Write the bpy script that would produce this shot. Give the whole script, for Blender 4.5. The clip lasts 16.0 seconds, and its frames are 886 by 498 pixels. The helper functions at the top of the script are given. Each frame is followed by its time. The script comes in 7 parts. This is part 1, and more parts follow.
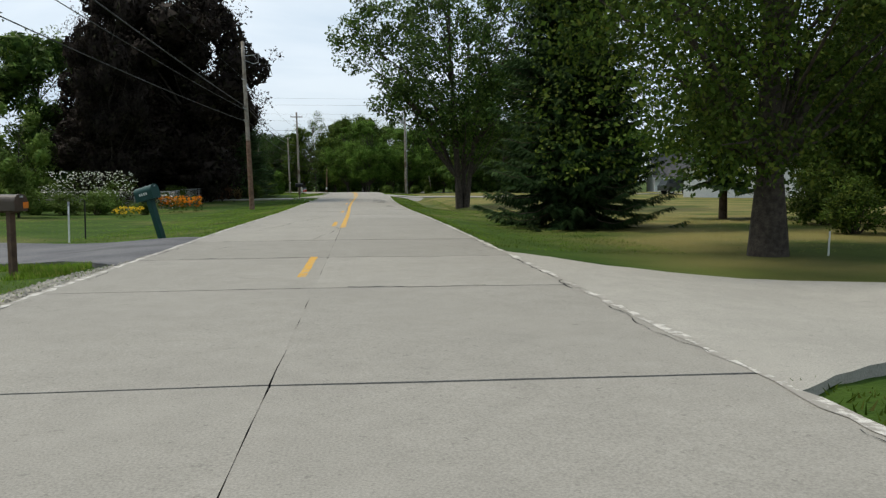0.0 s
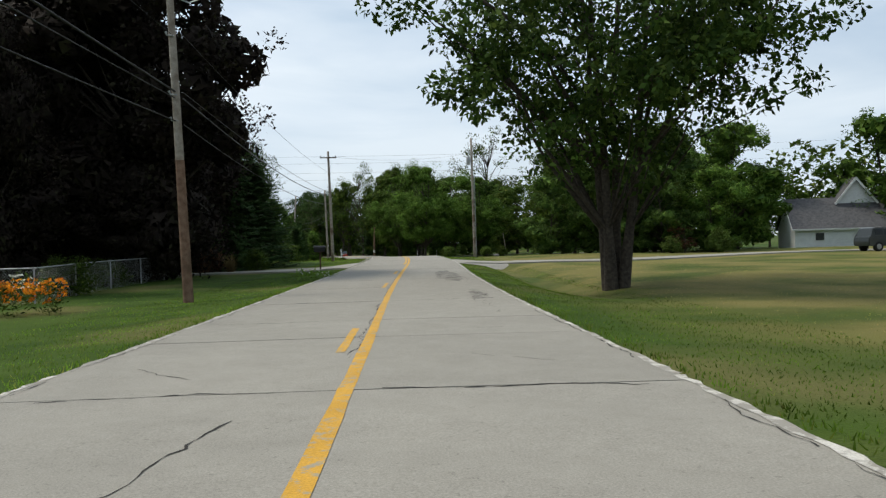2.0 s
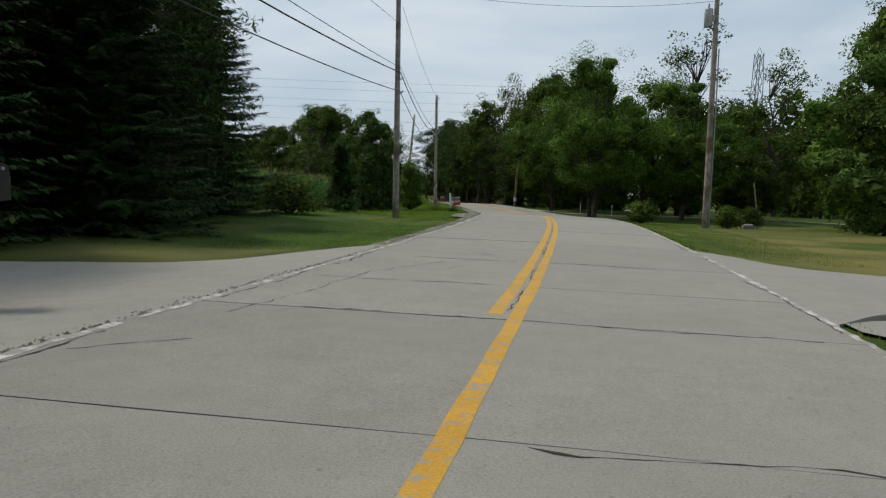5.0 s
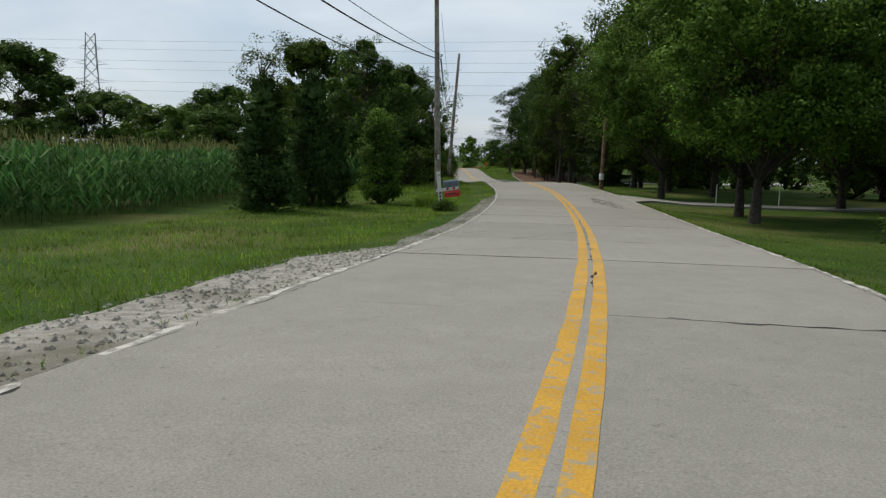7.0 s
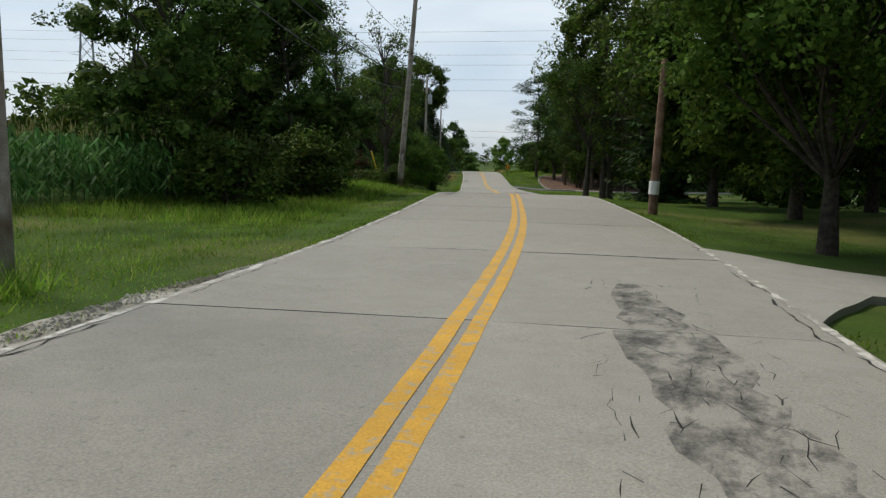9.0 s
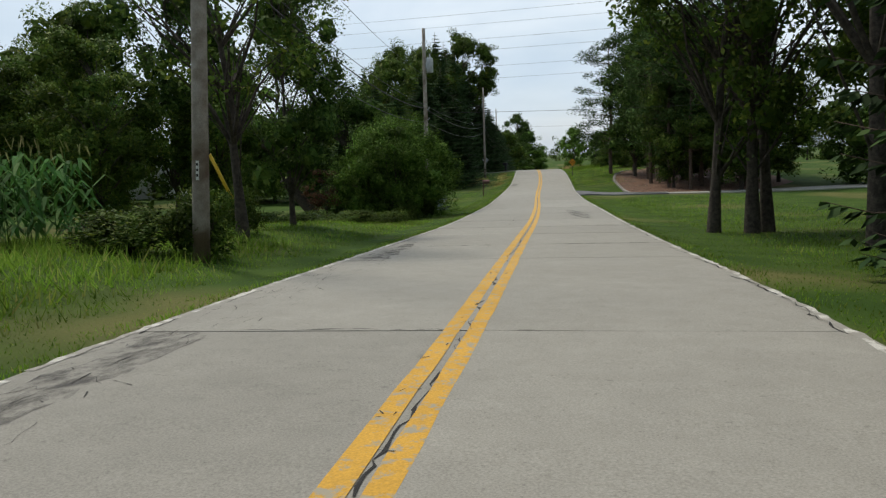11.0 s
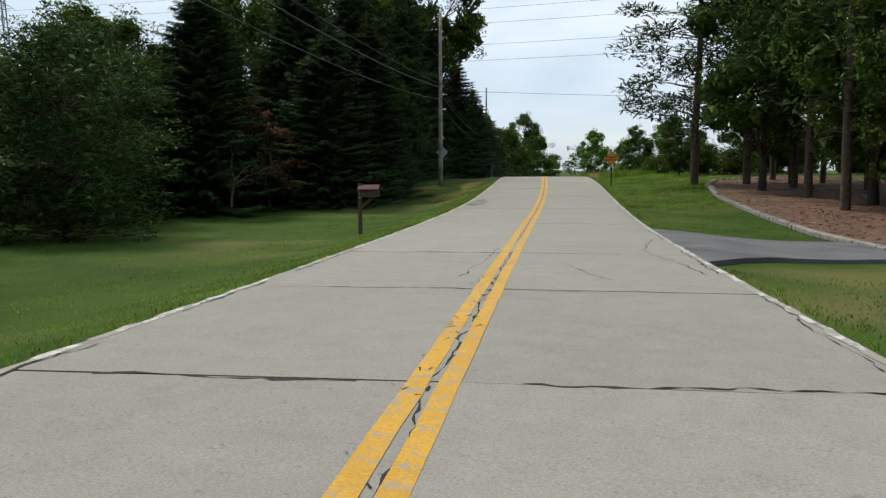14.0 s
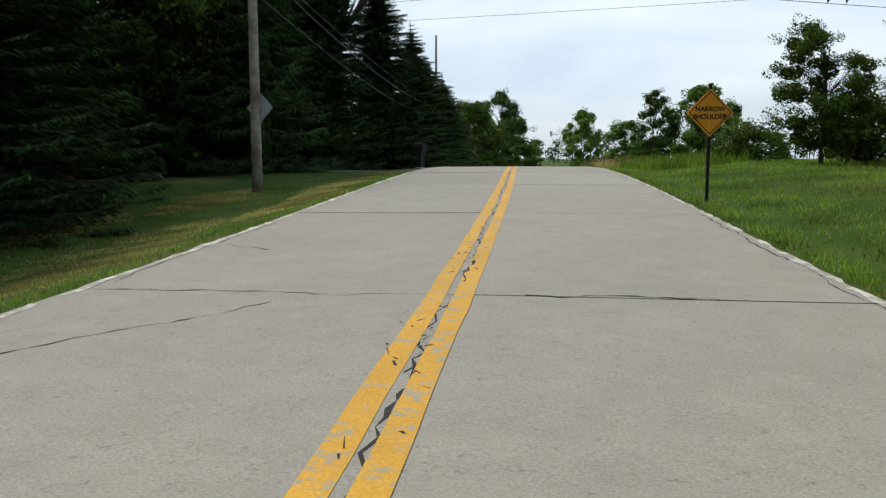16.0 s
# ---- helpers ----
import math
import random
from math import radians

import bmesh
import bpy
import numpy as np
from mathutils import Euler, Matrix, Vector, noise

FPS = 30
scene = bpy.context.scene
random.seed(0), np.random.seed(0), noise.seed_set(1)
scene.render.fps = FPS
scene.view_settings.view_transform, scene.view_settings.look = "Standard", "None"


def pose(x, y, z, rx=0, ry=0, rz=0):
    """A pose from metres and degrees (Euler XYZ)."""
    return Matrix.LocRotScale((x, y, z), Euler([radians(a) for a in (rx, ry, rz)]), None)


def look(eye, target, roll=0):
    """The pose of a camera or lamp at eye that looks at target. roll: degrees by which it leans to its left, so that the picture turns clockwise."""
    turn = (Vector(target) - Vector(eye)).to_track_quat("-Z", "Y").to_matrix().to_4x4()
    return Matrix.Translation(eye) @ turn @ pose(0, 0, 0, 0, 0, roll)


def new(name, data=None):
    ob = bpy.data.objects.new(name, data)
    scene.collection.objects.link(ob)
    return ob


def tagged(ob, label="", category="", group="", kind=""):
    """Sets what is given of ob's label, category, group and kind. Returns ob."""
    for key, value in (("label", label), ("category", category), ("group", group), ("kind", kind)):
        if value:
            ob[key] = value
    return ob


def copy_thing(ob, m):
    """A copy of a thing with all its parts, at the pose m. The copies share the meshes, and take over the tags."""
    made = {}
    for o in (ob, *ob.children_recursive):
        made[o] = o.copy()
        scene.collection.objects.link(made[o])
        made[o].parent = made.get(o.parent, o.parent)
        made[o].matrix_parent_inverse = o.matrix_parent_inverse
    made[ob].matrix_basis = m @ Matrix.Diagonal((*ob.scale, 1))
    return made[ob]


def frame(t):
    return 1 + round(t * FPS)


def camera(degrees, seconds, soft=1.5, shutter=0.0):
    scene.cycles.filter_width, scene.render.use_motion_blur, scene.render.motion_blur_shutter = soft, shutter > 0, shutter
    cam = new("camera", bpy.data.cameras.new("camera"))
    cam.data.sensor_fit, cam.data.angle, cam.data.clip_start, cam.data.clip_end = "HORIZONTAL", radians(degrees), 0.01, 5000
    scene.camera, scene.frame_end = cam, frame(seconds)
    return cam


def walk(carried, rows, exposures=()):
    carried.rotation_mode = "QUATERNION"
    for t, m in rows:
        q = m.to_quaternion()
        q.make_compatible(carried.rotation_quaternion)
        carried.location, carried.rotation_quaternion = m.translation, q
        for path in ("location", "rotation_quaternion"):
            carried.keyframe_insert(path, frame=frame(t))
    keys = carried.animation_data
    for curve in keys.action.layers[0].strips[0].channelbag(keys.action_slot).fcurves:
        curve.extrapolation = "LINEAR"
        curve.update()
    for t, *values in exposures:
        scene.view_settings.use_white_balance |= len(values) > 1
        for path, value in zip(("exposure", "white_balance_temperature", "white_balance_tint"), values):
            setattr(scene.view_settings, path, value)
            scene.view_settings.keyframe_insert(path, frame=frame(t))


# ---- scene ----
cam = camera(57.9, 16.0, soft=1.3)
PATH = [
    (0, (0.000, 0.000, 1.250), (0.253, 1.977, 1.081), -0.3),
    (0.5, (0.154, 6.918, 1.227), (0.313, 8.911, 1.153), -1.6),
    (1, (0.450, 13.384, 1.209), (0.567, 15.381, 1.207), -2.3),
    (1.5, (0.660, 20.628, 1.211), (0.779, 22.624, 1.219), -2.3),
    (2, (0.805, 27.446, 1.151), (0.924, 29.442, 1.134), -1.5),
    (2.5, (1.022, 34.528, 1.098), (1.083, 36.526, 1.027), -0.9),
    (3, (1.240, 40.660, 1.020), (1.194, 42.656, 0.893), 0.7),
    (3.5, (1.460, 48.513, 1.012), (1.427, 50.510, 0.907), 1.5),
    (4, (1.628, 55.858, 0.979), (1.577, 57.857, 0.932), 2.4),
    (4.5, (1.823, 62.868, 0.987), (1.639, 64.858, 0.904), 3.3),
    (5, (1.885, 69.293, 1.069), (1.609, 71.268, 0.913), 2.2),
    (5.2, (1.970, 72.007, 1.069), (1.663, 73.976, 0.892), 2.0),
    (7.3, (1.984, 105.469, 1.173), (1.395, 107.366, 0.943), 0.4),
    (7.5, (1.747, 108.199, 1.083), (1.129, 110.089, 0.870), 0.2),
    (8, (0.990, 115.521, 0.880), (0.318, 117.394, 0.685), 1.8),
    (8.5, (0.410, 122.113, 0.707), (-0.247, 123.991, 0.496), 1.9),
    (8.7, (0.065, 124.816, 0.686), (-0.578, 126.698, 0.467), 1.7),
    (10.8, (-5.788, 155.005, 0.874), (-6.606, 156.815, 0.639), -1.9),
    (11, (-6.579, 157.700, 0.779), (-7.412, 159.504, 0.551), -1.9),
    (11.5, (-8.700, 165.049, 0.464), (-9.573, 166.835, 0.241), -1.6),
    (12, (-11.036, 173.031, 0.038), (-11.960, 174.790, -0.196), -2.3),
    (12.5, (-13.659, 181.480, -0.349), (-14.531, 183.259, -0.622), -2.2),
    (13, (-15.781, 188.581, -0.622), (-16.695, 190.346, -0.848), -2.7),
    (13.5, (-18.629, 197.222, -0.814), (-19.474, 199.021, -1.032), -1.6),
    (14, (-21.347, 205.642, -1.008), (-22.206, 207.438, -1.203), -0.2),
    (14.5, (-24.054, 213.803, -1.224), (-24.874, 215.616, -1.428), 0.3),
    (15, (-26.468, 221.555, -1.312), (-27.290, 223.371, -1.486), -0.4),
    (15.5, (-28.794, 229.166, -1.261), (-29.613, 230.982, -1.448), -0.4),
    (16, (-31.100, 236.607, -1.182), (-31.915, 238.414, -1.406), -0.1),
]
walk(cam, [(t, look(eye, target, roll)) for t, eye, target, roll in PATH],
     exposures=[(0.0, 0.25), (2.5, 0.15), (3.2, 0.0), (4.0, -0.15), (5.0, -0.15), (7.5, 0.0), (8.5, 0.08), (11.0, 0.18), (16.0, 0.32)])

# ---- world and light: a bright overcast summer day ----
world = bpy.data.worlds.new("overcast_sky")
scene.world = world
world.use_nodes = True
wn, wl = world.node_tree.nodes, world.node_tree.links
wn.clear()
sky = wn.new("ShaderNodeTexSky")
sky.sky_type, sky.sun_disc = "NISHITA", False
sky.sun_elevation, sky.sun_rotation = radians(55), radians(-63)
sky.air_density, sky.dust_density, sky.ozone_density = 1.0, 2.5, 1.0
skybg, cloudbg, skymix, wout = (wn.new("ShaderNodeBackground"), wn.new("ShaderNodeBackground"),
                                wn.new("ShaderNodeMixShader"), wn.new("ShaderNodeOutputWorld"))
skybg.inputs["Strength"].default_value = 0.13
cloudbg.inputs["Color"].default_value = (0.63, 0.73, 0.82, 1)
cloudbg.inputs["Strength"].default_value = 1.0
wc, wmap, wnoise, wramp = (wn.new("ShaderNodeTexCoord"), wn.new("ShaderNodeMapping"),
                           wn.new("ShaderNodeTexNoise"), wn.new("ShaderNodeMapRange"))
wmap.inputs["Scale"].default_value = (1.6, 1.6, 5.5)
wnoise.inputs["Scale"].default_value, wnoise.inputs["Detail"].default_value = 1.3, 5
wramp.inputs["From Min"].default_value, wramp.inputs["From Max"].default_value = 0.32, 0.62
wramp.inputs["To Min"].default_value, wramp.inputs["To Max"].default_value = 0.62, 0.98
wl.new(wc.outputs["Generated"], wmap.inputs["Vector"])
wl.new(wmap.outputs[0], wnoise.inputs["Vector"])
wl.new(wnoise.outputs["Fac"], wramp.inputs["Value"])
wsoft, wtone = wn.new("ShaderNodeTexNoise"), wn.new("ShaderNodeValToRGB")
wsoft.inputs["Scale"].default_value, wsoft.inputs["Detail"].default_value, wsoft.inputs["Distortion"].default_value = 2.2, 6, 0.4
wtone.color_ramp.elements[0].position, wtone.color_ramp.elements[1].position = 0.36, 0.66
wtone.color_ramp.elements[0].color, wtone.color_ramp.elements[1].color = (0.52, 0.63, 0.74, 1), (0.72, 0.80, 0.87, 1)
wl.new(wmap.outputs[0], wsoft.inputs["Vector"])
wl.new(wsoft.outputs["Fac"], wtone.inputs["Fac"])
wl.new(wtone.outputs[0], cloudbg.inputs["Color"])
wl.new(sky.outputs[0], skybg.inputs["Color"])
wl.new(wramp.outputs[0], skymix.inputs["Fac"])
wl.new(skybg.outputs[0], skymix.inputs[1])
wl.new(cloudbg.outputs[0], skymix.inputs[2])
wl.new(skymix.outputs[0], wout.inputs["Surface"])

sun = new("sun", bpy.data.lights.new("sun", "SUN"))
sun.data.energy, sun.data.angle, sun.data.color = 2.5, radians(11), (1.0, 0.93, 0.80)
sun.matrix_world = look((0, 0, 60), (22, -11, 25))


# ---- materials ----


def material(name, a, b, scale=3.0, rough=0.85, fine=40.0, bump=0.3, third=None, third_scale=0.3, metal=0.0, world_space=True, spec=0.3):
    """Two colours mixed by coarse noise, darkened by fine grain, with a third colour in large stains."""
    m = bpy.data.materials.new(name)
    m.use_nodes = True
    n, l = m.node_tree.nodes, m.node_tree.links
    p = n["Principled BSDF"]
    p.inputs["Roughness"].default_value, p.inputs["Metallic"].default_value = rough, metal
    p.inputs["Specular IOR Level"].default_value = spec
    co = n.new("ShaderNodeNewGeometry") if world_space else n.new("ShaderNodeTexCoord")
    src = co.outputs["Position"] if world_space else co.outputs["Object"]

    def noise_at(s, detail=4.0):
        t = n.new("ShaderNodeTexNoise")
        t.inputs["Scale"].default_value, t.inputs["Detail"].default_value = s, detail
        l.new(src, t.inputs["Vector"])
        return t.outputs["Fac"]

    def mixed(fac, lo, hi, c1, c2):
        r = n.new("ShaderNodeMapRange")
        r.inputs["From Min"].default_value, r.inputs["From Max"].default_value = lo, hi
        l.new(fac, r.inputs["Value"])
        x = n.new("ShaderNodeMix")
        x.data_type = "RGBA"
        l.new(r.outputs[0], x.inputs["Factor"])
        for sock, c in ((x.inputs["A"], c1), (x.inputs["B"], c2)):
            if isinstance(c, tuple):
                sock.default_value = c
            else:
                l.new(c, sock)
        return x.outputs["Result"]

    col = mixed(noise_at(scale), 0.35, 0.65, a, b)
    if third:
        col = mixed(noise_at(third_scale, 3.0), 0.52, 0.68, col, third)
    grain = noise_at(fine, 3.0)
    dark = n.new("ShaderNodeMix")
    dark.data_type, dark.blend_type = "RGBA", "MULTIPLY"
    dark.inputs["Factor"].default_value = 0.45
    l.new(col, dark.inputs["A"])
    l.new(mixed(grain, 0.3, 0.7, (0.45, 0.45, 0.45, 1), (1.15, 1.15, 1.15, 1)), dark.inputs["B"])
    l.new(dark.outputs["Result"], p.inputs["Base Color"])
    if bump:
        bm_ = n.new("ShaderNodeBump")
        bm_.inputs["Strength"].default_value, bm_.inputs["Distance"].default_value = bump, 0.02
        l.new(grain, bm_.inputs["Height"])
        l.new(bm_.outputs[0], p.inputs["Normal"])
    return m


def leaf_material(name, a, b, c, gloss=0.6, through_light=0.3, patch=0.45):
    """Leaves: every leaf its own tint between a and b, some of them c; boughs differ a little; light shines partly through."""
    m = bpy.data.materials.new(name)
    m.use_nodes = True
    n, l = m.node_tree.nodes, m.node_tree.links
    p, out = n["Principled BSDF"], n["Material Output"]
    geo, ramp, info = n.new("ShaderNodeNewGeometry"), n.new("ShaderNodeValToRGB"), n.new("ShaderNodeObjectInfo")
    ramp.color_ramp.elements[0].color, ramp.color_ramp.elements[1].color = a, b
    ramp.color_ramp.elements[1].position = 0.8
    e = ramp.color_ramp.elements.new(1.0)
    e.color = c
    l.new(geo.outputs["Random Per Island"], ramp.inputs["Fac"])
    hue = n.new("ShaderNodeHueSaturation")
    val, tint, bough, bval = n.new("ShaderNodeMapRange"), n.new("ShaderNodeMapRange"), n.new("ShaderNodeTexNoise"), n.new("ShaderNodeMapRange")
    val.inputs["To Min"].default_value, val.inputs["To Max"].default_value = 0.8, 1.2
    tint.inputs["To Min"].default_value, tint.inputs["To Max"].default_value = 0.485, 0.51
    bough.inputs["Scale"].default_value, bough.inputs["Detail"].default_value = 0.8, 3
    bval.inputs["From Min"].default_value, bval.inputs["From Max"].default_value = 0.35, 0.65
    bval.inputs["To Min"].default_value, bval.inputs["To Max"].default_value = 1 - patch, 1 + patch
    both = n.new("ShaderNodeMath")
    both.operation = "MULTIPLY"
    l.new(geo.outputs["Position"], bough.inputs["Vector"])
    l.new(bough.outputs["Fac"], bval.inputs["Value"])
    l.new(bough.outputs["Fac"], tint.inputs["Value"])
    l.new(info.outputs["Random"], val.inputs["Value"])
    l.new(val.outputs[0], both.inputs[0])
    l.new(bval.outputs[0], both.inputs[1])
    l.new(both.outputs[0], hue.inputs["Value"])
    l.new(tint.outputs[0], hue.inputs["Hue"])
    l.new(ramp.outputs[0], hue.inputs["Color"])
    l.new(hue.outputs[0], p.inputs["Base Color"])
    p.inputs["Roughness"].default_value = gloss
    p.inputs["Specular IOR Level"].default_value = 0.06
    tr, mix = n.new("ShaderNodeBsdfTranslucent"), n.new("ShaderNodeMixShader")
    l.new(hue.outputs[0], tr.inputs["Color"])
    mix.inputs["Fac"].default_value = through_light
    l.new(p.outputs[0], mix.inputs[1])
    l.new(tr.outputs[0], mix.inputs[2])
    l.new(mix.outputs[0], out.inputs["Surface"])
    return m


def paint_over(name, paint, under, wear=0.5, scale=9.0):
    """Road paint, worn through to the pavement in specks and streaks."""
    m = material(name, paint, tuple(v * 0.85 for v in paint[:3]) + (1,), 2.0, 0.75, 60, 0.2)
    n, l = m.node_tree.nodes, m.node_tree.links
    p = n["Principled BSDF"]
    first = p.inputs["Base Color"].links[0].from_socket
    geo, t, r, x = n.new("ShaderNodeNewGeometry"), n.new("ShaderNodeTexNoise"), n.new("ShaderNodeMapRange"), n.new("ShaderNodeMix")
    t.inputs["Scale"].default_value, t.inputs["Detail"].default_value, t.inputs["Roughness"].default_value = scale, 6, 0.7
    l.new(geo.outputs["Position"], t.inputs["Vector"])
    l.new(t.outputs["Fac"], r.inputs["Value"])
    r.inputs["From Min"].default_value, r.inputs["From Max"].default_value = wear, wear + 0.08
    x.data_type = "RGBA"
    l.new(r.outputs[0], x.inputs["Factor"])
    l.new(first, x.inputs["A"])
    x.inputs["B"].default_value = under
    l.new(x.outputs["Result"], p.inputs["Base Color"])
    return m




def pavement_material(name, tone, slab=0.07):
    """Old concrete: exposed grit, pits, faint blotches and old drips; every slab a little lighter or darker than its neighbour."""
    m = bpy.data.materials.new(name)
    m.use_nodes = True
    n, l = m.node_tree.nodes, m.node_tree.links
    p, geo, info = n["Principled BSDF"], n.new("ShaderNodeNewGeometry"), n.new("ShaderNodeObjectInfo")
    p.inputs["Roughness"].default_value, p.inputs["Specular IOR Level"].default_value = 0.92, 0.25

    def ranged(value, lo, hi, to_lo, to_hi):
        r = n.new("ShaderNodeMapRange")
        for k, v in (("From Min", lo), ("From Max", hi), ("To Min", to_lo), ("To Max", to_hi)):
            r.inputs[k].default_value = v
        l.new(value, r.inputs["Value"])
        return r.outputs[0]

    def grain(scale, detail, lo, hi, to_lo, to_hi):
        t = n.new("ShaderNodeTexNoise")
        t.inputs["Scale"].default_value, t.inputs["Detail"].default_value, t.inputs["Roughness"].default_value = scale, detail, 0.65
        l.new(geo.outputs["Position"], t.inputs["Vector"])
        return t.outputs["Fac"], ranged(t.outputs["Fac"], lo, hi, to_lo, to_hi)

    fine_raw, fine = grain(70, 4, 0.3, 0.7, 0.74, 1.22)
    shares = [fine, grain(16, 4, 0.62, 0.70, 1.0, 0.74)[1], grain(3.0, 5, 0.3, 0.7, 0.93, 1.06)[1], grain(0.6, 3, 0.3, 0.7, 0.95, 1.05)[1],
              grain(5.5, 6, 0.66, 0.74, 1.0, 0.72)[1], ranged(info.outputs["Random"], 0, 1, 1 - slab, 1 + slab)]
    total = shares[0]
    for other in shares[1:]:
        x = n.new("ShaderNodeMath")
        x.operation = "MULTIPLY"
        l.new(total, x.inputs[0])
        l.new(other, x.inputs[1])
        total = x.outputs[0]
    col = n.new("ShaderNodeVectorMath")
    col.operation = "SCALE"
    col.inputs[0].default_value = tone
    l.new(total, col.inputs["Scale"])
    l.new(col.outputs[0], p.inputs["Base Color"])
    relief = n.new("ShaderNodeBump")
    relief.inputs["Strength"].default_value, relief.inputs["Distance"].default_value = 0.3, 0.01
    l.new(fine_raw, relief.inputs["Height"])
    l.new(relief.outputs[0], p.inputs["Normal"])
    return m


CONCRETE = pavement_material("worn_concrete", (0.262, 0.250, 0.220))
DRIVE_CONCRETE = pavement_material("drive_concrete", (0.29, 0.278, 0.245))
ASPHALT = material("drive_asphalt", (0.10, 0.10, 0.11, 1), (0.15, 0.15, 0.155, 1), 0.8, 0.9, 70, 0.5, (0.08, 0.08, 0.085, 1), 0.5)
TAR = material("joint_tar", (0.014, 0.013, 0.012, 1), (0.030, 0.028, 0.025, 1), 6, 0.85, 60, 0.3)
YELLOW = paint_over("yellow_line", (0.60, 0.33, 0.035, 1), (0.30, 0.27, 0.20, 1), 0.53)
WHITE_LINE = paint_over("white_edge_line", (0.60, 0.58, 0.53, 1), (0.27, 0.255, 0.225, 1), 0.44, 4.0)
GRAVEL = material("shoulder_gravel", (0.25, 0.235, 0.20, 1), (0.42, 0.40, 0.35, 1), 9, 0.95, 50, 0.9, (0.16, 0.15, 0.11, 1), 0.7)
STAIN = bpy.data.materials.new("scaled_concrete_stain")
STAIN.use_nodes = True
st_n, st_l = STAIN.node_tree.nodes, STAIN.node_tree.links
st_p, st_out = st_n["Principled BSDF"], st_n["Material Output"]
st_p.inputs["Base Color"].default_value, st_p.inputs["Roughness"].default_value = (0.070, 0.065, 0.063, 1), 0.9
st_pos, st_map, st_noise, st_range = st_n.new("ShaderNodeNewGeometry"), st_n.new("ShaderNodeMapping"), st_n.new("ShaderNodeTexNoise"), st_n.new("ShaderNodeMapRange")
st_map.inputs["Scale"].default_value = (1.6, 0.9, 1.0)
st_noise.inputs["Scale"].default_value, st_noise.inputs["Detail"].default_value, st_noise.inputs["Roughness"].default_value = 2.6, 9, 0.72
st_range.inputs["From Min"].default_value, st_range.inputs["From Max"].default_value = 0.44, 0.64
st_range.inputs["To Max"].default_value = 0.68
st_clear, st_mix = st_n.new("ShaderNodeBsdfTransparent"), st_n.new("ShaderNodeMixShader")
st_l.new(st_pos.outputs["Position"], st_map.inputs["Vector"])
st_l.new(st_map.outputs[0], st_noise.inputs["Vector"])
st_l.new(st_noise.outputs["Fac"], st_range.inputs["Value"])
st_l.new(st_range.outputs[0], st_mix.inputs["Fac"])
st_l.new(st_clear.outputs[0], st_mix.inputs[1])
st_l.new(st_p.outputs[0], st_mix.inputs[2])
st_l.new(st_mix.outputs[0], st_out.inputs["Surface"])
LAWN = material("lawn", (0.029, 0.061, 0.008, 1), (0.052, 0.090, 0.013, 1), 0.6, 0.95, 28, 0.6, (0.115, 0.115, 0.038, 1), 0.16, spec=0.1)
lawn_n, lawn_l = LAWN.node_tree.nodes, LAWN.node_tree.links
lawn_p = lawn_n["Principled BSDF"]
lawn_pos, lawn_xyz = lawn_n.new("ShaderNodeNewGeometry"), lawn_n.new("ShaderNodeSeparateXYZ")
lawn_l.new(lawn_pos.outputs["Position"], lawn_xyz.inputs[0])
lawn_spots = lawn_n.new("ShaderNodeTexNoise")
lawn_spots.inputs["Scale"].default_value, lawn_spots.inputs["Detail"].default_value = 0.22, 6
lawn_l.new(lawn_pos.outputs["Position"], lawn_spots.inputs["Vector"])


def lawn_range(value, lo, hi, to_lo=0.0, to_hi=1.0):
    r = lawn_n.new("ShaderNodeMapRange")
    for k, v in (("From Min", lo), ("From Max", hi), ("To Min", to_lo), ("To Max", to_hi)):
        r.inputs[k].default_value = v
    lawn_l.new(value, r.inputs["Value"])
    return r.outputs[0]


lawn_dry = lawn_range(lawn_xyz.outputs["X"], 4.5, 9.0)
for other in (lawn_range(lawn_xyz.outputs["Y"], 116.0, 98.0), lawn_range(lawn_spots.outputs["Fac"], 0.38, 0.56, 0.15, 0.85)):
    times = lawn_n.new("ShaderNodeMath")
    times.operation = "MULTIPLY"
    lawn_l.new(lawn_dry, times.inputs[0])
    lawn_l.new(other, times.inputs[1])
    lawn_dry = times.outputs[0]
lawn_mix = lawn_n.new("ShaderNodeMix")
lawn_mix.data_type = "RGBA"
lawn_l.new(lawn_dry, lawn_mix.inputs["Factor"])
lawn_l.new(lawn_p.inputs["Base Color"].links[0].from_socket, lawn_mix.inputs["A"])
lawn_mix.inputs["B"].default_value = (0.175, 0.150, 0.052, 1)
lawn_l.new(lawn_mix.outputs["Result"], lawn_p.inputs["Base Color"])
MULCH = material("bark_mulch", (0.105, 0.055, 0.034, 1), (0.19, 0.110, 0.072, 1), 5, 0.95, 22, 0.9, (0.085, 0.060, 0.040, 1), 0.5)
CHIPS = leaf_material("bark_chips", (0.06, 0.035, 0.022, 1), (0.20, 0.115, 0.075, 1), (0.32, 0.22, 0.15, 1), 0.9, 0.0)
STONE_EDGE = material("edging_stone", (0.225, 0.210, 0.188, 1), (0.315, 0.292, 0.262, 1), 5, 0.9, 40, 0.4)
BARK = material("grey_bark", (0.035, 0.029, 0.023, 1), (0.080, 0.066, 0.052, 1), 9, 0.95, 30, 1.0)
PINE_BARK = material("pine_bark", (0.07, 0.05, 0.038, 1), (0.14, 0.10, 0.075, 1), 9, 0.95, 30, 1.0)
PALE_BARK = material("pale_dead_wood", (0.18, 0.15, 0.12, 1), (0.30, 0.26, 0.21, 1), 8, 0.9, 40, 0.6)
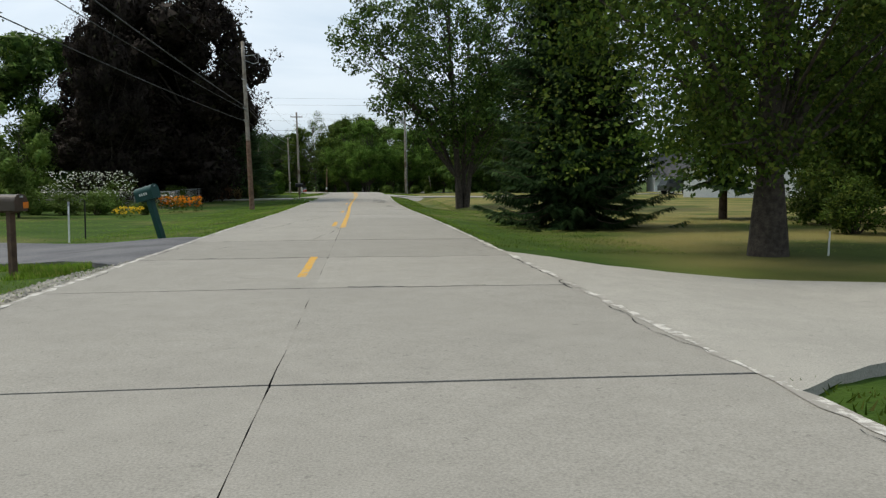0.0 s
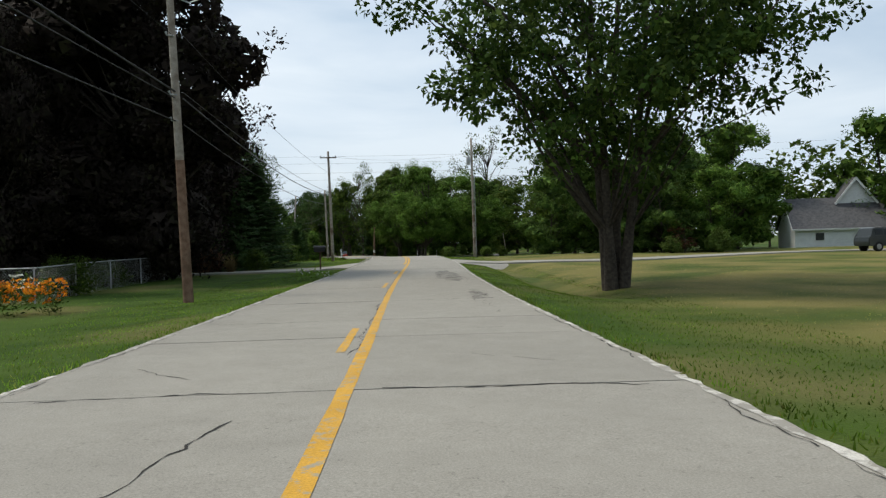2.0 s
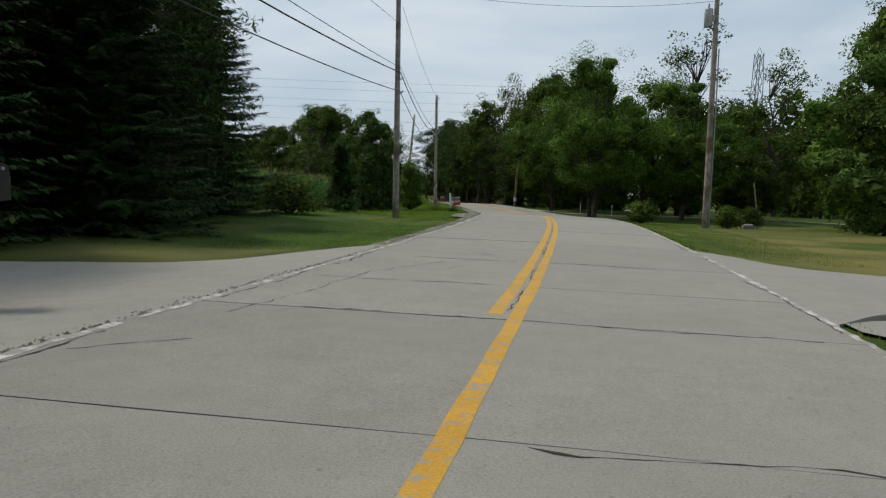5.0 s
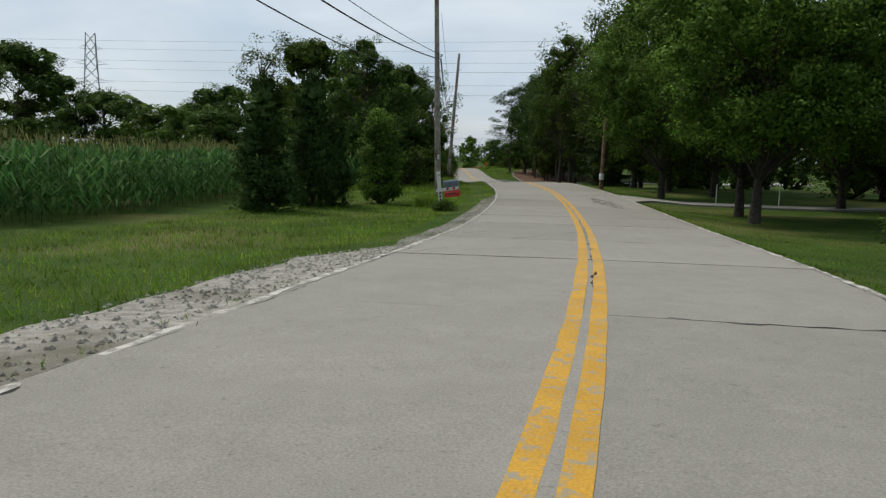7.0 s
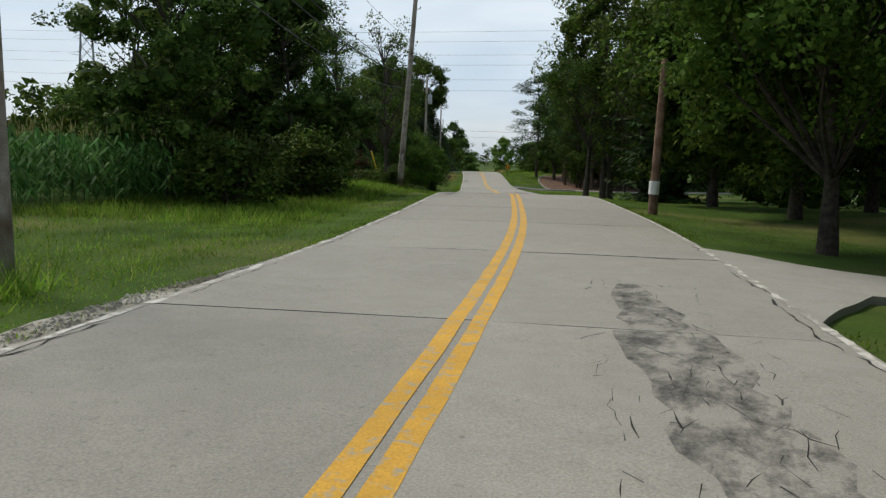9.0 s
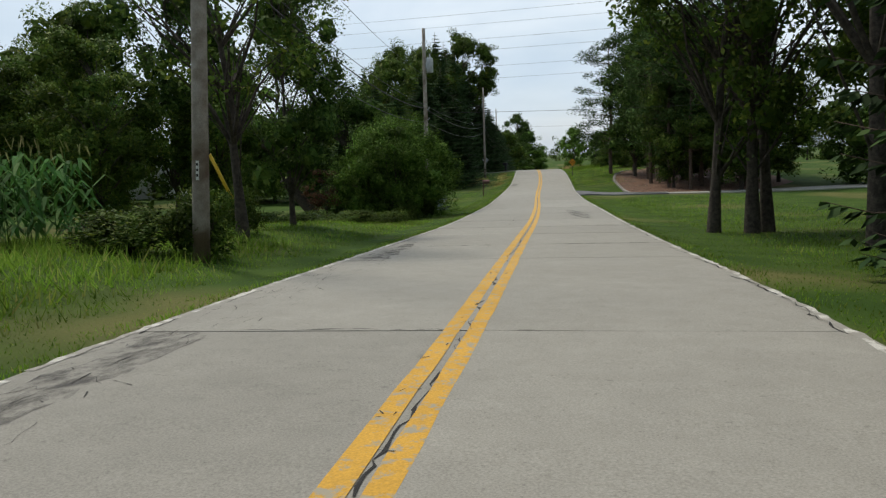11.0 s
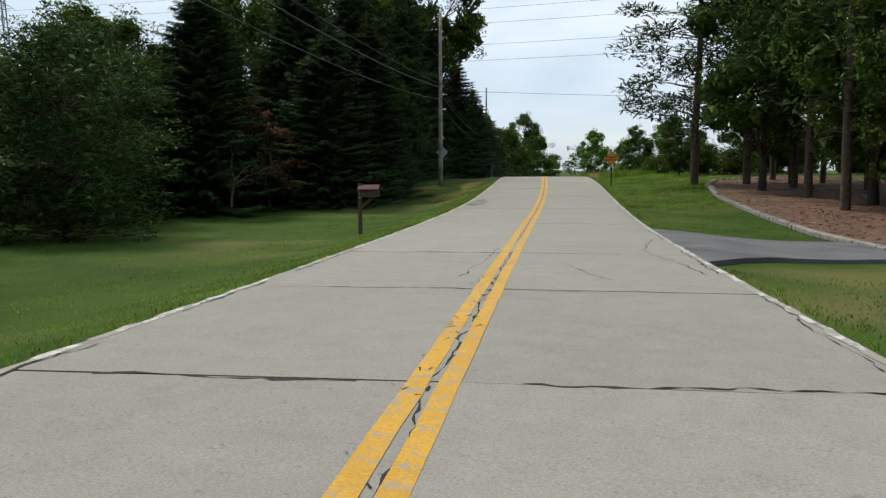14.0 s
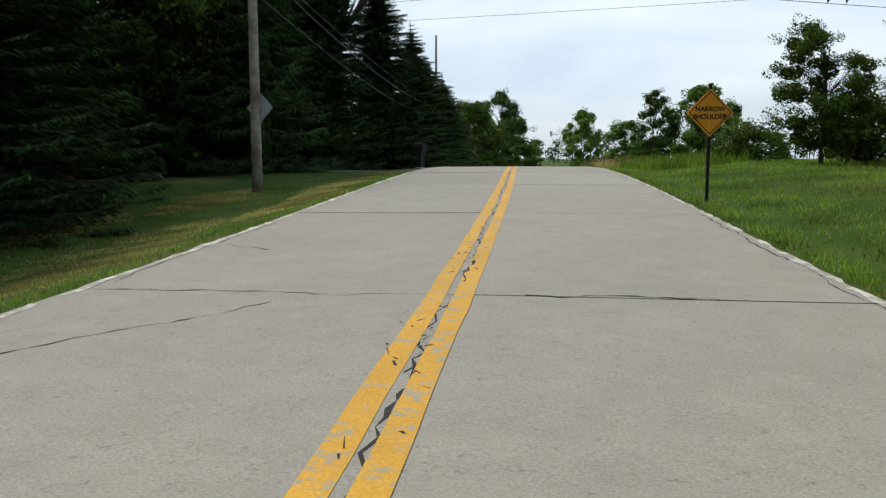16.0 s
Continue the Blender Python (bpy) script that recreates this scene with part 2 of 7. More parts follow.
POLE_WOOD = material("weathered_pole_wood", (0.24, 0.205, 0.165, 1), (0.36, 0.325, 0.28, 1), 5, 0.9, 50, 0.5, (0.14, 0.10, 0.07, 1), 1.2)
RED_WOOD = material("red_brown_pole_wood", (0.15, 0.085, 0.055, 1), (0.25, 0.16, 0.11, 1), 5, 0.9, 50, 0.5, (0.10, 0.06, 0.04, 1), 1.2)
BROWN_WOOD = material("brown_stained_wood", (0.075, 0.045, 0.03, 1), (0.12, 0.075, 0.05, 1), 8, 0.8, 60, 0.4)
SHINGLE = material("red_brown_shingle", (0.11, 0.055, 0.05, 1), (0.17, 0.09, 0.08, 1), 12, 0.9, 60, 0.4)
BLACK_METAL = material("black_enamel", (0.012, 0.012, 0.013, 1), (0.02, 0.02, 0.02, 1), 6, 0.4, 60, 0.05)
GREEN_METAL = material("dark_green_plastic", (0.008, 0.045, 0.04, 1), (0.012, 0.06, 0.052, 1), 6, 0.4, 60, 0.05)
BRONZE_METAL = material("brown_metal", (0.06, 0.045, 0.035, 1), (0.08, 0.06, 0.048, 1), 6, 0.45, 60, 0.05)
GREY_METAL = material("galvanised_metal", (0.30, 0.31, 0.32, 1), (0.40, 0.41, 0.42, 1), 8, 0.5, 60, 0.1, metal=0.5)
TRANSFORMER_GREY = material("transformer_paint", (0.38, 0.40, 0.41, 1), (0.46, 0.48, 0.49, 1), 6, 0.5, 50, 0.05)
STEEL = material("pylon_steel", (0.16, 0.17, 0.18, 1), (0.22, 0.23, 0.24, 1), 6, 0.6, 50, 0.05)
WHITE_PAINT = material("white_paint", (0.66, 0.66, 0.63, 1), (0.76, 0.76, 0.73, 1), 4, 0.7, 50, 0.2)
RED_PAINT = material("red_plastic", (0.50, 0.045, 0.03, 1), (0.58, 0.06, 0.04, 1), 4, 0.5, 40, 0.1)
BLUEGREY = material("blue_grey_metal", (0.11, 0.14, 0.17, 1), (0.15, 0.18, 0.21, 1), 5, 0.5, 40, 0.1)
ORANGE_SIGN = material("orange_sign_sheeting", (0.75, 0.30, 0.02, 1), (0.85, 0.36, 0.03, 1), 3, 0.5, 50, 0.05)
BLACK_PAINT = material("black_lettering", (0.015, 0.013, 0.012, 1), (0.022, 0.02, 0.02, 1), 4, 0.7, 50, 0.0)
YELLOW_PLASTIC = material("yellow_guy_guard", (0.66, 0.42, 0.02, 1), (0.75, 0.50, 0.04, 1), 4, 0.5, 40, 0.1)
WIRE = material("black_cable", (0.02, 0.02, 0.021, 1), (0.03, 0.03, 0.03, 1), 3, 0.6, 20, 0.0)
SIDING = material("white_siding", (0.72, 0.73, 0.73, 1), (0.80, 0.81, 0.80, 1), 2, 0.7, 30, 0.1)
ROOF = material("grey_roof_shingles", (0.07, 0.07, 0.075, 1), (0.11, 0.11, 0.115, 1), 3, 0.9, 30, 0.5)
GLASS_DARK = material("window_glass", (0.03, 0.035, 0.04, 1), (0.045, 0.05, 0.055, 1), 2, 0.08, 20, 0.0, spec=0.6)
CAR_PAINT = material("dark_green_car_paint", (0.012, 0.018, 0.018, 1), (0.016, 0.022, 0.022, 1), 2, 0.3, 20, 0.0, spec=0.6)
RUBBER = material("tyre_rubber", (0.014, 0.014, 0.014, 1), (0.022, 0.022, 0.022, 1), 6, 0.85, 40, 0.3)
AMBER = material("amber_reflector", (0.80, 0.27, 0.03, 1), (0.85, 0.33, 0.05, 1), 6, 0.35, 40, 0.0)

LEAF_GREEN = leaf_material("green_leaves", (0.024, 0.054, 0.012, 1), (0.072, 0.126, 0.024, 1), (0.132, 0.198, 0.042, 1))
LEAF_MID = leaf_material("mid_green_leaves", (0.028, 0.055, 0.010, 1), (0.068, 0.112, 0.017, 1), (0.133, 0.164, 0.027, 1))
LEAF_VIVID = leaf_material("fresh_green_leaves", (0.037, 0.083, 0.013, 1), (0.100, 0.181, 0.027, 1), (0.175, 0.269, 0.050, 1))
LEAF_BRIGHT = leaf_material("light_green_leaves", (0.055, 0.10, 0.018, 1), (0.11, 0.17, 0.035, 1), (0.16, 0.21, 0.05, 1))
LEAF_DARK = leaf_material("purple_brown_leaves", (0.014, 0.011, 0.009, 1), (0.026, 0.020, 0.016, 1), (0.031, 0.032, 0.016, 1), 0.7, 0.15)
NEEDLE = leaf_material("dark_spruce_needles", (0.020, 0.044, 0.015, 1), (0.043, 0.083, 0.026, 1), (0.068, 0.112, 0.034, 1), 0.75, 0.15)
NEEDLE_BLUE = leaf_material("blue_spruce_needles", (0.070, 0.110, 0.103, 1), (0.150, 0.205, 0.187, 1), (0.235, 0.280, 0.250, 1), 0.6, 0.15)
NEEDLE_PINE = leaf_material("pine_needles", (0.023, 0.051, 0.014, 1), (0.052, 0.095, 0.025, 1), (0.083, 0.122, 0.032, 1), 0.75, 0.15)
LEAF_BROWN = leaf_material("browned_leaves", (0.06, 0.035, 0.02, 1), (0.12, 0.065, 0.035, 1), (0.17, 0.10, 0.05, 1))
CORN_LEAF = leaf_material("corn_leaves", (0.027, 0.083, 0.018, 1), (0.060, 0.143, 0.033, 1), (0.105, 0.180, 0.053, 1))
GRASS_BLADE = leaf_material("grass_blades", (0.066, 0.137, 0.014, 1), (0.123, 0.213, 0.024, 1), (0.210, 0.225, 0.062, 1), 0.8, 0.5)
DRY_LAWN = leaf_material("half_dry_lawn_grass", (0.169, 0.208, 0.052, 1), (0.312, 0.273, 0.098, 1), (0.416, 0.351, 0.156, 1), 0.8, 0.5)
TASSEL = leaf_material("pale_green_tassels", (0.130, 0.156, 0.046, 1), (0.221, 0.221, 0.091, 1), (0.312, 0.273, 0.130, 1), 0.7, 0.3)
DRY_GRASS = leaf_material("dry_tall_grass", (0.20, 0.15, 0.06, 1), (0.32, 0.25, 0.11, 1), (0.12, 0.15, 0.04, 1), 0.7, 0.3)
PETAL_ORANGE = leaf_material("orange_petals", (0.75, 0.20, 0.01, 1), (0.85, 0.32, 0.02, 1), (0.85, 0.50, 0.03, 1), 0.6, 0.3)
PETAL_YELLOW = leaf_material("yellow_petals", (0.70, 0.45, 0.02, 1), (0.80, 0.58, 0.04, 1), (0.12, 0.18, 0.03, 1), 0.6, 0.3)
PETAL_WHITE = leaf_material("white_petals", (0.60, 0.62, 0.55, 1), (0.75, 0.76, 0.70, 1), (0.45, 0.50, 0.35, 1), 0.6, 0.3)


# ---- the lie of the land: centreline of the road (y, x, height) ----
ROAD = [(-60, -1.8, 0.02), (0, -0.6, 0), (10, -0.31, -0.03), (24, 0.03, -0.07), (36, 0.32, -0.17), (44, 0.43, -0.23), (52, 0.59, -0.25), (64, 0.98, -0.25),
        (72, 1.32, -0.18), (82, 1.7, -0.15), (96, 1.89, -0.11), (106, 1.64, -0.09), (116, 0.62, -0.38), (122, -0.16, -0.56), (131, -1.62, -0.62), (138, -2.88, -0.68), (145, -4.3, -0.66),
        (164, -9.23, -0.74), (173, -12.02, -1.21), (188, -16.49, -1.85), (194, -18.35, -1.99), (203, -21.17, -2.2), (211, -23.8, -2.4), (226, -28.55, -2.53), (236, -31.55, -2.44),
        (244, -34.07, -2.2), (252, -36.62, -1.85), (262, -40.0, -1.5),
        (275, -44.4, -1.55), (290, -49.5, -2.0), (320, -59.8, -3.6), (370, -77, -5.5), (460, -108, -7)]
ROAD_T = np.array(ROAD).T
HALF = 3.25


def smooth_table(values):
    ys = np.arange(-60, 460.5, 0.5)
    v = np.interp(ys, ROAD_T[0], values)
    k, n = np.hanning(41), 20
    pad = np.r_[np.full(n, v[0]) + (np.arange(-n, 0) * (v[1] - v[0])), v, np.full(n, v[-1]) + (np.arange(1, n + 1) * (v[-1] - v[-2]))]
    return ys, np.convolve(pad, k / k.sum(), "valid")


TAB_Y, TAB_X = smooth_table(ROAD_T[1])
_, TAB_Z = smooth_table(ROAD_T[2])
TAB_S = np.gradient(TAB_X, TAB_Y)


def cx(y):
    return np.interp(y, TAB_Y, TAB_X)


def cz(y):
    return np.interp(y, TAB_Y, TAB_Z)


def breadth(y):
    """The pavement's breadth along the way, as a share of the usual one."""
    return np.interp(y, [70, 92, 113, 121, 134, 146, 163, 176, 192, 204, 236, 248], [1.0, .97, .94, .92, .92, .97, 1.04, 1.03, 1.0, .96, .98, .99])


def across(x, y):
    """Distance from the road's centreline, to the right positive."""
    return (x - cx(y)) / np.hypot(1, np.interp(y, TAB_Y, TAB_S)) / breadth(y)


def beside(y, d):
    """The point at d metres to the right of the centreline, square to it, where it passes y."""
    s = np.interp(y, TAB_Y, TAB_S)
    c = breadth(y) / np.hypot(1, s)
    return cx(y) + d * c, y - d * s * c


def land(x, y):
    """Height of the ground: road bed, verge, shallow ditch, lawns, low undulation."""
    x, y = np.asarray(x, float), np.asarray(y, float)
    s = np.interp(y, TAB_Y, TAB_S)
    d = across(x, y)
    yy = y + d * s * np.clip(1 - (np.abs(d) - 30) / 60, 0, 1) / np.hypot(1, s)
    d = np.where(np.abs(d) < 40, across(x, y), d)
    a = np.abs(d) - HALF
    z = cz(yy)
    drop = -0.05 - 0.10 * np.clip(a, 0, 1) - 0.12 * np.clip((a - 1) / 2, 0, 1)
    bank = 0.45 * np.clip((yy - 227) / 18, 0, 1) * np.clip((d - 4) / 4, 0, 1)
    left = -0.25 * np.clip((yy - 201) / 14, 0, 1) * np.clip((-d - 3.6) / 2, 0, 1) * np.clip((267 - yy) / 14, 0, 1)
    ditch = -0.42 * np.exp(-((d - 6.3) / 1.15) ** 2) * np.clip((y - 48) / 10, 0, 1) * np.clip((79.4 + 0.8 * (x - 6.5) - y) / 1.6, 0, 1)
    knoll = 0.55 * np.clip((-d - 4.2) / 3, 0, 1) * np.clip((yy - 160) / 8, 0, 1) * np.clip((194 - yy) / 10, 0, 1)
    roll_ = 0.10 * np.sin(x * 0.21 + 1) * np.sin(y * 0.17) * np.clip((a - 4) / 6, 0, 1)
    return z + np.where(a > -0.15, drop, -0.12) + bank + left + ditch + knoll + roll_


def ground_at(x, y):
    return float(land(x, y))


# ---- mesh helpers ----
def mesh_object(name, verts, faces, mat, parent=None, label="", smooth=False):
    me = bpy.data.meshes.new(name)
    me.from_pydata([tuple(v) for v in verts], [], [tuple(f) for f in faces])
    me.materials.append(mat)
    if smooth:
        me.polygons.foreach_set("use_smooth", [True] * len(me.polygons))
    ob = new(name, me)
    if parent:
        ob.parent = parent
    if label:
        tagged(ob, label)
    return ob


def quads_object(name, v, mat, parent=None, corners=4):
    """v: array of n x corners x 3; every face stands alone. A fifth row, if any, is the way each leaf turns its face."""
    n, face = len(v), None
    if v.shape[1] > corners:
        face, v = v[:, -1], v[:, :corners]
        away = (np.cross(v[:, 1] - v[:, 0], v[:, 2] - v[:, 0]) * face).sum(-1) < 0
        v = np.where(away[:, None, None], v[:, ::-1], v)
    me = bpy.data.meshes.new(name)
    me.vertices.add(n * corners)
    me.vertices.foreach_set("co", np.ascontiguousarray(v, np.float32).ravel())
    me.loops.add(n * corners)
    me.loops.foreach_set("vertex_index", np.arange(n * corners, dtype=np.int32))
    me.polygons.add(n)
    me.polygons.foreach_set("loop_start", np.arange(n, dtype=np.int32) * corners)
    me.update()
    me.materials.append(mat)
    if face is not None:
        me.polygons.foreach_set("use_smooth", np.ones(n, bool))
        me.normals_split_custom_set_from_vertices(np.repeat(face, corners, 0).tolist())
    ob = new(name, me)
    if parent:
        ob.parent = parent
    return ob


def part(name, bm, mat, parent, label="", smooth=False):
    me = bpy.data.meshes.new(name)
    bmesh.ops.recalc_face_normals(bm, faces=bm.faces)
    for f in bm.faces:
        f.smooth = smooth
    bm.to_mesh(me)
    bm.free()
    me.materials.append(mat)
    ob = new(name, me)
    ob.parent = parent
    if label:
        tagged(ob, label)
    return ob


def box(sx, sy, sz, x=0, y=0, z=0, bevel=0.0, rot=None, bm=None):
    """A box with its middle at x, y, z, edges rounded."""
    own = bmesh.new()
    bmesh.ops.create_cube(own, size=1.0, matrix=Matrix.Diagonal((sx, sy, sz, 1)))
    if bevel:
        bmesh.ops.bevel(own, geom=own.edges[:], offset=bevel, segments=2, affect="EDGES", profile=0.5)
    m = Matrix.Translation((x, y, z)) @ (rot or Matrix())
    bmesh.ops.transform(own, matrix=m, verts=own.verts)
    if bm is None:
        return own
    me = bpy.data.meshes.new("join")
    own.to_mesh(me)
    own.free()
    bm.from_mesh(me)
    bpy.data.meshes.remove(me)
    return bm


def tube(points, radii, sides=8, bm=None, cap=True):
    """A tapered tube along points."""
    bm = bm or bmesh.new()
    rings = []
    for i, p in enumerate(points):
        p = Vector(p)
        d = (Vector(points[min(i + 1, len(points) - 1)]) - Vector(points[max(i - 1, 0)])).normalized()
        u = d.orthogonal().normalized() if abs(d.z) < 0.9 else d.cross(Vector((0, 1, 0))).normalized()
        w = d.cross(u)
        rings.append([bm.verts.new(p + (u * math.cos(k * 2 * math.pi / sides) + w * math.sin(k * 2 * math.pi / sides)) * radii[i]) for k in range(sides)])
    for a, b in zip(rings, rings[1:]):
        for k in range(sides):
            bm.faces.new((a[k], a[(k + 1) % sides], b[(k + 1) % sides], b[k]))
    if cap:
        bm.faces.new(rings[0][::-1])
        bm.faces.new(rings[-1])
    return bm


def base_empty(name, x, y, z=None, turn=0.0, label="", category="", group="", kind=""):
    ob = new(name)
    ob.empty_display_size = 0.2
    ob.matrix_basis = pose(x, y, ground_at(x, y) if z is None else z, 0, 0, turn)
    return tagged(ob, label, category, group, kind)


# ---- ground: one sheet out to the horizon ----
gx = np.unique(np.r_[-1500, -900, -500, -300, -220, -170, np.arange(-140, -92, 6), np.arange(-84, 42, 0.8), np.arange(42, 90, 4), 110, 160, 240, 400, 800, 1500])
gy = np.unique(np.r_[-900, -400, -200, -100, -60, np.arange(-40, -8, 4), np.arange(-8, 290, 1.0), np.arange(290, 460, 8), 500, 620, 800, 1100, 1800])
XX, YY = np.meshgrid(gx, gy)
ZZ = land(XX, YY)
far_off = np.clip((np.abs(across(XX, YY)) - 60) / 120, 0, 1)
ZZ = ZZ * (1 - far_off) - 1.2 * far_off
ZZ = np.where(YY > 460, -3.0, ZZ)
W = len(gx)
gf = [(j * W + i, j * W + i + 1, (j + 1) * W + i + 1, (j + 1) * W + i) for j in range(len(gy) - 1) for i in range(W - 1)]
ground = mesh_object("ground", np.stack([XX, YY, ZZ], -1).reshape(-1, 3), gf, LAWN, smooth=True)
tagged(ground, "mown roadside lawns with dry brownish patches", "ground", kind="structure")

# ---- the road: slabs of old concrete, two lanes, dark joints between them ----
road = tagged(new("road"), "old two-lane concrete road with tarred joints and cracks", "road", kind="structure")
bed_y = np.arange(-40, 450, 1.0)
bv, bf = [], []
for i, y in enumerate(bed_y):
    for d in (-HALF + 0.02, HALF - 0.02):
        x_, y_ = beside(y, d)
        bv.append((x_, y_, cz(y) - 0.022))
for i in range(len(bed_y) - 1):
    bf.append((2 * i, 2 * i + 1, 2 * i + 3, 2 * i + 2))
mesh_object("joint_filler", bv, bf, TAR, road, "black tar showing in the slab joints")

JOINTS = [-40.0, -30.0, -20.0, -14.0, -9.0, -4.2, 0.4, 5.0, 9.7, 13.8, 18.1, 24.1, 30.4, 34.7, 39.1, 41.9, 46.9, 53.2, 58.5, 64.7, 69.0, 73.2, 76.8, 79.4, 82.8, 87.9, 93.1, 98.3, 103.1, 108.0, 112.7, 116.3, 121.4, 125.0, 130.3, 135.4, 140.7, 146.4, 152.1, 158.3, 164.4, 171.6, 175.3, 179.5, 183.5, 188.2, 193.6, 199.4, 204.9, 210.2, 214.5, 219.0, 227.1, 234.5, 242.3, 248.2, 254.1, 259.8, 265.5, 271.3, 276.8, 282.8, 288.8, 296.0, 303.2, 312.8, 323.6, 341.6, 365.5, 401.3, 449.2, 501.7]
rnd = random.Random(5)
for y0, y1 in zip(JOINTS, JOINTS[1:]):
    for side in (-1, 1):
        g0, g1 = rnd.uniform(0.006, 0.02), rnd.uniform(0.006, 0.02)
        n = max(2, int((y1 - y0) / 0.45))
        lift = rnd.uniform(-0.002, 0.003)
        inner, outer = 0.002 if y1 < 24 else 0.006, HALF - rnd.uniform(0.0, 0.03)
        v, f = [], []
        for i in range(n + 1):
            y = y0 + g0 + (y1 - y0 - g0 - g1) * i / n
            ragged = [rnd.uniform(-0.008, 0.008) for _ in range(5)]
            for k, q in enumerate((0.0, 0.25, 0.5, 0.75, 1.0)):
                d = side * (inner + (outer - inner) * q + (rnd.uniform(-0.012, 0.0) if k == 4 else 0) + (ragged[0] if k == 0 else 0))
                yj = y + (ragged[k] if i in (0, n) else 0)
                x_, y_ = beside(yj, d)
                v.append((x_, y_, cz(y) + lift - 0.012 * q))
        for i in range(n):
            for k in range(4):
                a = i * 5 + k
                f.append((a, a + 1, a + 6, a + 5) if side > 0 else (a, a + 5, a + 6, a + 1))
        top = len(v)
        rim = [i * 5 + 4 for i in range(n + 1)]
        v += [(v[i][0], v[i][1], v[i][2] - 0.10) for i in rim]
        for i in range(n):
            f.append((rim[i], rim[i + 1], top + i + 1, top + i))
        ends = [k for k in range(5)], [n * 5 + k for k in range(5)]
        for e in ends:
            t0 = len(v)
            v += [(v[i][0], v[i][1], v[i][2] - 0.05) for i in e]
            for k in range(4):
                f.append((e[k], e[k + 1], t0 + k + 1, t0 + k))
        mesh_object("slab", v, f, CONCRETE, road)


def strip(name, y0, y1, d0, d1, mat, lift=0.004, step=0.6, ragged=0.0, parent=road, label="", seed=0):
    """A painted or laid strip that follows the road."""
    r = random.Random(seed)
    ys = np.linspace(y0, y1, max(2, int((y1 - y0) / step) + 1))
    v, f = [], []
    for y in ys:
        for d in (d0 + r.uniform(-ragged, ragged), d1 + r.uniform(-ragged, ragged)):
            x_, y_ = beside(y, d)
            v.append((x_, y_, cz(y) + lift - 0.012 * abs(d) / HALF))
    f = [(2 * i, 2 * i + 1, 2 * i + 3, 2 * i + 2) for i in range(len(ys) - 1)]
    return mesh_object(name, v, f, mat, parent, label)


for y0 in (-14.2, -2.0, 10.9, 24.1, 37.4, 52.9, 64.0):
    strip("lane_dash", y0, y0 + 3.0, -0.30, -0.18, YELLOW, ragged=0.006, seed=int(y0))
strip("centre_line", 23.3, 330, -0.028, 0.122, YELLOW, ragged=0.008, seed=3)
strip("centre_line", 77.1, 330, -0.25, -0.095, YELLOW, ragged=0.008, seed=4)
# the edge line is chipped away in places
chip = random.Random(88)
for s_ in (-1, 1):
    y = -40.0
    while y < 330:
        ln = chip.uniform(1.2, 7.5)
        strip("edge_line", y, y + ln, s_ * (HALF - 0.02), s_ * (HALF - 0.105), WHITE_LINE, step=0.2, ragged=0.030, seed=int(y * 10) + s_)
        y += ln + chip.choice((0, .08, .15, .3, .7))


def crack(points, width, r, lift=0.003, into=None):
    """A tarred crack that wanders through the given (y, d) places."""
    v, f = [], []
    path = []
    for (y0, d0), (y1, d1) in zip(points, points[1:]):
        n = max(2, int(math.hypot(y1 - y0, d1 - d0) / 0.12))
        for i in range(n):
            path.append((y0 + (y1 - y0) * i / n, d0 + (d1 - d0) * i / n))
    off_y = off_d = 0.0
    for i, (y, d) in enumerate(path):
        off_y, off_d = off_y * 0.8 + r.gauss(0, 0.030), off_d * 0.8 + r.gauss(0, 0.022)
        a, b = path[max(i - 1, 0)], path[min(i + 1, len(path) - 1)]
        ln = math.hypot(b[0] - a[0], b[1] - a[1]) or 1
        ny, nd = -(b[1] - a[1]) / ln, (b[0] - a[0]) / ln
        w = width * r.choice((0.12, 0.3, 0.6, 0.8, 1.3)) * r.uniform(0.6, 1.2) / 2
        for s in (-w, w):
            x_, y_ = beside(y + off_y + ny * s, d + off_d + nd * s)
            v.append((x_, y_, float(cz(y)) + lift - 0.012 * abs(d) / HALF))
    f = [(2 * i, 2 * i + 1, 2 * i + 3, 2 * i + 2) for i in range(len(path) - 1)]
    if into is not None:
        n = len(into[0])
        into[0].extend(v)
        into[1].extend(tuple(k + n for k in q) for q in f)
        return None
    return mesh_object("crack", v, f, TAR, road)


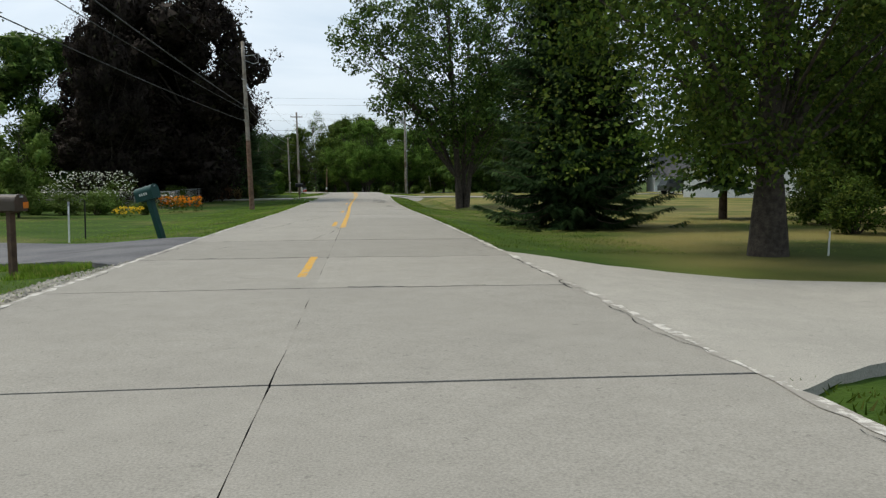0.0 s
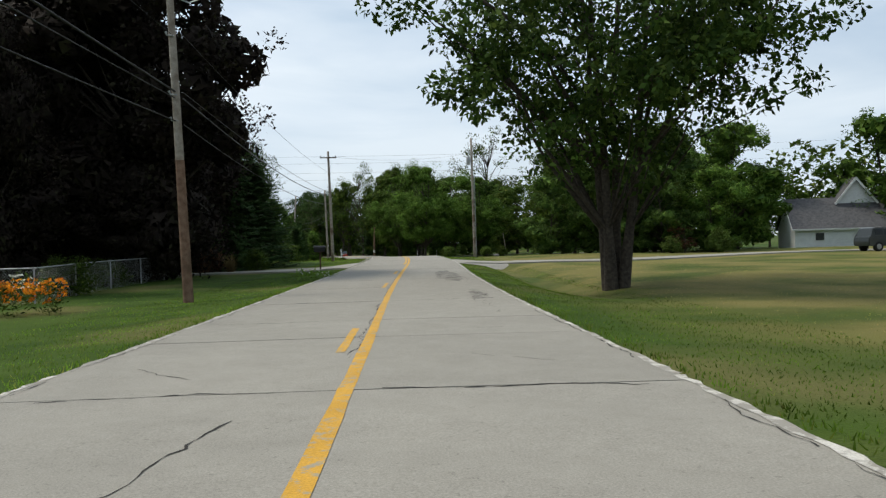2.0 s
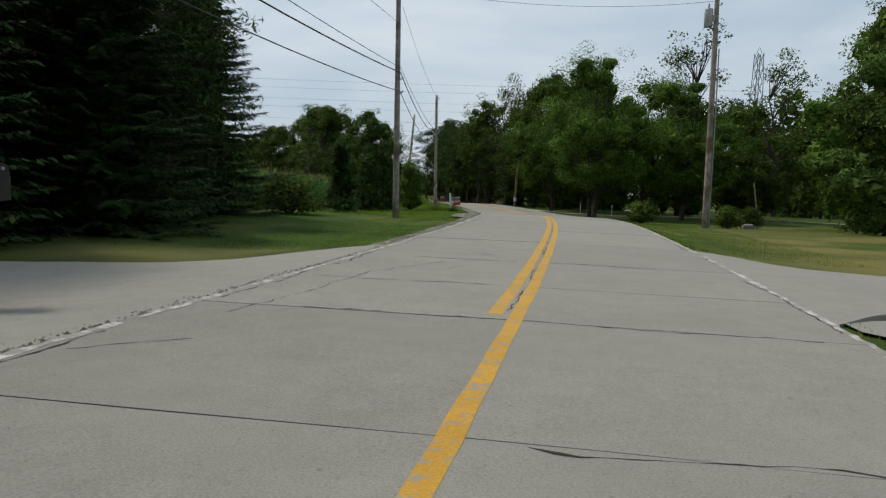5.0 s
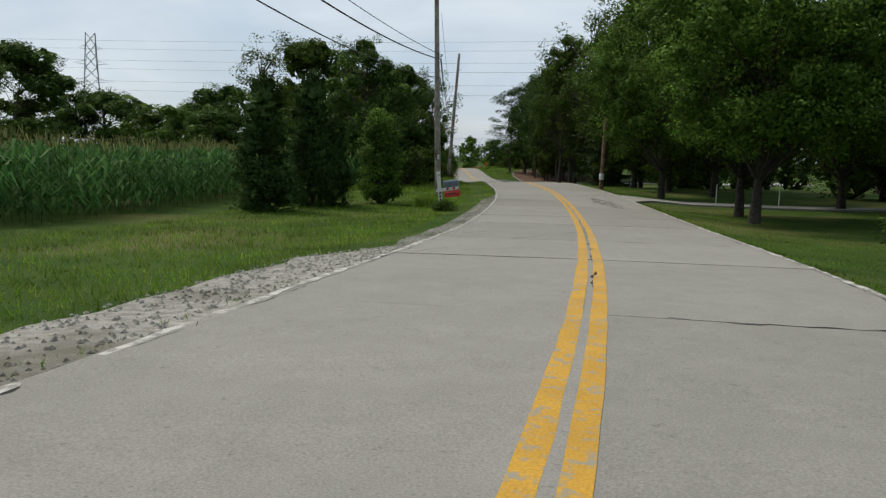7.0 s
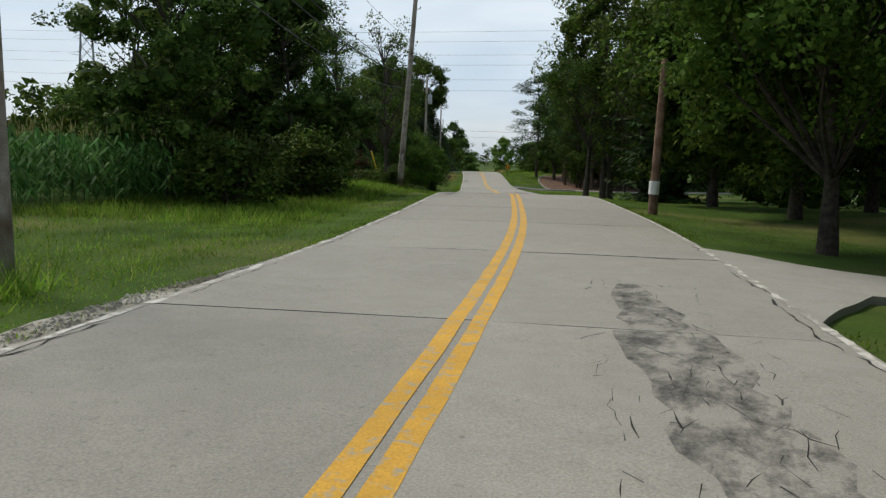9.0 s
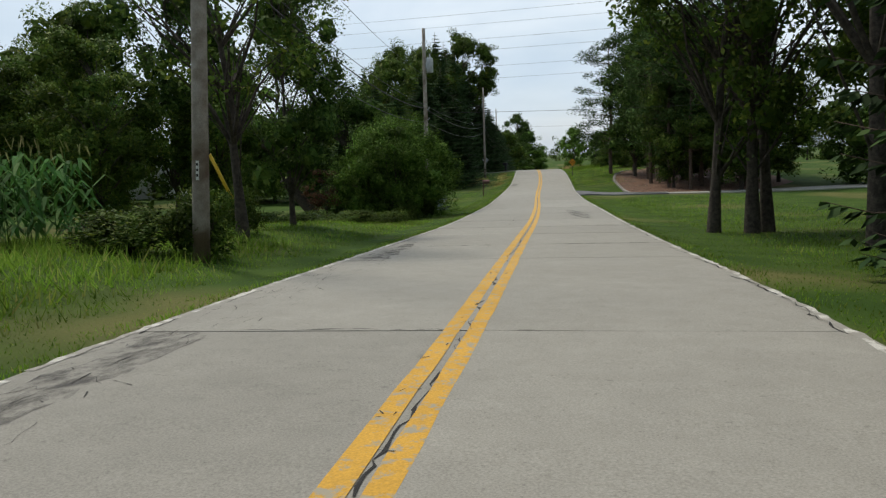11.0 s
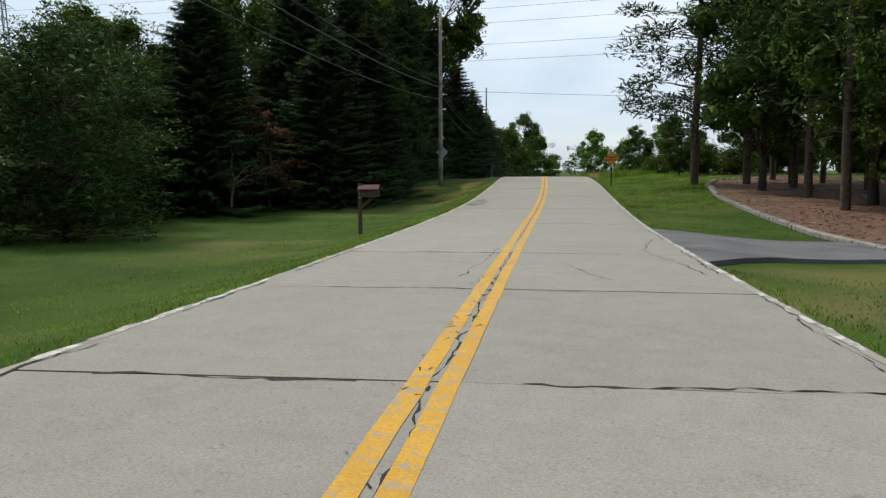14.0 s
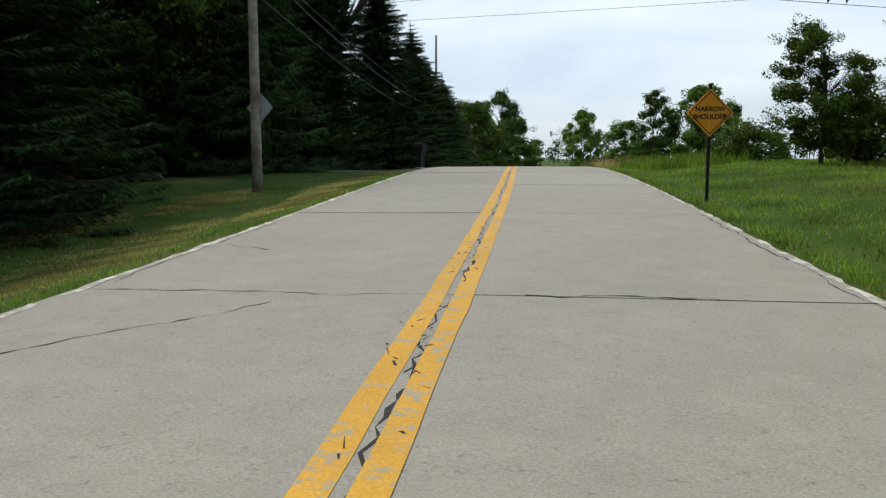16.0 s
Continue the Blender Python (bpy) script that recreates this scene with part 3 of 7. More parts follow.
rc = random.Random(21)
for pts in ([(21.1, -2.4), (24.3, -1.9), (27.5, -1.5), (29.7, -1.2)], [(25.9, -1.6), (26.6, -2.6), (24.2, -2.9)], [(18.0, -0.5), (21.1, -0.15), (23.8, -0.1)],
            [(36.9, -.1), (41.2, -.02), (46.1, -.02)], [(47.7, .0), (56.8, -.05), (66.0, .0)], [(77.3, -.05), (86.2, -.04), (100.1, -.03)], [(109.4, 0), (118.6, -.05), (129.9, .02)],
            [(28.6, -1.3), (33.6, -.7)], [(76.2, -2.6), (80.1, -2.3), (82.3, -1.6)], [(112.8, -2.9), (116.9, -1.3), (119.1, .1)],
            [(160.7, -.06), (172.9, -.06), (187.3, -.05), (197.7, -.04)], [(184.2, -.9), (187.3, -.75), (190.5, -.9), (192.4, -.45)], [(200.2, -.06), (219.9, -.04), (240.2, -.05)],
            [(215.7, -.6), (217.9, -.35), (220.1, -.3)], [(239.7, -3.0), (241.0, -2.2), (242.0, -1.3)], [(228.6, -2.7), (230.6, -1.6)], [(216.2, 2.9), (219.9, 2.4), (222.4, 2.9)],
            [(240.2, -.05), (255.3, -.04), (272.0, -.05)], [(56.8, 2.9), (61.4, 2.4), (67.2, 2.2)]):
    crack(pts, 0.022 if abs(pts[0][1]) > .2 else 0.03, rc)
# long, fine crack beside many joints
for y in JOINTS[8:62]:
    for s in (-1, 1):
        if rc.random() < 0.75:
            crack([(y + rc.uniform(-.03, .03), s * rc.uniform(.05, .8)), (y + rc.uniform(-.05, .05), s * rc.uniform(2.0, 3.2))], rc.uniform(.02, .055), rc)
        if rc.random() < 0.35:
            a = rc.uniform(.4, 2.4)
            crack([(y + rc.uniform(.8, 3), s * a), (y + rc.uniform(.8, 3), s * (a + rc.uniform(.4, .9)))], 0.02, rc)


def crazed(y0, y1, d0, d1, n, seed, wide=.015):
    """A patch of crocodile cracking."""
    r = random.Random(seed)
    net = ([], [])
    for _ in range(n):
        y, d = min(max(r.gauss((y0 + y1) / 2, (y1 - y0) / 3.2), y0), y1), min(max(r.gauss((d0 + d1) / 2, (d1 - d0) / 3.6), d0), d1)
        a, ln = r.uniform(-1.3, 1.3), r.uniform(.08, .4)
        crack([(y - math.cos(a) * ln, d - math.sin(a) * ln * .5), (y + math.cos(a) * ln, d + math.sin(a) * ln * .5)], r.uniform(.004, wide), r, into=net)
    tagged(mesh_object("crazing", net[0], net[1], TAR, road), "fine dark crazing in the concrete", kind="stuff")


def stain(y0, y1, near, far, seed, mat):
    """A dark, scaled patch of the slab surface. near, far: its two edges at y0 and at y1."""
    r = random.Random(seed)
    n = int((y1 - y0) / .3)
    v, f = [], []
    for i in range(n + 1):
        q = i / n
        a, b = near[0] + (far[0] - near[0]) * q, near[1] + (far[1] - near[1]) * q
        m, hw = (a + b) / 2 + r.uniform(-.06, .06), (b - a) / 2 * (math.sin(math.pi * min(max(q, .02), .98)) ** .5) * r.uniform(.75, 1.15)
        for k in range(5):
            d = m + hw * (k / 2 - 1)
            x_, y_ = beside(y0 + (y1 - y0) * q, d)
            v.append((x_, y_, float(cz(y0 + (y1 - y0) * q)) + .0022 - 0.012 * abs(d) / HALF))
    f = [(i * 5 + k, i * 5 + k + 1, i * 5 + k + 6, i * 5 + k + 5) for i in range(n) for k in range(4)]
    mesh_object("stain", v, f, mat, road, "dark scaled patch of the concrete")


for y0, y1, near, far, n, seed in ((56.4, 66.0, (1.7, 2.75), (1.4, 2.5), 110, 1), (43.2, 50.6, (2.1, 2.65), (2.2, 2.7), 40, 2), (130.2, 138.0, (1.5, 2.4), (1.1, 1.9), 70, 3),
                                   (188.6, 196.4, (1.7, 2.5), (1.2, 1.9), 60, 4), (160.0, 177.0, (-3.1, -2.2), (-3.05, -2.4), 130, 5), (235.7, 240.2, (-3.2, -2.3), (-3.1, -2.4), 16, 6)):
    stain(y0, y1, near, far, seed, STAIN)
    crazed(y0, y1, min(near[0], far[0]), max(near[1], far[1]), int(n * 1.8), seed, .015)
# broken bits along the middle joint and the pavement's edges, edge shadow gap painted dark
bits = ([], [])
for k in range(520):
    y, d = rc.uniform(150, 272) if k % 2 else rc.gauss(rc.choice((213, 225, 243, 254)), 2.0), rc.choice((-.27, -.22, -.17, -.12, -.06, -.06, -.05, .02)) + rc.uniform(-.05, .05)
    a, ln = rc.uniform(-1.5, 1.5), rc.uniform(.03, .13)
    crack([(y - math.cos(a) * ln, d - math.sin(a) * ln * .5), (y + math.cos(a) * ln, d + math.sin(a) * ln * .5)], rc.uniform(.008, .022), rc, .006, bits)
for s_ in (-1, 1):
    y = 0.0
    while y < 262:
        ln = rc.uniform(.8, 4.5)
        crack([(y, s_ * (HALF - rc.uniform(.12, .17))), (y + ln, s_ * (HALF - rc.uniform(.12, .17)))], rc.uniform(.012, .03), rc, .005, bits)
        y += ln + rc.uniform(.1, 2.5)
tagged(mesh_object("broken_edge", bits[0], bits[1], TAR, road), "dark broken joint and painted shadow gap along the pavement edge", kind="stuff")

# ---- driveways and shoulders ----
def lane_patch(name, corners, mat, label, lift=0.03, n=14, edge=0.03):
    """A driveway: a ruled sheet between two edge lines that hugs the ground, with a real edge. corners: two polylines of equal length."""
    a, b = corners
    v, f = [], []

    def along(line, q):
        q *= len(line) - 1
        i = min(int(q), len(line) - 2)
        t = q - i
        return line[i][0] + (line[i + 1][0] - line[i][0]) * t, line[i][1] + (line[i + 1][1] - line[i][1]) * t

    r = random.Random(len(name) + n)
    for i in range(n + 1):
        pa, pb = along(a, i / n), along(b, i / n)
        for k in range(7):
            q = k / 6
            x, y = pa[0] + (pb[0] - pa[0]) * q, pa[1] + (pb[1] - pa[1]) * q
            if k in (0, 6):
                x, y = x + r.uniform(-edge, edge), y + r.uniform(-edge, edge)
            d = abs(float(across(x, y)))
            level = float(cz(y)) - 0.03
            w = min(max((d - HALF) / 2.0, 0), 1)
            v.append((x, y, level * (1 - w) + (ground_at(x, y) + lift + 0.05) * w))
    for i in range(n):
        for k in range(6):
            c = i * 7 + k
            f.append((c, c + 1, c + 8, c + 7))
    m0 = len(v)
    for i in range(n + 1):
        for k in (0, 6):
            p = v[i * 7 + k]
            v.append((p[0], p[1], p[2] - 0.3))
    for i in range(n):
        for s, k in ((0, 0), (1, 6)):
            f.append((i * 7 + k, (i + 1) * 7 + k, m0 + 2 * (i + 1) + s, m0 + 2 * i + s))
    ob = mesh_object(name, v, f, mat)
    return tagged(ob, label, "driveway", kind="structure")




lane_patch("driveway", ([beside(13.0, -3.1), (-4.8, 14.7), (-6.6, 15.7), (-21.9, 22.4)], [beside(20.2, -3.1), (-4.9, 20.3), (-8.9, 21.6), (-23.5, 27.5)]), ASPHALT,
           "patched grey asphalt driveway meeting the road", n=26)
lane_patch("driveway", ([beside(4.5, 3.1), (4.4, 5.6), (7.0, 4.8), (25.0, -3.0)], [beside(15.2, 3.1), (4.1, 12.3), (6.6, 10.8), (26.5, 3.0)]), DRIVE_CONCRETE,
           "cracked concrete driveway apron flaring onto the road", n=26)
lane_patch("driveway", ([beside(73.8, -3.1), (-3.0, 75.6), (-7.7, 76.3), (-30.8, 78.4)], [beside(86.0, -3.1), (-3.2, 82.0), (-7.2, 80.3), (-30.5, 82.5)]), DRIVE_CONCRETE,
           "wide concrete driveway apron with broken edge", n=26)
lane_patch("driveway", ([beside(77.8, 3.1), (7.1, 80.8), (18.2, 83.8), (42.8, 87.1)], [beside(88.2, 3.1), (6.2, 85.3), (18.6, 87.4), (43.2, 91.8)]), DRIVE_CONCRETE,
           "concrete driveway crossing a grassy ditch", n=26)
lane_patch("driveway", ([beside(136.1, 3.1), beside(138.5, 4.6), (11.7, 139.4), (40.5, 142.1)], [beside(142.8, 3.1), beside(140.9, 4.5), (11.7, 141.5), (40.6, 144.4)]), DRIVE_CONCRETE,
           "narrow pale concrete driveway across the lawn", n=26)
lane_patch("driveway", ([beside(218.0, 3.1), beside(219.5, 4.7), beside(220.4, 6.7), beside(220.4, 10.7)], [beside(225.9, 3.1), beside(224.4, 4.7), beside(224.2, 6.7), beside(224.5, 10.7)]), ASPHALT,
           "dark asphalt driveway apron beside a mulch bed", n=20)
lane_patch("driveway", ([beside(220.5, 10.7), beside(220.9, 15.8), beside(221.6, 27.3), beside(225.2, 56.0)], [beside(224.5, 10.7), beside(224.8, 15.8), beside(226.5, 27.4), beside(230.9, 56.2)]), DRIVE_CONCRETE,
           "pale concrete driveway behind an asphalt apron", n=20)
lane_patch("driveway", ([beside(272.0, -3.1), beside(273.6, -4.6), beside(274.7, -11.8), beside(276.3, -25.9)], [beside(278.8, -3.1), beside(277.7, -4.6), beside(278.6, -11.6), beside(279.7, -25.7)]), DRIVE_CONCRETE,
           "concrete driveway by a black mailbox", n=18)


def shoulder(y0, y1, d0, d1, seed):
    """Loose gravel along the pavement: a bed with many small stones."""
    r = np.random.default_rng(seed)
    ys = np.arange(y0, y1 + .1, 0.7)
    v, f = [], []
    for y in ys:
        taper = min(1.0, (y - y0) / 3 + 0.1, (y1 - y) / 3 + 0.1)
        for q in (0, .5, 1):
            d = d0 + (d1 - d0) * q * taper + (r.uniform(-.12, .12) if q == 1 else 0)
            x_, y_ = beside(y, d)
            v.append((x_, y_, float(cz(y)) - 0.025 - 0.055 * q))
    f = [(3 * i + k, 3 * i + k + 1, 3 * i + k + 4, 3 * i + k + 3) for i in range(len(ys) - 1) for k in (0, 1)]
    bed = mesh_object("gravel_shoulder", v, f, GRAVEL)
    tagged(bed, "loose pale gravel along the pavement edge", "gravel", kind="structure")
    n = int((y1 - y0) * 90)
    y, q = r.uniform(y0, y1, n), r.uniform(0, 1.05, n)
    taper = np.minimum(1.0, np.minimum((y - y0) / 3 + .1, (y1 - y) / 3 + .1))
    X, Y = beside(y, d0 + (d1 - d0) * q * taper)
    Z = cz(y) - 0.022 - 0.055 * q
    s = r.uniform(0.008, 0.03, n)
    tri = np.array([(-1, -.7, 0), (1, -.6, 0), (.7, .9, 0), (-.8, .7, 0), (0.1, 0, .9)])
    a = r.uniform(0, 6.28, n)
    P = tri[None] * s[:, None, None]
    P = np.stack([P[..., 0] * np.cos(a)[:, None] - P[..., 1] * np.sin(a)[:, None], P[..., 0] * np.sin(a)[:, None] + P[..., 1] * np.cos(a)[:, None], P[..., 2]], -1)
    P += np.stack([X, Y, Z], -1)[:, None]
    T = P[:, [0, 1, 4, 1, 2, 4, 2, 3, 4, 3, 0, 4]].reshape(-1, 3, 3)
    stones = quads_object("gravel", T, GRAVEL, None, 3)
    tagged(stones, "scattered pale limestone gravel", "gravel", kind="stuff")


shoulder(113.0, 139.0, -3.28, -3.80, 1)
shoulder(101.5, 115.0, -3.28, -4.5, 4)
shoulder(72.8, 104.7, -3.28, -3.75, 2)
shoulder(3.3, 15.1, -3.28, -3.8, 3)

# mulch bed under the pines, edged with stone
mv, mf = [], []
bed_edge = [(222.2, 7.8), (225.7, 7.7), (232.9, 7.7), (240.3, 7.8), (247.4, 8.6), (252.2, 10.0), (254.4, 12.5)]
mys = np.linspace(222.1, 255.3, 40)
for y in mys:
    d0 = np.interp(y, [p[0] for p in bed_edge], [p[1] for p in bed_edge])
    d1 = np.interp(y, [222.1, 225.1, 232.4, 247.9, 255.3], [10.5, 19, 24, 24, 17])
    for k in range(10):
        x_, y_ = beside(y, d0 + (d1 - d0) * k / 9)
        mv.append((x_, y_, ground_at(x_, y_) + 0.05 + 0.10 * math.sin(math.pi * k / 9)))
mf = [(j * 10 + k, j * 10 + k + 1, j * 10 + k + 11, j * 10 + k + 10) for j in range(39) for k in range(9)]
mulch = tagged(mesh_object("mulch_bed", mv, mf, MULCH, smooth=True), "reddish bark mulch bed under tall pines", "mulch bed", kind="structure")
rn_ = np.random.default_rng(14)
cy, cq = rn_.uniform(222.6, 254.8, 9000), rn_.uniform(.01, .9, 9000)
cd0 = np.interp(cy, [p[0] for p in bed_edge], [p[1] for p in bed_edge])
cd1 = np.interp(cy, [222.1, 225.1, 232.4, 247.9, 255.3], [10.5, 19, 24, 24, 17])
ccx, ccy = beside(cy, cd0 + (cd1 - cd0) * cq)
cz0 = land(ccx, ccy) + .06 + .10 * np.sin(np.pi * cq)
ca, cl = rn_.uniform(0, 6.28, 9000), rn_.uniform(.03, .11, 9000)
cu_, cw_ = np.stack([np.cos(ca) * cl, np.sin(ca) * cl, rn_.uniform(-.2, .3, 9000) * cl], -1), np.stack([-np.sin(ca), np.cos(ca), rn_.uniform(-.5, .5, 9000)], -1) * .022
cp_ = np.stack([ccx, ccy, cz0], -1)
tagged(quads_object("bark_chips", np.stack([cp_ - cu_, cp_ + cw_, cp_ + cu_, cp_ - cw_], 1), CHIPS), "loose bark chips and litter under pines", "bark chips", kind="stuff")
rs = random.Random(4)
stone_mesh = None
ev = [(y, np.interp(y, [p[0] for p in bed_edge], [p[1] for p in bed_edge])) for y in np.arange(222.4, 254.7, 0.42)]
for y, d in ev:
    x_, y_ = beside(y, d)
    if stone_mesh is None:
        b_ = box(0.24, 0.40, 0.14, bevel=0.025)
        stone_mesh = bpy.data.meshes.new("edging_stone")
        b_.to_mesh(stone_mesh)
        b_.free()
        stone_mesh.materials.append(STONE_EDGE)
    st = new("edging_stone", stone_mesh)
    st.parent = mulch
    st.matrix_basis = pose(x_, y_, ground_at(x_, y_) + 0.07, rs.uniform(-3, 3), rs.uniform(-3, 3), 19 + rs.uniform(-8, 8))
for k in range(7):
    x_, y_ = beside(222.0, 8.1 + k * 0.42)
    st = new("edging_stone", stone_mesh)
    st.parent = mulch
    st.matrix_basis = pose(x_, y_, ground_at(x_, y_) + 0.07, 0, 0, 109 + rs.uniform(-8, 8))


# ---- plants ----
def unit(v):
    return v / (np.linalg.norm(v, axis=-1, keepdims=True) + 1e-9)


def leaf_cloud(r, centres, radii, per, size, flat=0.7, droop=0.0, aspect=0.55, heart=None):
    """Leaf-shaped quads scattered round the centres, most of them facing out of their clump and up. heart: the middle of the whole crown."""
    n = len(centres) * per
    c = np.repeat(centres, per, 0)
    rad = np.repeat(radii, per)[:, None]
    u = unit(r.normal(size=(n, 3)))
    p = c + u * rad * r.uniform(0.25, 1.0, (n, 1)) ** 0.5 * np.array([1, 1, flat])
    ax = unit(r.normal(size=(n, 3)) * np.array([1, 1, 0.6]) + u * 0.5 - np.array([0, 0, droop]))
    out = u if heart is None else unit(u + unit(p - heart) * 0.9)
    side = unit(np.cross(ax, r.normal(size=(n, 3)) * 0.6 + out * 0.7 + np.array([0, 0, 0.5])))
    s = size * r.uniform(0.55, 1.3, (n, 1))
    nrm = np.cross(side, ax)
    nrm = np.where((nrm * out).sum(-1, keepdims=True) < 0, -nrm, nrm)
    mid = p + ax * s * 0.45 + nrm * s * 0.10
    return np.stack([p, mid + side * s * aspect / 2, p + ax * s, mid - side * s * aspect / 2, unit(out * 0.8 + nrm * 0.6 + np.array([0, 0, 0.25]))], 1)


def shards(r, centres, radii, level=2, flat=0.85):
    """The close inner foliage of a crown: uneven, torn shells of leafage round the centres."""
    ico = bmesh.new()
    bmesh.ops.create_icosphere(ico, subdivisions=level, radius=1.0)
    t = np.array([[v.co[:] for v in f.verts] for f in ico.faces])
    ico.free()
    out, way = [], []
    for c, q in zip(centres, radii):
        p = t * (1 + .22 * np.sin(t @ r.normal(0, 3, (3, 3)) + r.uniform(0, 6, 3)).prod(-1, keepdims=True))
        p = p + r.normal(0, .13 if level < 3 else .11, p.shape)
        out.append(p * np.array([1, 1, flat]) * q + c)
        way.append(unit(t.mean(1) + r.normal(0, .35, (len(t), 3))))
    p = np.concatenate(out)
    return np.stack([p[:, 0], p[:, 1], p[:, 2], (p[:, 2] + p[:, 0]) / 2 + r.normal(0, .01, p[:, 0].shape), np.concatenate(way)], 1)


def limbs(bm, r, root, tips, r0, sides=5, curve=0.25):
    """Boughs from a root up to each tip."""
    for t in tips:
        a, b = Vector(root(t)), Vector(t)
        mid = a.lerp(b, 0.5) + Vector((r.uniform(-1, 1), r.uniform(-1, 1), r.uniform(0, 1))) * (b - a).length * curve * 0.4
        w = r0 * min(1.0, (b - a).length / 5 + 0.25)
        tube([a, a.lerp(mid, 0.55), mid, mid.lerp(b, 0.6), b], [w, w * 0.75, w * 0.55, w * 0.35, w * 0.12], sides, bm, cap=False)


def broadleaf(name, seed, h, w, bole, clumps, per, size, mat, label, bark=BARK, trunks=1, girth=0.3, low=0.25, bare=0.0, drop=0.0, shape=1.0, flat=0.65, fill=.62, fine=2, umbrella=0.0, clump=1.0, small=True, splay=.16):
    """A broadleaved tree: bole(s), boughs, and clumps of leaves with gaps between them."""
    r, rn = random.Random(seed), np.random.default_rng(seed)
    top = new(name)
    tagged(top, label, "tree")
    bm = bmesh.new()
    heads = []
    for k in range(trunks):
        a = 2 * math.pi * k / max(trunks, 1) + r.uniform(0, 1)
        lean = (0.06 if trunks == 1 else splay) * h * r.uniform(0.6, 1.2)
        bx, by = (0, 0) if trunks == 1 else (math.cos(a) * girth * 0.95, math.sin(a) * girth * 0.95)
        pts, rad = [], []
        for i in range(8):
            q = i / 7
            pw = 1.3 if trunks == 1 else 0.95
            pts.append((bx + math.cos(a) * lean * q ** pw + r.uniform(-.03, .03) * h * q * .5, by + math.sin(a) * lean * q ** pw + r.uniform(-.03, .03) * h * q * .5, -0.15 + q * h * 0.82))
            rad.append(girth * (1.35 if i == 0 else 1.0 - 0.88 * q ** 0.8) * (1 if trunks == 1 else .75))
        tube(pts, rad, 9, bm, cap=False)
        heads.append(pts)
    # lobes give the crown an uneven outline
    cen, lobes = [], []
    for i in range(16 + clumps // 6):
        q = r.uniform(0, 1)
        z = bole + (h - bole) * (low + (1 - low) * q) if r.random() < 0.75 else bole + (h - bole) * q * 0.5
        k = (z - bole) / (h - bole)
        spread = (w / 2) * (math.sin(math.pi * min(max(0.12 + 0.8 * k, 0), 1)) ** 0.75) * shape
        a = r.uniform(0, 6.283)
        rr = spread * math.sqrt(r.uniform(0.02, 0.72))
        lobes.append((math.cos(a) * rr, math.sin(a) * rr, z, r.uniform(0.11, 0.2) * w))
    for i in range(clumps):
        lx, ly, lz, lr = lobes[r.randrange(len(lobes))]
        u = Vector((r.gauss(0, 1), r.gauss(0, 1), r.gauss(0, 1))).normalized() * lr * r.uniform(0.35, 1.15)
        cen.append((lx + u.x, ly + u.y, max(lz + u.z * 0.8, bole * 0.8)))
    cen = np.array(cen)
    rad = rn.uniform(0.055, 0.10, clumps) * w * clump
    # bring the crown to its true breadth and height
    reach = np.quantile(np.hypot(cen[:, 0], cen[:, 1]), .96) + .04 * w
    k = (w / 2) / reach
    far_out = np.maximum(1, np.hypot(cen[:, 0], cen[:, 1]) / (reach * 1.02))[:, None]
    cen[:, :2] /= far_out
    kz = (h * .97 - bole) / (cen[:, 2].max() - bole)
    cen = np.stack([cen[:, 0] * k, cen[:, 1] * k, np.where(cen[:, 2] > bole, bole + (cen[:, 2] - bole) * kz, cen[:, 2])], -1)
    if umbrella:
        cen[:, 2] += umbrella * np.clip(1 - (cen[:, 2] - bole) / (h - bole), 0, 1) * np.hypot(cen[:, 0], cen[:, 1]) / (w / 2)
    lobes = [(lx * k, ly * k, (bole + (lz - bole) * kz if lz > bole else lz) + umbrella * max(0, 1 - (lz - bole) / (h - bole)) * math.hypot(lx, ly) * k / (w / 2), lr * k) for lx, ly, lz, lr in lobes]

    def root(t):
        pts = min(heads, key=lambda p: (p[-1][0] - t[0]) ** 2 + (p[-1][1] - t[1]) ** 2)
        zz = max(bole * 0.75, t[2] - 0.35 * math.hypot(t[0], t[1]) - 0.10 * h)
        i = min(max(int((zz + 0.15) / (h * 0.82) * 7), 1), 6)
        return pts[i]

    limbs(bm, r, root, [l[:3] for l in lobes[:20]], girth * 0.42)
    limbs(bm, r, root, [tuple(c) for c in cen[:: max(1, clumps // 36)]], girth * 0.2, 4)
    part("trunk", bm, bark, top, smooth=True)
    if bare < 1:
        keep = cen if not bare else cen[: int(clumps * (1 - bare))]
        leaves = leaf_cloud(rn, keep, rad[: len(keep)], per, size, flat, drop, .55 if small else 1.15, np.array([0, 0, bole + (h - bole) * .42]))
        if fill:
            leaves = np.concatenate([shards(rn, np.array([l[:3] for l in lobes]), np.array([l[3] for l in lobes]) * fill, fine), leaves])
        quads_object("crown", leaves, mat, top, 4 if small else 3)
    return top


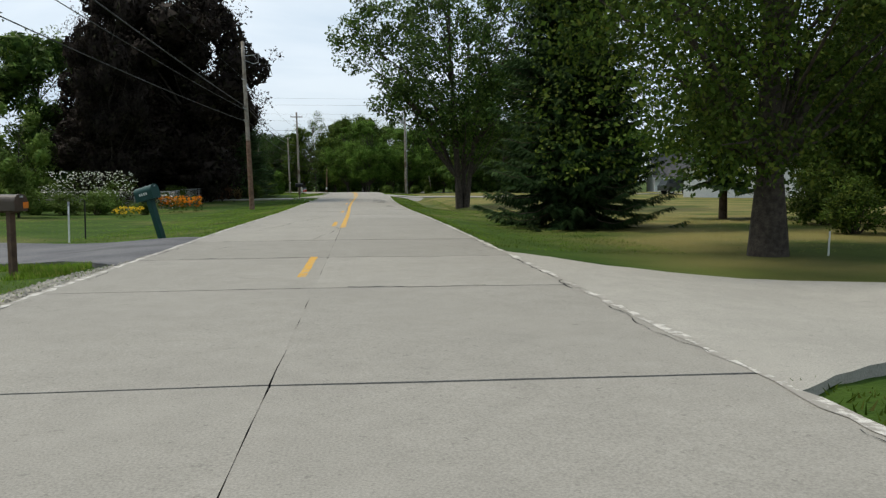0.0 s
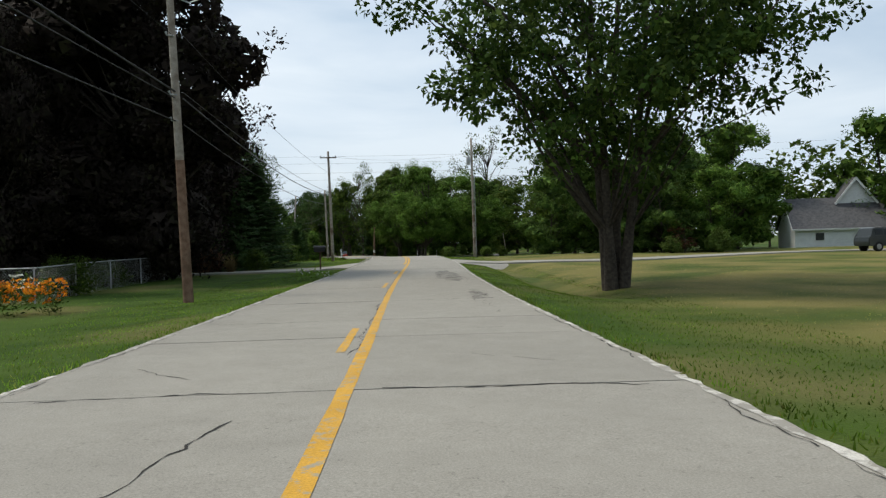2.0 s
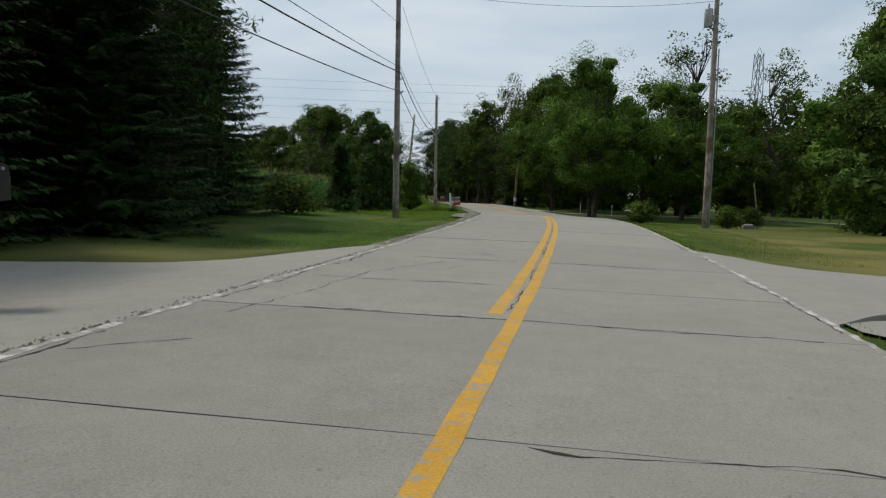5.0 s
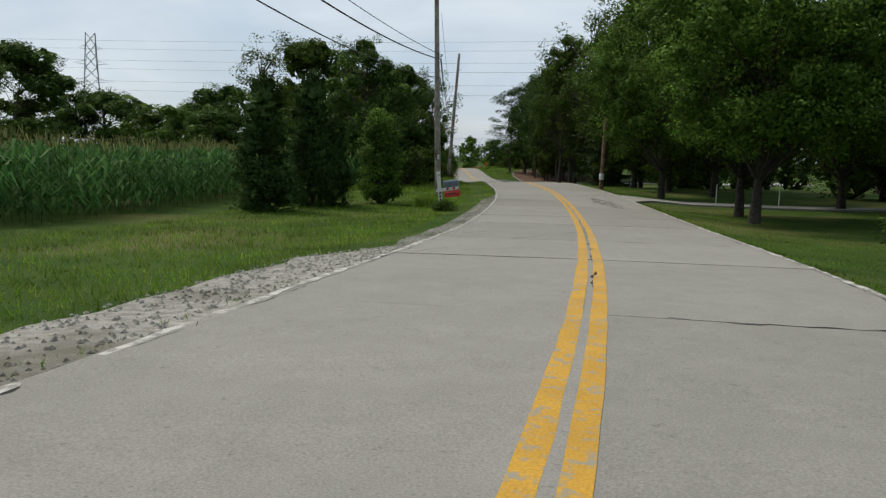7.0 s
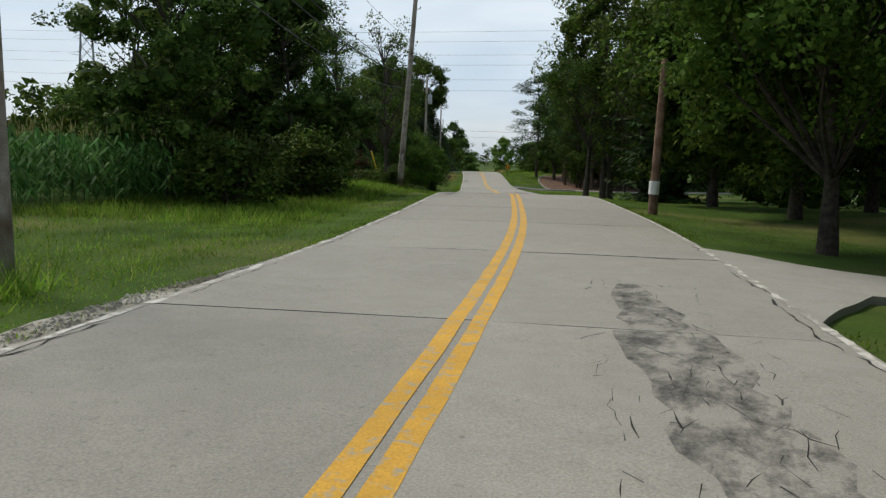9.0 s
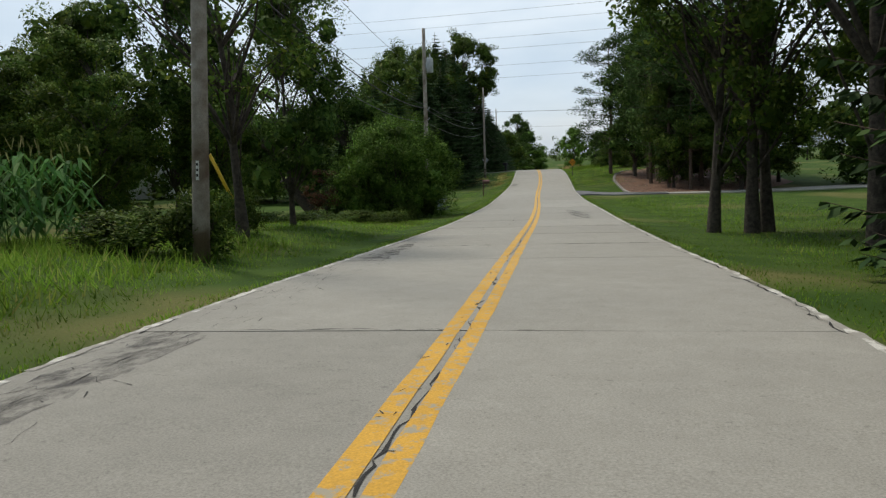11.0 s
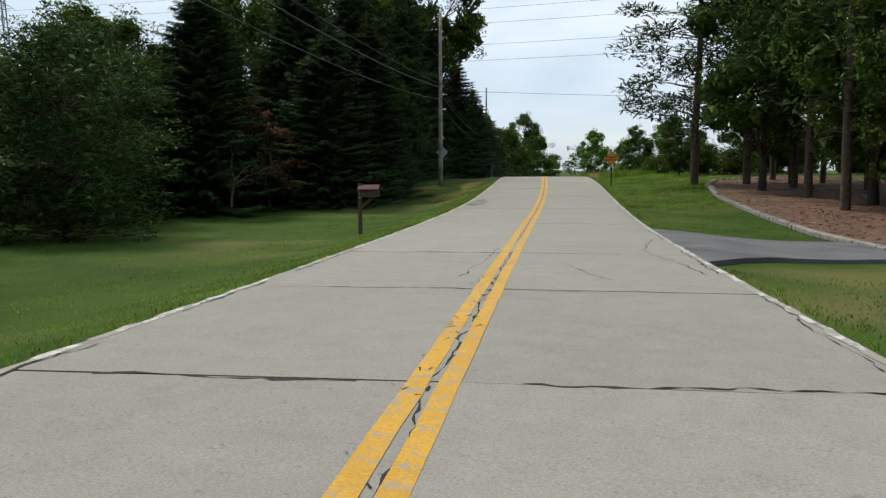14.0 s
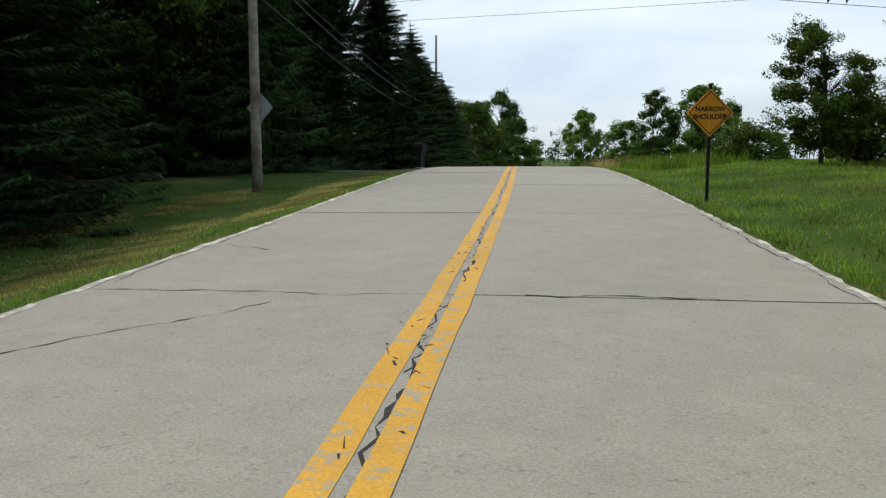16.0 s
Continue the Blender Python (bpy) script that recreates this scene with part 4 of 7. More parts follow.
def spruce(name, seed, h, w, mat, label, skirt=0.3, rows=26, per=9, girth=0.16, thin=1.0, core=.36, fine=2, slim=.24, plates=True, spray=1.0):
    """A spruce: whorls of drooping boughs hung with needle sprays."""
    r, rn = random.Random(seed), np.random.default_rng(seed)
    top = new(name)
    tagged(top, label, "tree")
    bm = tube([(0, 0, -.15), (0, 0, h * .5), (0, 0, h)], [girth * 1.2, girth * .65, .015], 8, cap=False)
    quads = []
    for i in range(rows):
        q = (i + r.uniform(-.2, .2)) / rows
        z = skirt + (h - skirt) * max(q, 0) ** 0.92
        reach = (w / 2) * (1 - max(q, 0)) ** 0.8 * r.uniform(0.85, 1.1) + 0.12
        for k in range(per if q < .85 else 5):
            a = 6.283 * k / per + r.uniform(-.4, .4)
            ln = reach * r.uniform(0.7, 1.12)
            drop = 0.30 * ln * (1 - q * .9)
            pts = []
            for j in range(5):
                t = j / 4
                pts.append((math.cos(a) * ln * t, math.sin(a) * ln * t, z - drop * math.sin(t * 1.9) + 0.12 * ln * t * t))
            if ln > .5 and k % 4 == 0:
                tube(pts, [girth * .22, girth * .18, girth * .13, girth * .08, .006], 4, bm, cap=False)
            for j0, j1 in ((0, 1), (1, 2)) if plates else ():
                a0, a1 = np.array(pts[j0]), np.array(pts[j1])
                sd = np.array([-math.sin(a), math.cos(a), r.uniform(-.5, .5)]) * ln * .17
                quads.append((a0, (a0 + a1) / 2 + sd - [0, 0, .12], a1, (a0 + a1) / 2 - sd - [0, 0, .12]))
            m = max(4, int(ln * 7 * thin))
            for j in range(m):
                t = (j + r.random()) / m
                t = 0.15 + 0.85 * t
                s_ = min(int(t * 4), 3)
                f_ = t * 4 - s_
                p = np.array(pts[s_]) * (1 - f_) + np.array(pts[s_ + 1]) * f_
                for side in (-1, 1):
                    sa = a + side * r.uniform(.5, 1.1)
                    l2 = ((0.20 + 0.30 * (1 - t)) * min(1.0, ln) * r.uniform(.7, 1.2) + .06) * spray
                    d = np.array([math.cos(sa), math.sin(sa), r.uniform(-.75, -.15)])
                    wv = np.array([-math.sin(sa), math.cos(sa), r.uniform(-.6, .6)]) * l2 * slim
                    e = p + d * l2
                    m_ = p + d * l2 * .45
                    quads.append((p, m_ + wv, e, m_ - wv))
    part("trunk", bm, PINE_BARK, top, smooth=True)
    qz = np.linspace(.04, .9, 26)
    core = shards(rn, np.stack([np.zeros(26), np.zeros(26), skirt + (h - skirt) * qz ** .92], -1), w / 2 * (1 - qz) ** .8 * core + .04, fine, .75) if core else np.zeros((0, 5, 3))
    quads = np.array(quads)
    face = unit(quads.mean(1) * np.array([1, 1, 0]) + np.array([0, 0, .25 * w]) + rn.normal(0, .12 * w, (len(quads), 3)))
    quads_object("crown", np.concatenate([np.concatenate([quads, face[:, None]], 1), core]), mat, top)
    return top


def pine(name, seed, h, w, label, bole=0.35, clumps=60, per=64, needle=0.24, girth=0.17, mat=NEEDLE_PINE):
    """A tall pine: bare straight stem, level boughs with tufts of long needles."""
    r, rn = random.Random(seed), np.random.default_rng(seed)
    top = new(name)
    tagged(top, label, "tree")
    sway = [(r.uniform(-.1, .1), r.uniform(-.1, .1)) for _ in range(6)]
    pts = [(sway[i][0] * i * .5, sway[i][1] * i * .5, -0.15 + (h + .1) * i / 5) for i in range(6)]
    bm = tube(pts, [girth * 1.15, girth, girth * .85, girth * .65, girth * .4, .03], 9, cap=False)
    cen = []
    for i in range(clumps):
        q = bole + (1 - bole) * (i + r.random()) / clumps
        reach = w / 2 * (0.45 + 0.55 * math.sin(math.pi * min(1, (q - bole) / (1 - bole) * .75 + .2))) * r.uniform(.35, 1.05)
        if q > .9:
            reach *= .5
        a = r.uniform(0, 6.283)
        cen.append((math.cos(a) * reach, math.sin(a) * reach, h * q + r.uniform(-.2, .5)))
        if reach > w * .2 and r.random() < .6:
            cen.append((math.cos(a + .25) * reach * .65, math.sin(a + .25) * reach * .65, h * q + r.uniform(0, .5)))

    def root(t):
        zz = max(t[2] - .25 * math.hypot(t[0], t[1]), h * bole * .9)
        i = min(max(zz / h, 0), .98) * 5
        k = int(i)
        return Vector(pts[k]).lerp(Vector(pts[k + 1]), i - k)

    limbs(bm, r, root, cen, girth * .32, 5, .15)
    for _ in range(8):
        a, z = r.uniform(0, 6.28), h * r.uniform(.15, bole)
        tube([(0, 0, z), (math.cos(a) * .5, math.sin(a) * .5, z + .05), (math.cos(a) * r.uniform(.7, 1.2), math.sin(a) * r.uniform(.7, 1.2), z - .1)], [.025, .018, .006], 4, bm, cap=False)
    part("trunk", bm, PINE_BARK, top, smooth=True)
    cen = np.array(cen)
    quads_object("crown", np.concatenate([leaf_cloud(rn, cen, np.full(len(cen), .5) * w / 5.5, 10, .28, .5, 0, .4), leaf_cloud(rn, cen, rn.uniform(.4, .85, len(cen)) * w / 5.5, per, needle * 1.35, .5, -.2, .2)]), mat, top)
    return top


def cedar(name, seed, h, w, mat, label, n=5200, size=0.17):
    """A dense, narrow, pointed evergreen down to the ground."""
    r, rn = random.Random(seed), np.random.default_rng(seed)
    top = new(name)
    tagged(top, label, "tree")
    part("trunk", tube([(0, 0, -.1), (0, 0, h * .5), (0, 0, h * .97)], [.10, .06, .01], 7, cap=False), BARK, top)
    plumes = []
    for i in range(70):
        q = (i + r.random()) / 70
        a = r.uniform(0, 6.28)
        rr = w / 2 * (1 - q) ** .8 * r.uniform(.45, .95) * min(1, q * 6 + .6)
        plumes.append((math.cos(a) * rr, math.sin(a) * rr, .15 + q * (h - .3)))
    plumes = np.array(plumes)
    core = plumes * np.array([.55, .55, .96])
    quads_object("crown", np.concatenate([leaf_cloud(rn, core, np.full(70, .16 * w), 12, .42, 1.3, -.9, .7), leaf_cloud(rn, plumes, rn.uniform(.12, .21, 70) * w, n // 70, size, 1.5, -.9, .45)]), mat, top)
    return top


def bare_tree(name, seed, h, w, label, bark=PALE_BARK, girth=0.12):
    """A dead tree: forking bare branches."""
    r = random.Random(seed)
    top = new(name)
    tagged(top, label, "tree")
    bm = bmesh.new()

    def grow(p, d, ln, rad, depth):
        q = p + d * ln * .5 + Vector((r.gauss(0, .08), r.gauss(0, .08), r.gauss(0, .05))) * ln
        e = p + d * ln + Vector((r.gauss(0, .1), r.gauss(0, .1), r.gauss(0, .06))) * ln
        tube([p, q, e], [rad, rad * .8, rad * .6], 5 if depth < 2 else 3, bm, cap=False)
        if depth < 5:
            for _ in range(r.choice((2, 3)) if depth else 4):
                nd = (d + Vector((r.gauss(0, .55), r.gauss(0, .55), r.gauss(.1, .35)))).normalized()
                grow(e if r.random() < .6 else q, nd, ln * r.uniform(.55, .8), rad * .55, depth + 1)

    grow(Vector((0, 0, -.1)), Vector((r.uniform(-.06, .06), r.uniform(-.06, .06), 1)), h * .36, girth, 0)
    ob = part("trunk", bm, bark, top, smooth=True)
    return top


def shrub(name, seed, h, w, mat, label, clumps=46, per=70, size=0.10, flat=0.8):
    r, rn = random.Random(seed), np.random.default_rng(seed)
    top = new(name)
    tagged(top, label, "shrub")
    bm = bmesh.new()
    cen = []
    for i in range(clumps):
        a, q = r.uniform(0, 6.28), r.random()
        z = h * (0.08 + 0.82 * q)
        rr = w / 2 * math.sqrt(max(0.02, 1 - (abs(q - .35) / .68) ** 2)) * r.uniform(.5, .92)
        cen.append((math.cos(a) * rr, math.sin(a) * rr, z))
    for c in cen[::3]:
        tube([(c[0] * .08, c[1] * .08, -.05), (c[0] * .5, c[1] * .5, c[2] * .6), c], [.03 * h / 2, .02 * h / 2, .006], 4, bm, cap=False)
    part("trunk", bm, BARK, top)
    cen = np.array(cen)
    quads_object("foliage", leaf_cloud(rn, cen, rn.uniform(.09, .16, clumps) * w, per, size, flat, heart=np.array([0, 0, h * .35])), mat, top)
    quads_object("foliage_core", leaf_cloud(rn, cen * np.array([.62, .62, .85]), np.full(clumps, .13 * w), 24, size * 1.5, flat, 0, .8), mat, top)
    return top


stock = {}


def plant(kind, x, y, h, w, turn=0.0, sink=0.0, label="", group=""):
    """A plant of a kind, h high and w wide, on the ground."""
    make, h0, w0 = KINDS[kind]
    src = stock.get(kind)
    if src is None:
        ob = stock[kind] = make()
    else:
        ob = copy_thing(src, Matrix())
    ob.matrix_basis = pose(x, y, ground_at(x, y) - sink, 0, 0, turn) @ Matrix.Diagonal((w / w0, w / w0, h / h0, 1))
    if label:
        tagged(ob, label)
    if group:
        tagged(ob, group=group)
    return ob


KINDS = {
    "maple": (lambda: broadleaf("maple_tree", 11, 17, 17, 3.0, 600, 76, 0.25, LEAF_GREEN, "large green maple with several trunks on a lawn", trunks=4, girth=.27, low=.0, fill=0, umbrella=3.2, drop=.4, clump=.56, splay=.085), 17, 17),
    "crowned": (lambda: broadleaf("tall_tree", 29, 22, 10, 10.5, 190, 90, 0.26, LEAF_MID, "tall tree with a heavy dark head over a bare stem", girth=.3, low=.1, fill=.5, small=False), 22, 10),
    "shade": (lambda: broadleaf("shade_tree", 12, 16, 14, 2.6, 640, 190, 0.13, LEAF_MID, "big shade tree with a thick trunk on a lawn", girth=.36, low=.0, fill=0, drop=.3), 16, 14),
    "purple": (lambda: broadleaf("purple_maple_tree", 13, 17, 14, 0.9, 420, 60, 0.22, LEAF_DARK, "very dark purple-leaved maple behind a garden", girth=.36, low=.02, fill=.5, fine=3), 17, 14),
    "oak": (lambda: broadleaf("oak_tree", 14, 14, 11, 1.4, 230, 90, 0.21, LEAF_MID, "green broadleaved tree beside the road", girth=.24, low=.03, fill=.5, small=False), 14, 11),
    "ash": (lambda: broadleaf("ash_tree", 15, 13, 9, 2.2, 170, 70, 0.20, LEAF_GREEN, "green ash tree beside the road", girth=.18, low=.05, fill=.45), 13, 9),
    "elm": (lambda: broadleaf("elm_tree", 16, 12, 10, 0.7, 230, 90, 0.20, LEAF_GREEN, "full round-crowned green tree", girth=.2, low=.0, flat=.75, fill=.5, small=False), 12, 10),
    "oak_far": (lambda: broadleaf("oak_tree", 24, 14, 11, 1.4, 180, 60, 0.28, LEAF_VIVID, "distant green broadleaved tree", girth=.24, low=.03, fill=.55, fine=2, small=False), 14, 11),
    "elm_far": (lambda: broadleaf("elm_tree", 26, 12, 10, 0.6, 180, 60, 0.27, LEAF_VIVID, "distant round-crowned green tree", girth=.2, low=.0, flat=.75, fill=.55, fine=2, small=False), 12, 10),
    "roadside": (lambda: broadleaf("roadside_tree", 21, 13, 10, 3.0, 300, 95, 0.15, LEAF_VIVID, "tall green roadside tree with branches hanging low", girth=.17, low=.0, fill=.3, fine=3, drop=.4), 13, 10),
    "grove": (lambda: broadleaf("grove_tree", 22, 12, 9, 1.5, 220, 110, 0.19, LEAF_MID, "leafy green tree at the edge of a grove", girth=.17, low=.0, fill=.42, drop=.3, small=False), 12, 9),
    "sparse": (lambda: broadleaf("sparse_tree", 17, 13, 8, 3.5, 80, 44, 0.22, LEAF_MID, "thin-leaved tree with visible bare branches", girth=.2, low=.2, fill=0), 13, 8),
    "ragged": (lambda: broadleaf("ragged_tree", 18, 14, 9, 3.0, 110, 54, 0.22, LEAF_MID, "half-dead tree with bare lower branches", girth=.2, low=.3, bark=BARK, fill=.3), 14, 9),
    "young": (lambda: broadleaf("young_tree", 19, 5, 4, 0.4, 110, 60, 0.13, LEAF_BRIGHT, "young light-green tree in a garden", girth=.06, low=0, fill=.5), 5, 4),
    "brown": (lambda: broadleaf("browning_tree", 20, 6, 4, 1.0, 60, 60, 0.14, LEAF_BROWN, "small tree with browning leaves at a wood's edge", girth=.09, low=0, fill=.3), 6, 4),
    "spruce": (lambda: spruce("spruce_tree", 31, 12, 6, NEEDLE, "dark green spruce with drooping boughs"), 12, 6),
    "spruce_full": (lambda: spruce("spruce_tree", 32, 12, 6, NEEDLE, "broad dark spruce branched to the ground", skirt=.15, rows=38, per=14, thin=5.0, core=.34, fine=3, slim=.085, plates=False, spray=.8), 12, 6),
    "spruce_near": (lambda: spruce("spruce_tree", 35, 12, 6, NEEDLE, "tall dark spruce branched to the ground on a lawn", skirt=.45, rows=46, per=16, thin=7.0, core=.34, fine=4, slim=.075, plates=False, spray=.8), 12, 6),
    "spruce_cleared": (lambda: spruce("spruce_tree", 34, 10, 5.4, NEEDLE, "small spruce with a cleared lower trunk", skirt=2.2, rows=20, per=8, core=0), 10, 5.4),
    "spruce_blue": (lambda: spruce("blue_spruce_tree", 33, 6, 4, NEEDLE_BLUE, "silvery blue spruce on a lawn", skirt=.15, rows=24, per=11, girth=.1, thin=4.5, slim=.09, plates=False, spray=.75), 6, 4),
    "pine": (lambda: pine("pine_tree", 41, 15, 6, "tall pine with a bare straight trunk", bole=.24, clumps=84, per=64, girth=.13), 15, 6),
    "pine_open": (lambda: pine("pine_tree", 42, 14, 6, "open-crowned pine with tufted boughs", bole=.2, clumps=64, per=84, girth=.14), 14, 6),
    "pine_low": (lambda: pine("pine_tree", 43, 8, 6, "dense young pine branched nearly to the ground", bole=.03, clumps=210, per=60, needle=.17), 8, 6),
    "cedar": (lambda: cedar("cedar_tree", 51, 5, 2.4, NEEDLE_PINE, "narrow dark evergreen on rough grass", 14000, .10), 5, 2.4),
    "vine": (lambda: shrub("vine_covered_tree", 52, 4.5, 2.8, LEAF_VIVID, "small tree smothered in green vines", 130, 70, .12, .6), 4.5, 2.8),
    "bush": (lambda: shrub("bush", 53, 2.0, 2.4, LEAF_MID, "dark green rounded bush on grass"), 2.0, 2.4),
    "bush_big": (lambda: broadleaf("large_bush", 54, 4.6, 7.0, 0.1, 560, 80, 0.095, LEAF_VIVID, "huge spreading green bush beside the road", girth=.09, low=0, fill=.36, fine=3, trunks=3, shape=1.15), 4.6, 7.0),
    "bush_light": (lambda: shrub("bush", 55, 1.6, 1.8, LEAF_BRIGHT, "light green garden shrub", 40, 60, .09), 1.6, 1.8),
    "bush_red": (lambda: shrub("bush", 56, 1.6, 1.8, LEAF_BROWN, "reddish-brown leaved shrub by a lawn", 36, 50, .10), 1.6, 1.8),
    "limb": (lambda: bare_tree("dead_tree", 64, 8, 5, "leaning dead tree with bare dark branches", BARK, .24), 8, 5),
    "dead": (lambda: bare_tree("dead_tree", 61, 7, 4, "bare pale dead tree at a wood's edge"), 7, 4),
}

# right of the road, first lawns
plant("shade", 8.7, 15.4, 16.0, 12.6, 40)
plant("grove", 21.5, 33.0, 8.0, 6.0, 75)
plant("grove", 18.6, 27.6, 8.6, 5.6, 200)
plant("bush", 16.2, 25.0, 2.2, 3.0, 30)
plant("spruce_near", 8.0, 27.0, 15.2, 6.3, 20)
plant("spruce_cleared", 15.2, 30.4, 9.0, 5.0, 10, sink=.2)
plant("maple", 8.3, 54.5, 18.5, 16.4, 100)
plant("grove", 22.1, 19.8, 14.1, 12.0, 200)
plant("oak", 26.5, 32.4, 14.0, 11.8, 60)
plant("bush", 14.5, 21.0, 1.7, 2.0)
plant("bush", 20.4, 24.2, 2.8, 3.4, 70)
# far side of the first lawn
for i, (k, x, y, h, w) in enumerate([("elm", 28.2, 110.7, 13.1, 12.0), ("oak", 38.3, 113.5, 14.2, 12.0), ("spruce", 25.6, 119.1, 10.9, 6.6), ("elm", 34.9, 127.1, 16.4, 13.1), ("oak", 24.3, 131.2, 14.5, 9.9), ("elm", 16.5, 107.5, 8.0, 7.0), ("elm", 21.5, 105.6, 9.5, 8.0), ("oak", 18.5, 111.5, 11.5, 6.5), ("elm", 26.8, 104.0, 8.5, 8.0), ("elm", 32.0, 104.5, 8.5, 7.5), ("elm", 24.5, 110.0, 9.5, 9.5), ("oak", 42.7, 148.1, 15.3, 13.1),
                                     ("elm", 66.2, 112.1, 14.2, 13.1), ("oak", 65.9, 101.8, 16.4, 14.2), ("elm", 76.5, 96.1, 15.3, 14.2), ("oak", 46.5, 132.7, 17.6, 13.2), ("oak", 63.3, 127.0, 17.5, 14.2),
                                     ("elm", 84.5, 85.8, 16.5, 14.3), ("spruce", 72.5, 86.8, 13.2, 6.6), ("oak", 91.9, 69.0, 17.6, 15.4)]):
    plant({"oak": "oak_far", "elm": "elm_far"}.get(k, k) if y > 112 or x > 30 else k, x, y, h, w, i * 57)
plant("brown", 28.0, 101.3, 3.3, 2.8, 0, label="small yellowing garden tree by a driveway")
plant("bush_light", 30.9, 100.2, 2.4, 2.8, 30)
plant("bush_light", 25.7, 98.6, 1.6, 2.0, 80)
plant("bush", 10.3, 110.4, 1.2, 1.5)
plant("bush", 12.7, 116.1, 1.3, 1.6, 40)
plant("bush", 6.9, 117.5, 1.4, 2.1, 80)
plant("sparse", 16.4, 165.4, 21.7, 13.7, 20)
plant("sparse", 26.7, 166.7, 19.5, 11.4, 120)
# trees along the bend
for i, (k, x, y, h, w) in enumerate([("roadside", 4.6, 129.0, 12.6, 9.4), ("roadside", 4.4, 132.8, 12.3, 9.0), ("roadside", 9.3, 140.6, 12.4, 10.0), ("roadside", 1.4, 145.6, 12.9, 9.6), ("roadside", 4.2, 149.7, 13.2, 10.1), ("roadside", 11.5, 133.5, 11.5, 10.0),
                                     ("grove", 1.7, 156.8, 14.8, 10.1), ("grove", -0.9, 164.7, 15.0, 10.2), ("spruce", -3.5, 172.0, 13.8, 6.9), ("grove", 5.0, 164.1, 16.1, 11.4), ("elm", 14.0, 153.9, 12.0, 10.2), ("oak", 18.3, 141.7, 10.0, 9.1),
                                     ("sparse", -5.1, 178.9, 18.4, 9.2), ("elm", 3.5, 178.0, 16.1, 11.5)]):
    plant(k, x, y, h, w, i * 71)
# the half-bare clump and woods before the mulch bed
for i, (k, x, y, h, w) in enumerate([("ragged", -9.3, 183.6, 14.9, 8.0), ("ragged", -8.2, 183.9, 16.1, 9.2), ("sparse", -7.8, 184.6, 14.9, 8.0), ("grove", -1.4, 190.6, 14.9, 11.5), ("grove", 6.1, 199.5, 14.9, 12.6),
                                     ("oak", 3.8, 214.1, 17.1, 13.7), ("elm", 11.0, 186.7, 16.1, 12.6), ("oak", 21.4, 204.9, 17.2, 13.7), ("elm", -0.9, 236.5, 15.0, 12.7)]):
    plant(k, x, y, h, w, i * 83 + 20)
# pines on the mulch bed
for i, (y, d, h, w) in enumerate([(248.9, 8.2, 15.5, 8.6), (248.6, 10.9, 16.5, 8.2), (251.9, 13.2, 17.1, 7.1), (247.5, 12.9, 17.6, 7.0), (248.2, 14.7, 16.4, 6.4), (245.0, 12.3, 17.5, 7.0), (242.7, 14.9, 17.4, 7.0), (239.5, 11.3, 17.3, 7.5),
                                  (236.9, 14.4, 16.7, 6.9), (233.9, 10.9, 17.2, 7.4), (231.6, 15.3, 16.0, 6.8), (228.8, 11.9, 16.0, 6.8), (228.7, 18.7, 17.1, 6.8), (234.8, 19.9, 17.2, 6.9), (240.9, 20.2, 17.4, 6.9), (246.5, 17.8, 17.0, 7.2), (229.5, 15.0, 17, 7.4), (226.5, 13.5, 16, 7.4), (237.5, 17.5, 17, 7.4)]):
    x_, y_ = beside(y, d)
    plant("pine_open" if i in (0, 1) else "pine", x_, y_, h, w, i * 49, group="pines in the mulch bed")
for i, (y, d, h, w) in enumerate([(228.5, 12.3, 10.1, 6.7), (235.0, 15.8, 10.3, 7.3), (239.0, 20.5, 10.4, 7.9), (232.5, 22.6, 10.3, 8.8), (225.0, 17.5, 11, 8.5)]):
    x_, y_ = beside(y, d)
    plant("grove", x_, y_, h, w, i * 49)
for i, (y, d, h, w) in enumerate([(243.5, 10.4, 14.5, 8.5), (236.0, 12.6, 15.0, 9.0), (231.0, 17.0, 15.0, 10.0)]):
    x_, y_ = beside(y, d)
    plant("ash", x_, y_, h, w, i * 77 + 15, label="leafy broadleaved tree among tall pines")
# beyond the pines
for i, (k, y, d, h, w) in enumerate([("grove", 262.5, 14.2, 5.2, 4.2), ("grove", 264.0, 18.5, 5.4, 5.0), ("elm", 300.5, 15.0, 7.2, 6.4), ("ash", 300.5, 11.3, 7.0, 4.4), ("elm", 263.0, 22.9, 6.5, 6.0), ("elm", 259.0, 27.0, 6.5, 6.5), ("elm", 279.9, 31.1, 7.1, 5.9), ("ash", 323.8, 23.6, 8.8, 5.9), ("elm", 278.7, 49.9, 8.3, 7.1),
                                     ("elm", 389.0, 13.0, 14.0, 9.5), ("oak", 408.0, 1.6, 8.5, 11.0), ("ash", 414.4, -3.8, 21.2, 13.0), ("elm", 439.7, -2.0, 16.5, 17.7), ("oak", 436.2, 28.7, 15.3, 16.5), ("elm", 403.2, -16.5, 16.5, 14.2),
                                     ("elm", 464.9, 50.2, 14.2, 16.5), ("oak", 485.1, 71.0, 14.2, 18.9)]):
    x_, y_ = beside(y, d)
    plant({"oak": "oak_far", "elm": "elm_far"}.get(k, k) if y > 275 else k, x_, y_, h, w, i * 37)

plant("grove", -30.7, 263.5, 4.4, 3.2, 12, label="bushy young tree at a field's edge")
plant("bush", -29.2, 266.0, 2.4, 3.4, 40)
plant("bush", -27.0, 264.0, 2.0, 3.4, 90)
plant("grove", -24.6, 268.0, 4.4, 4.4, 12)
plant("bush", -33.2, 268.5, 1.6, 2.6, 70)

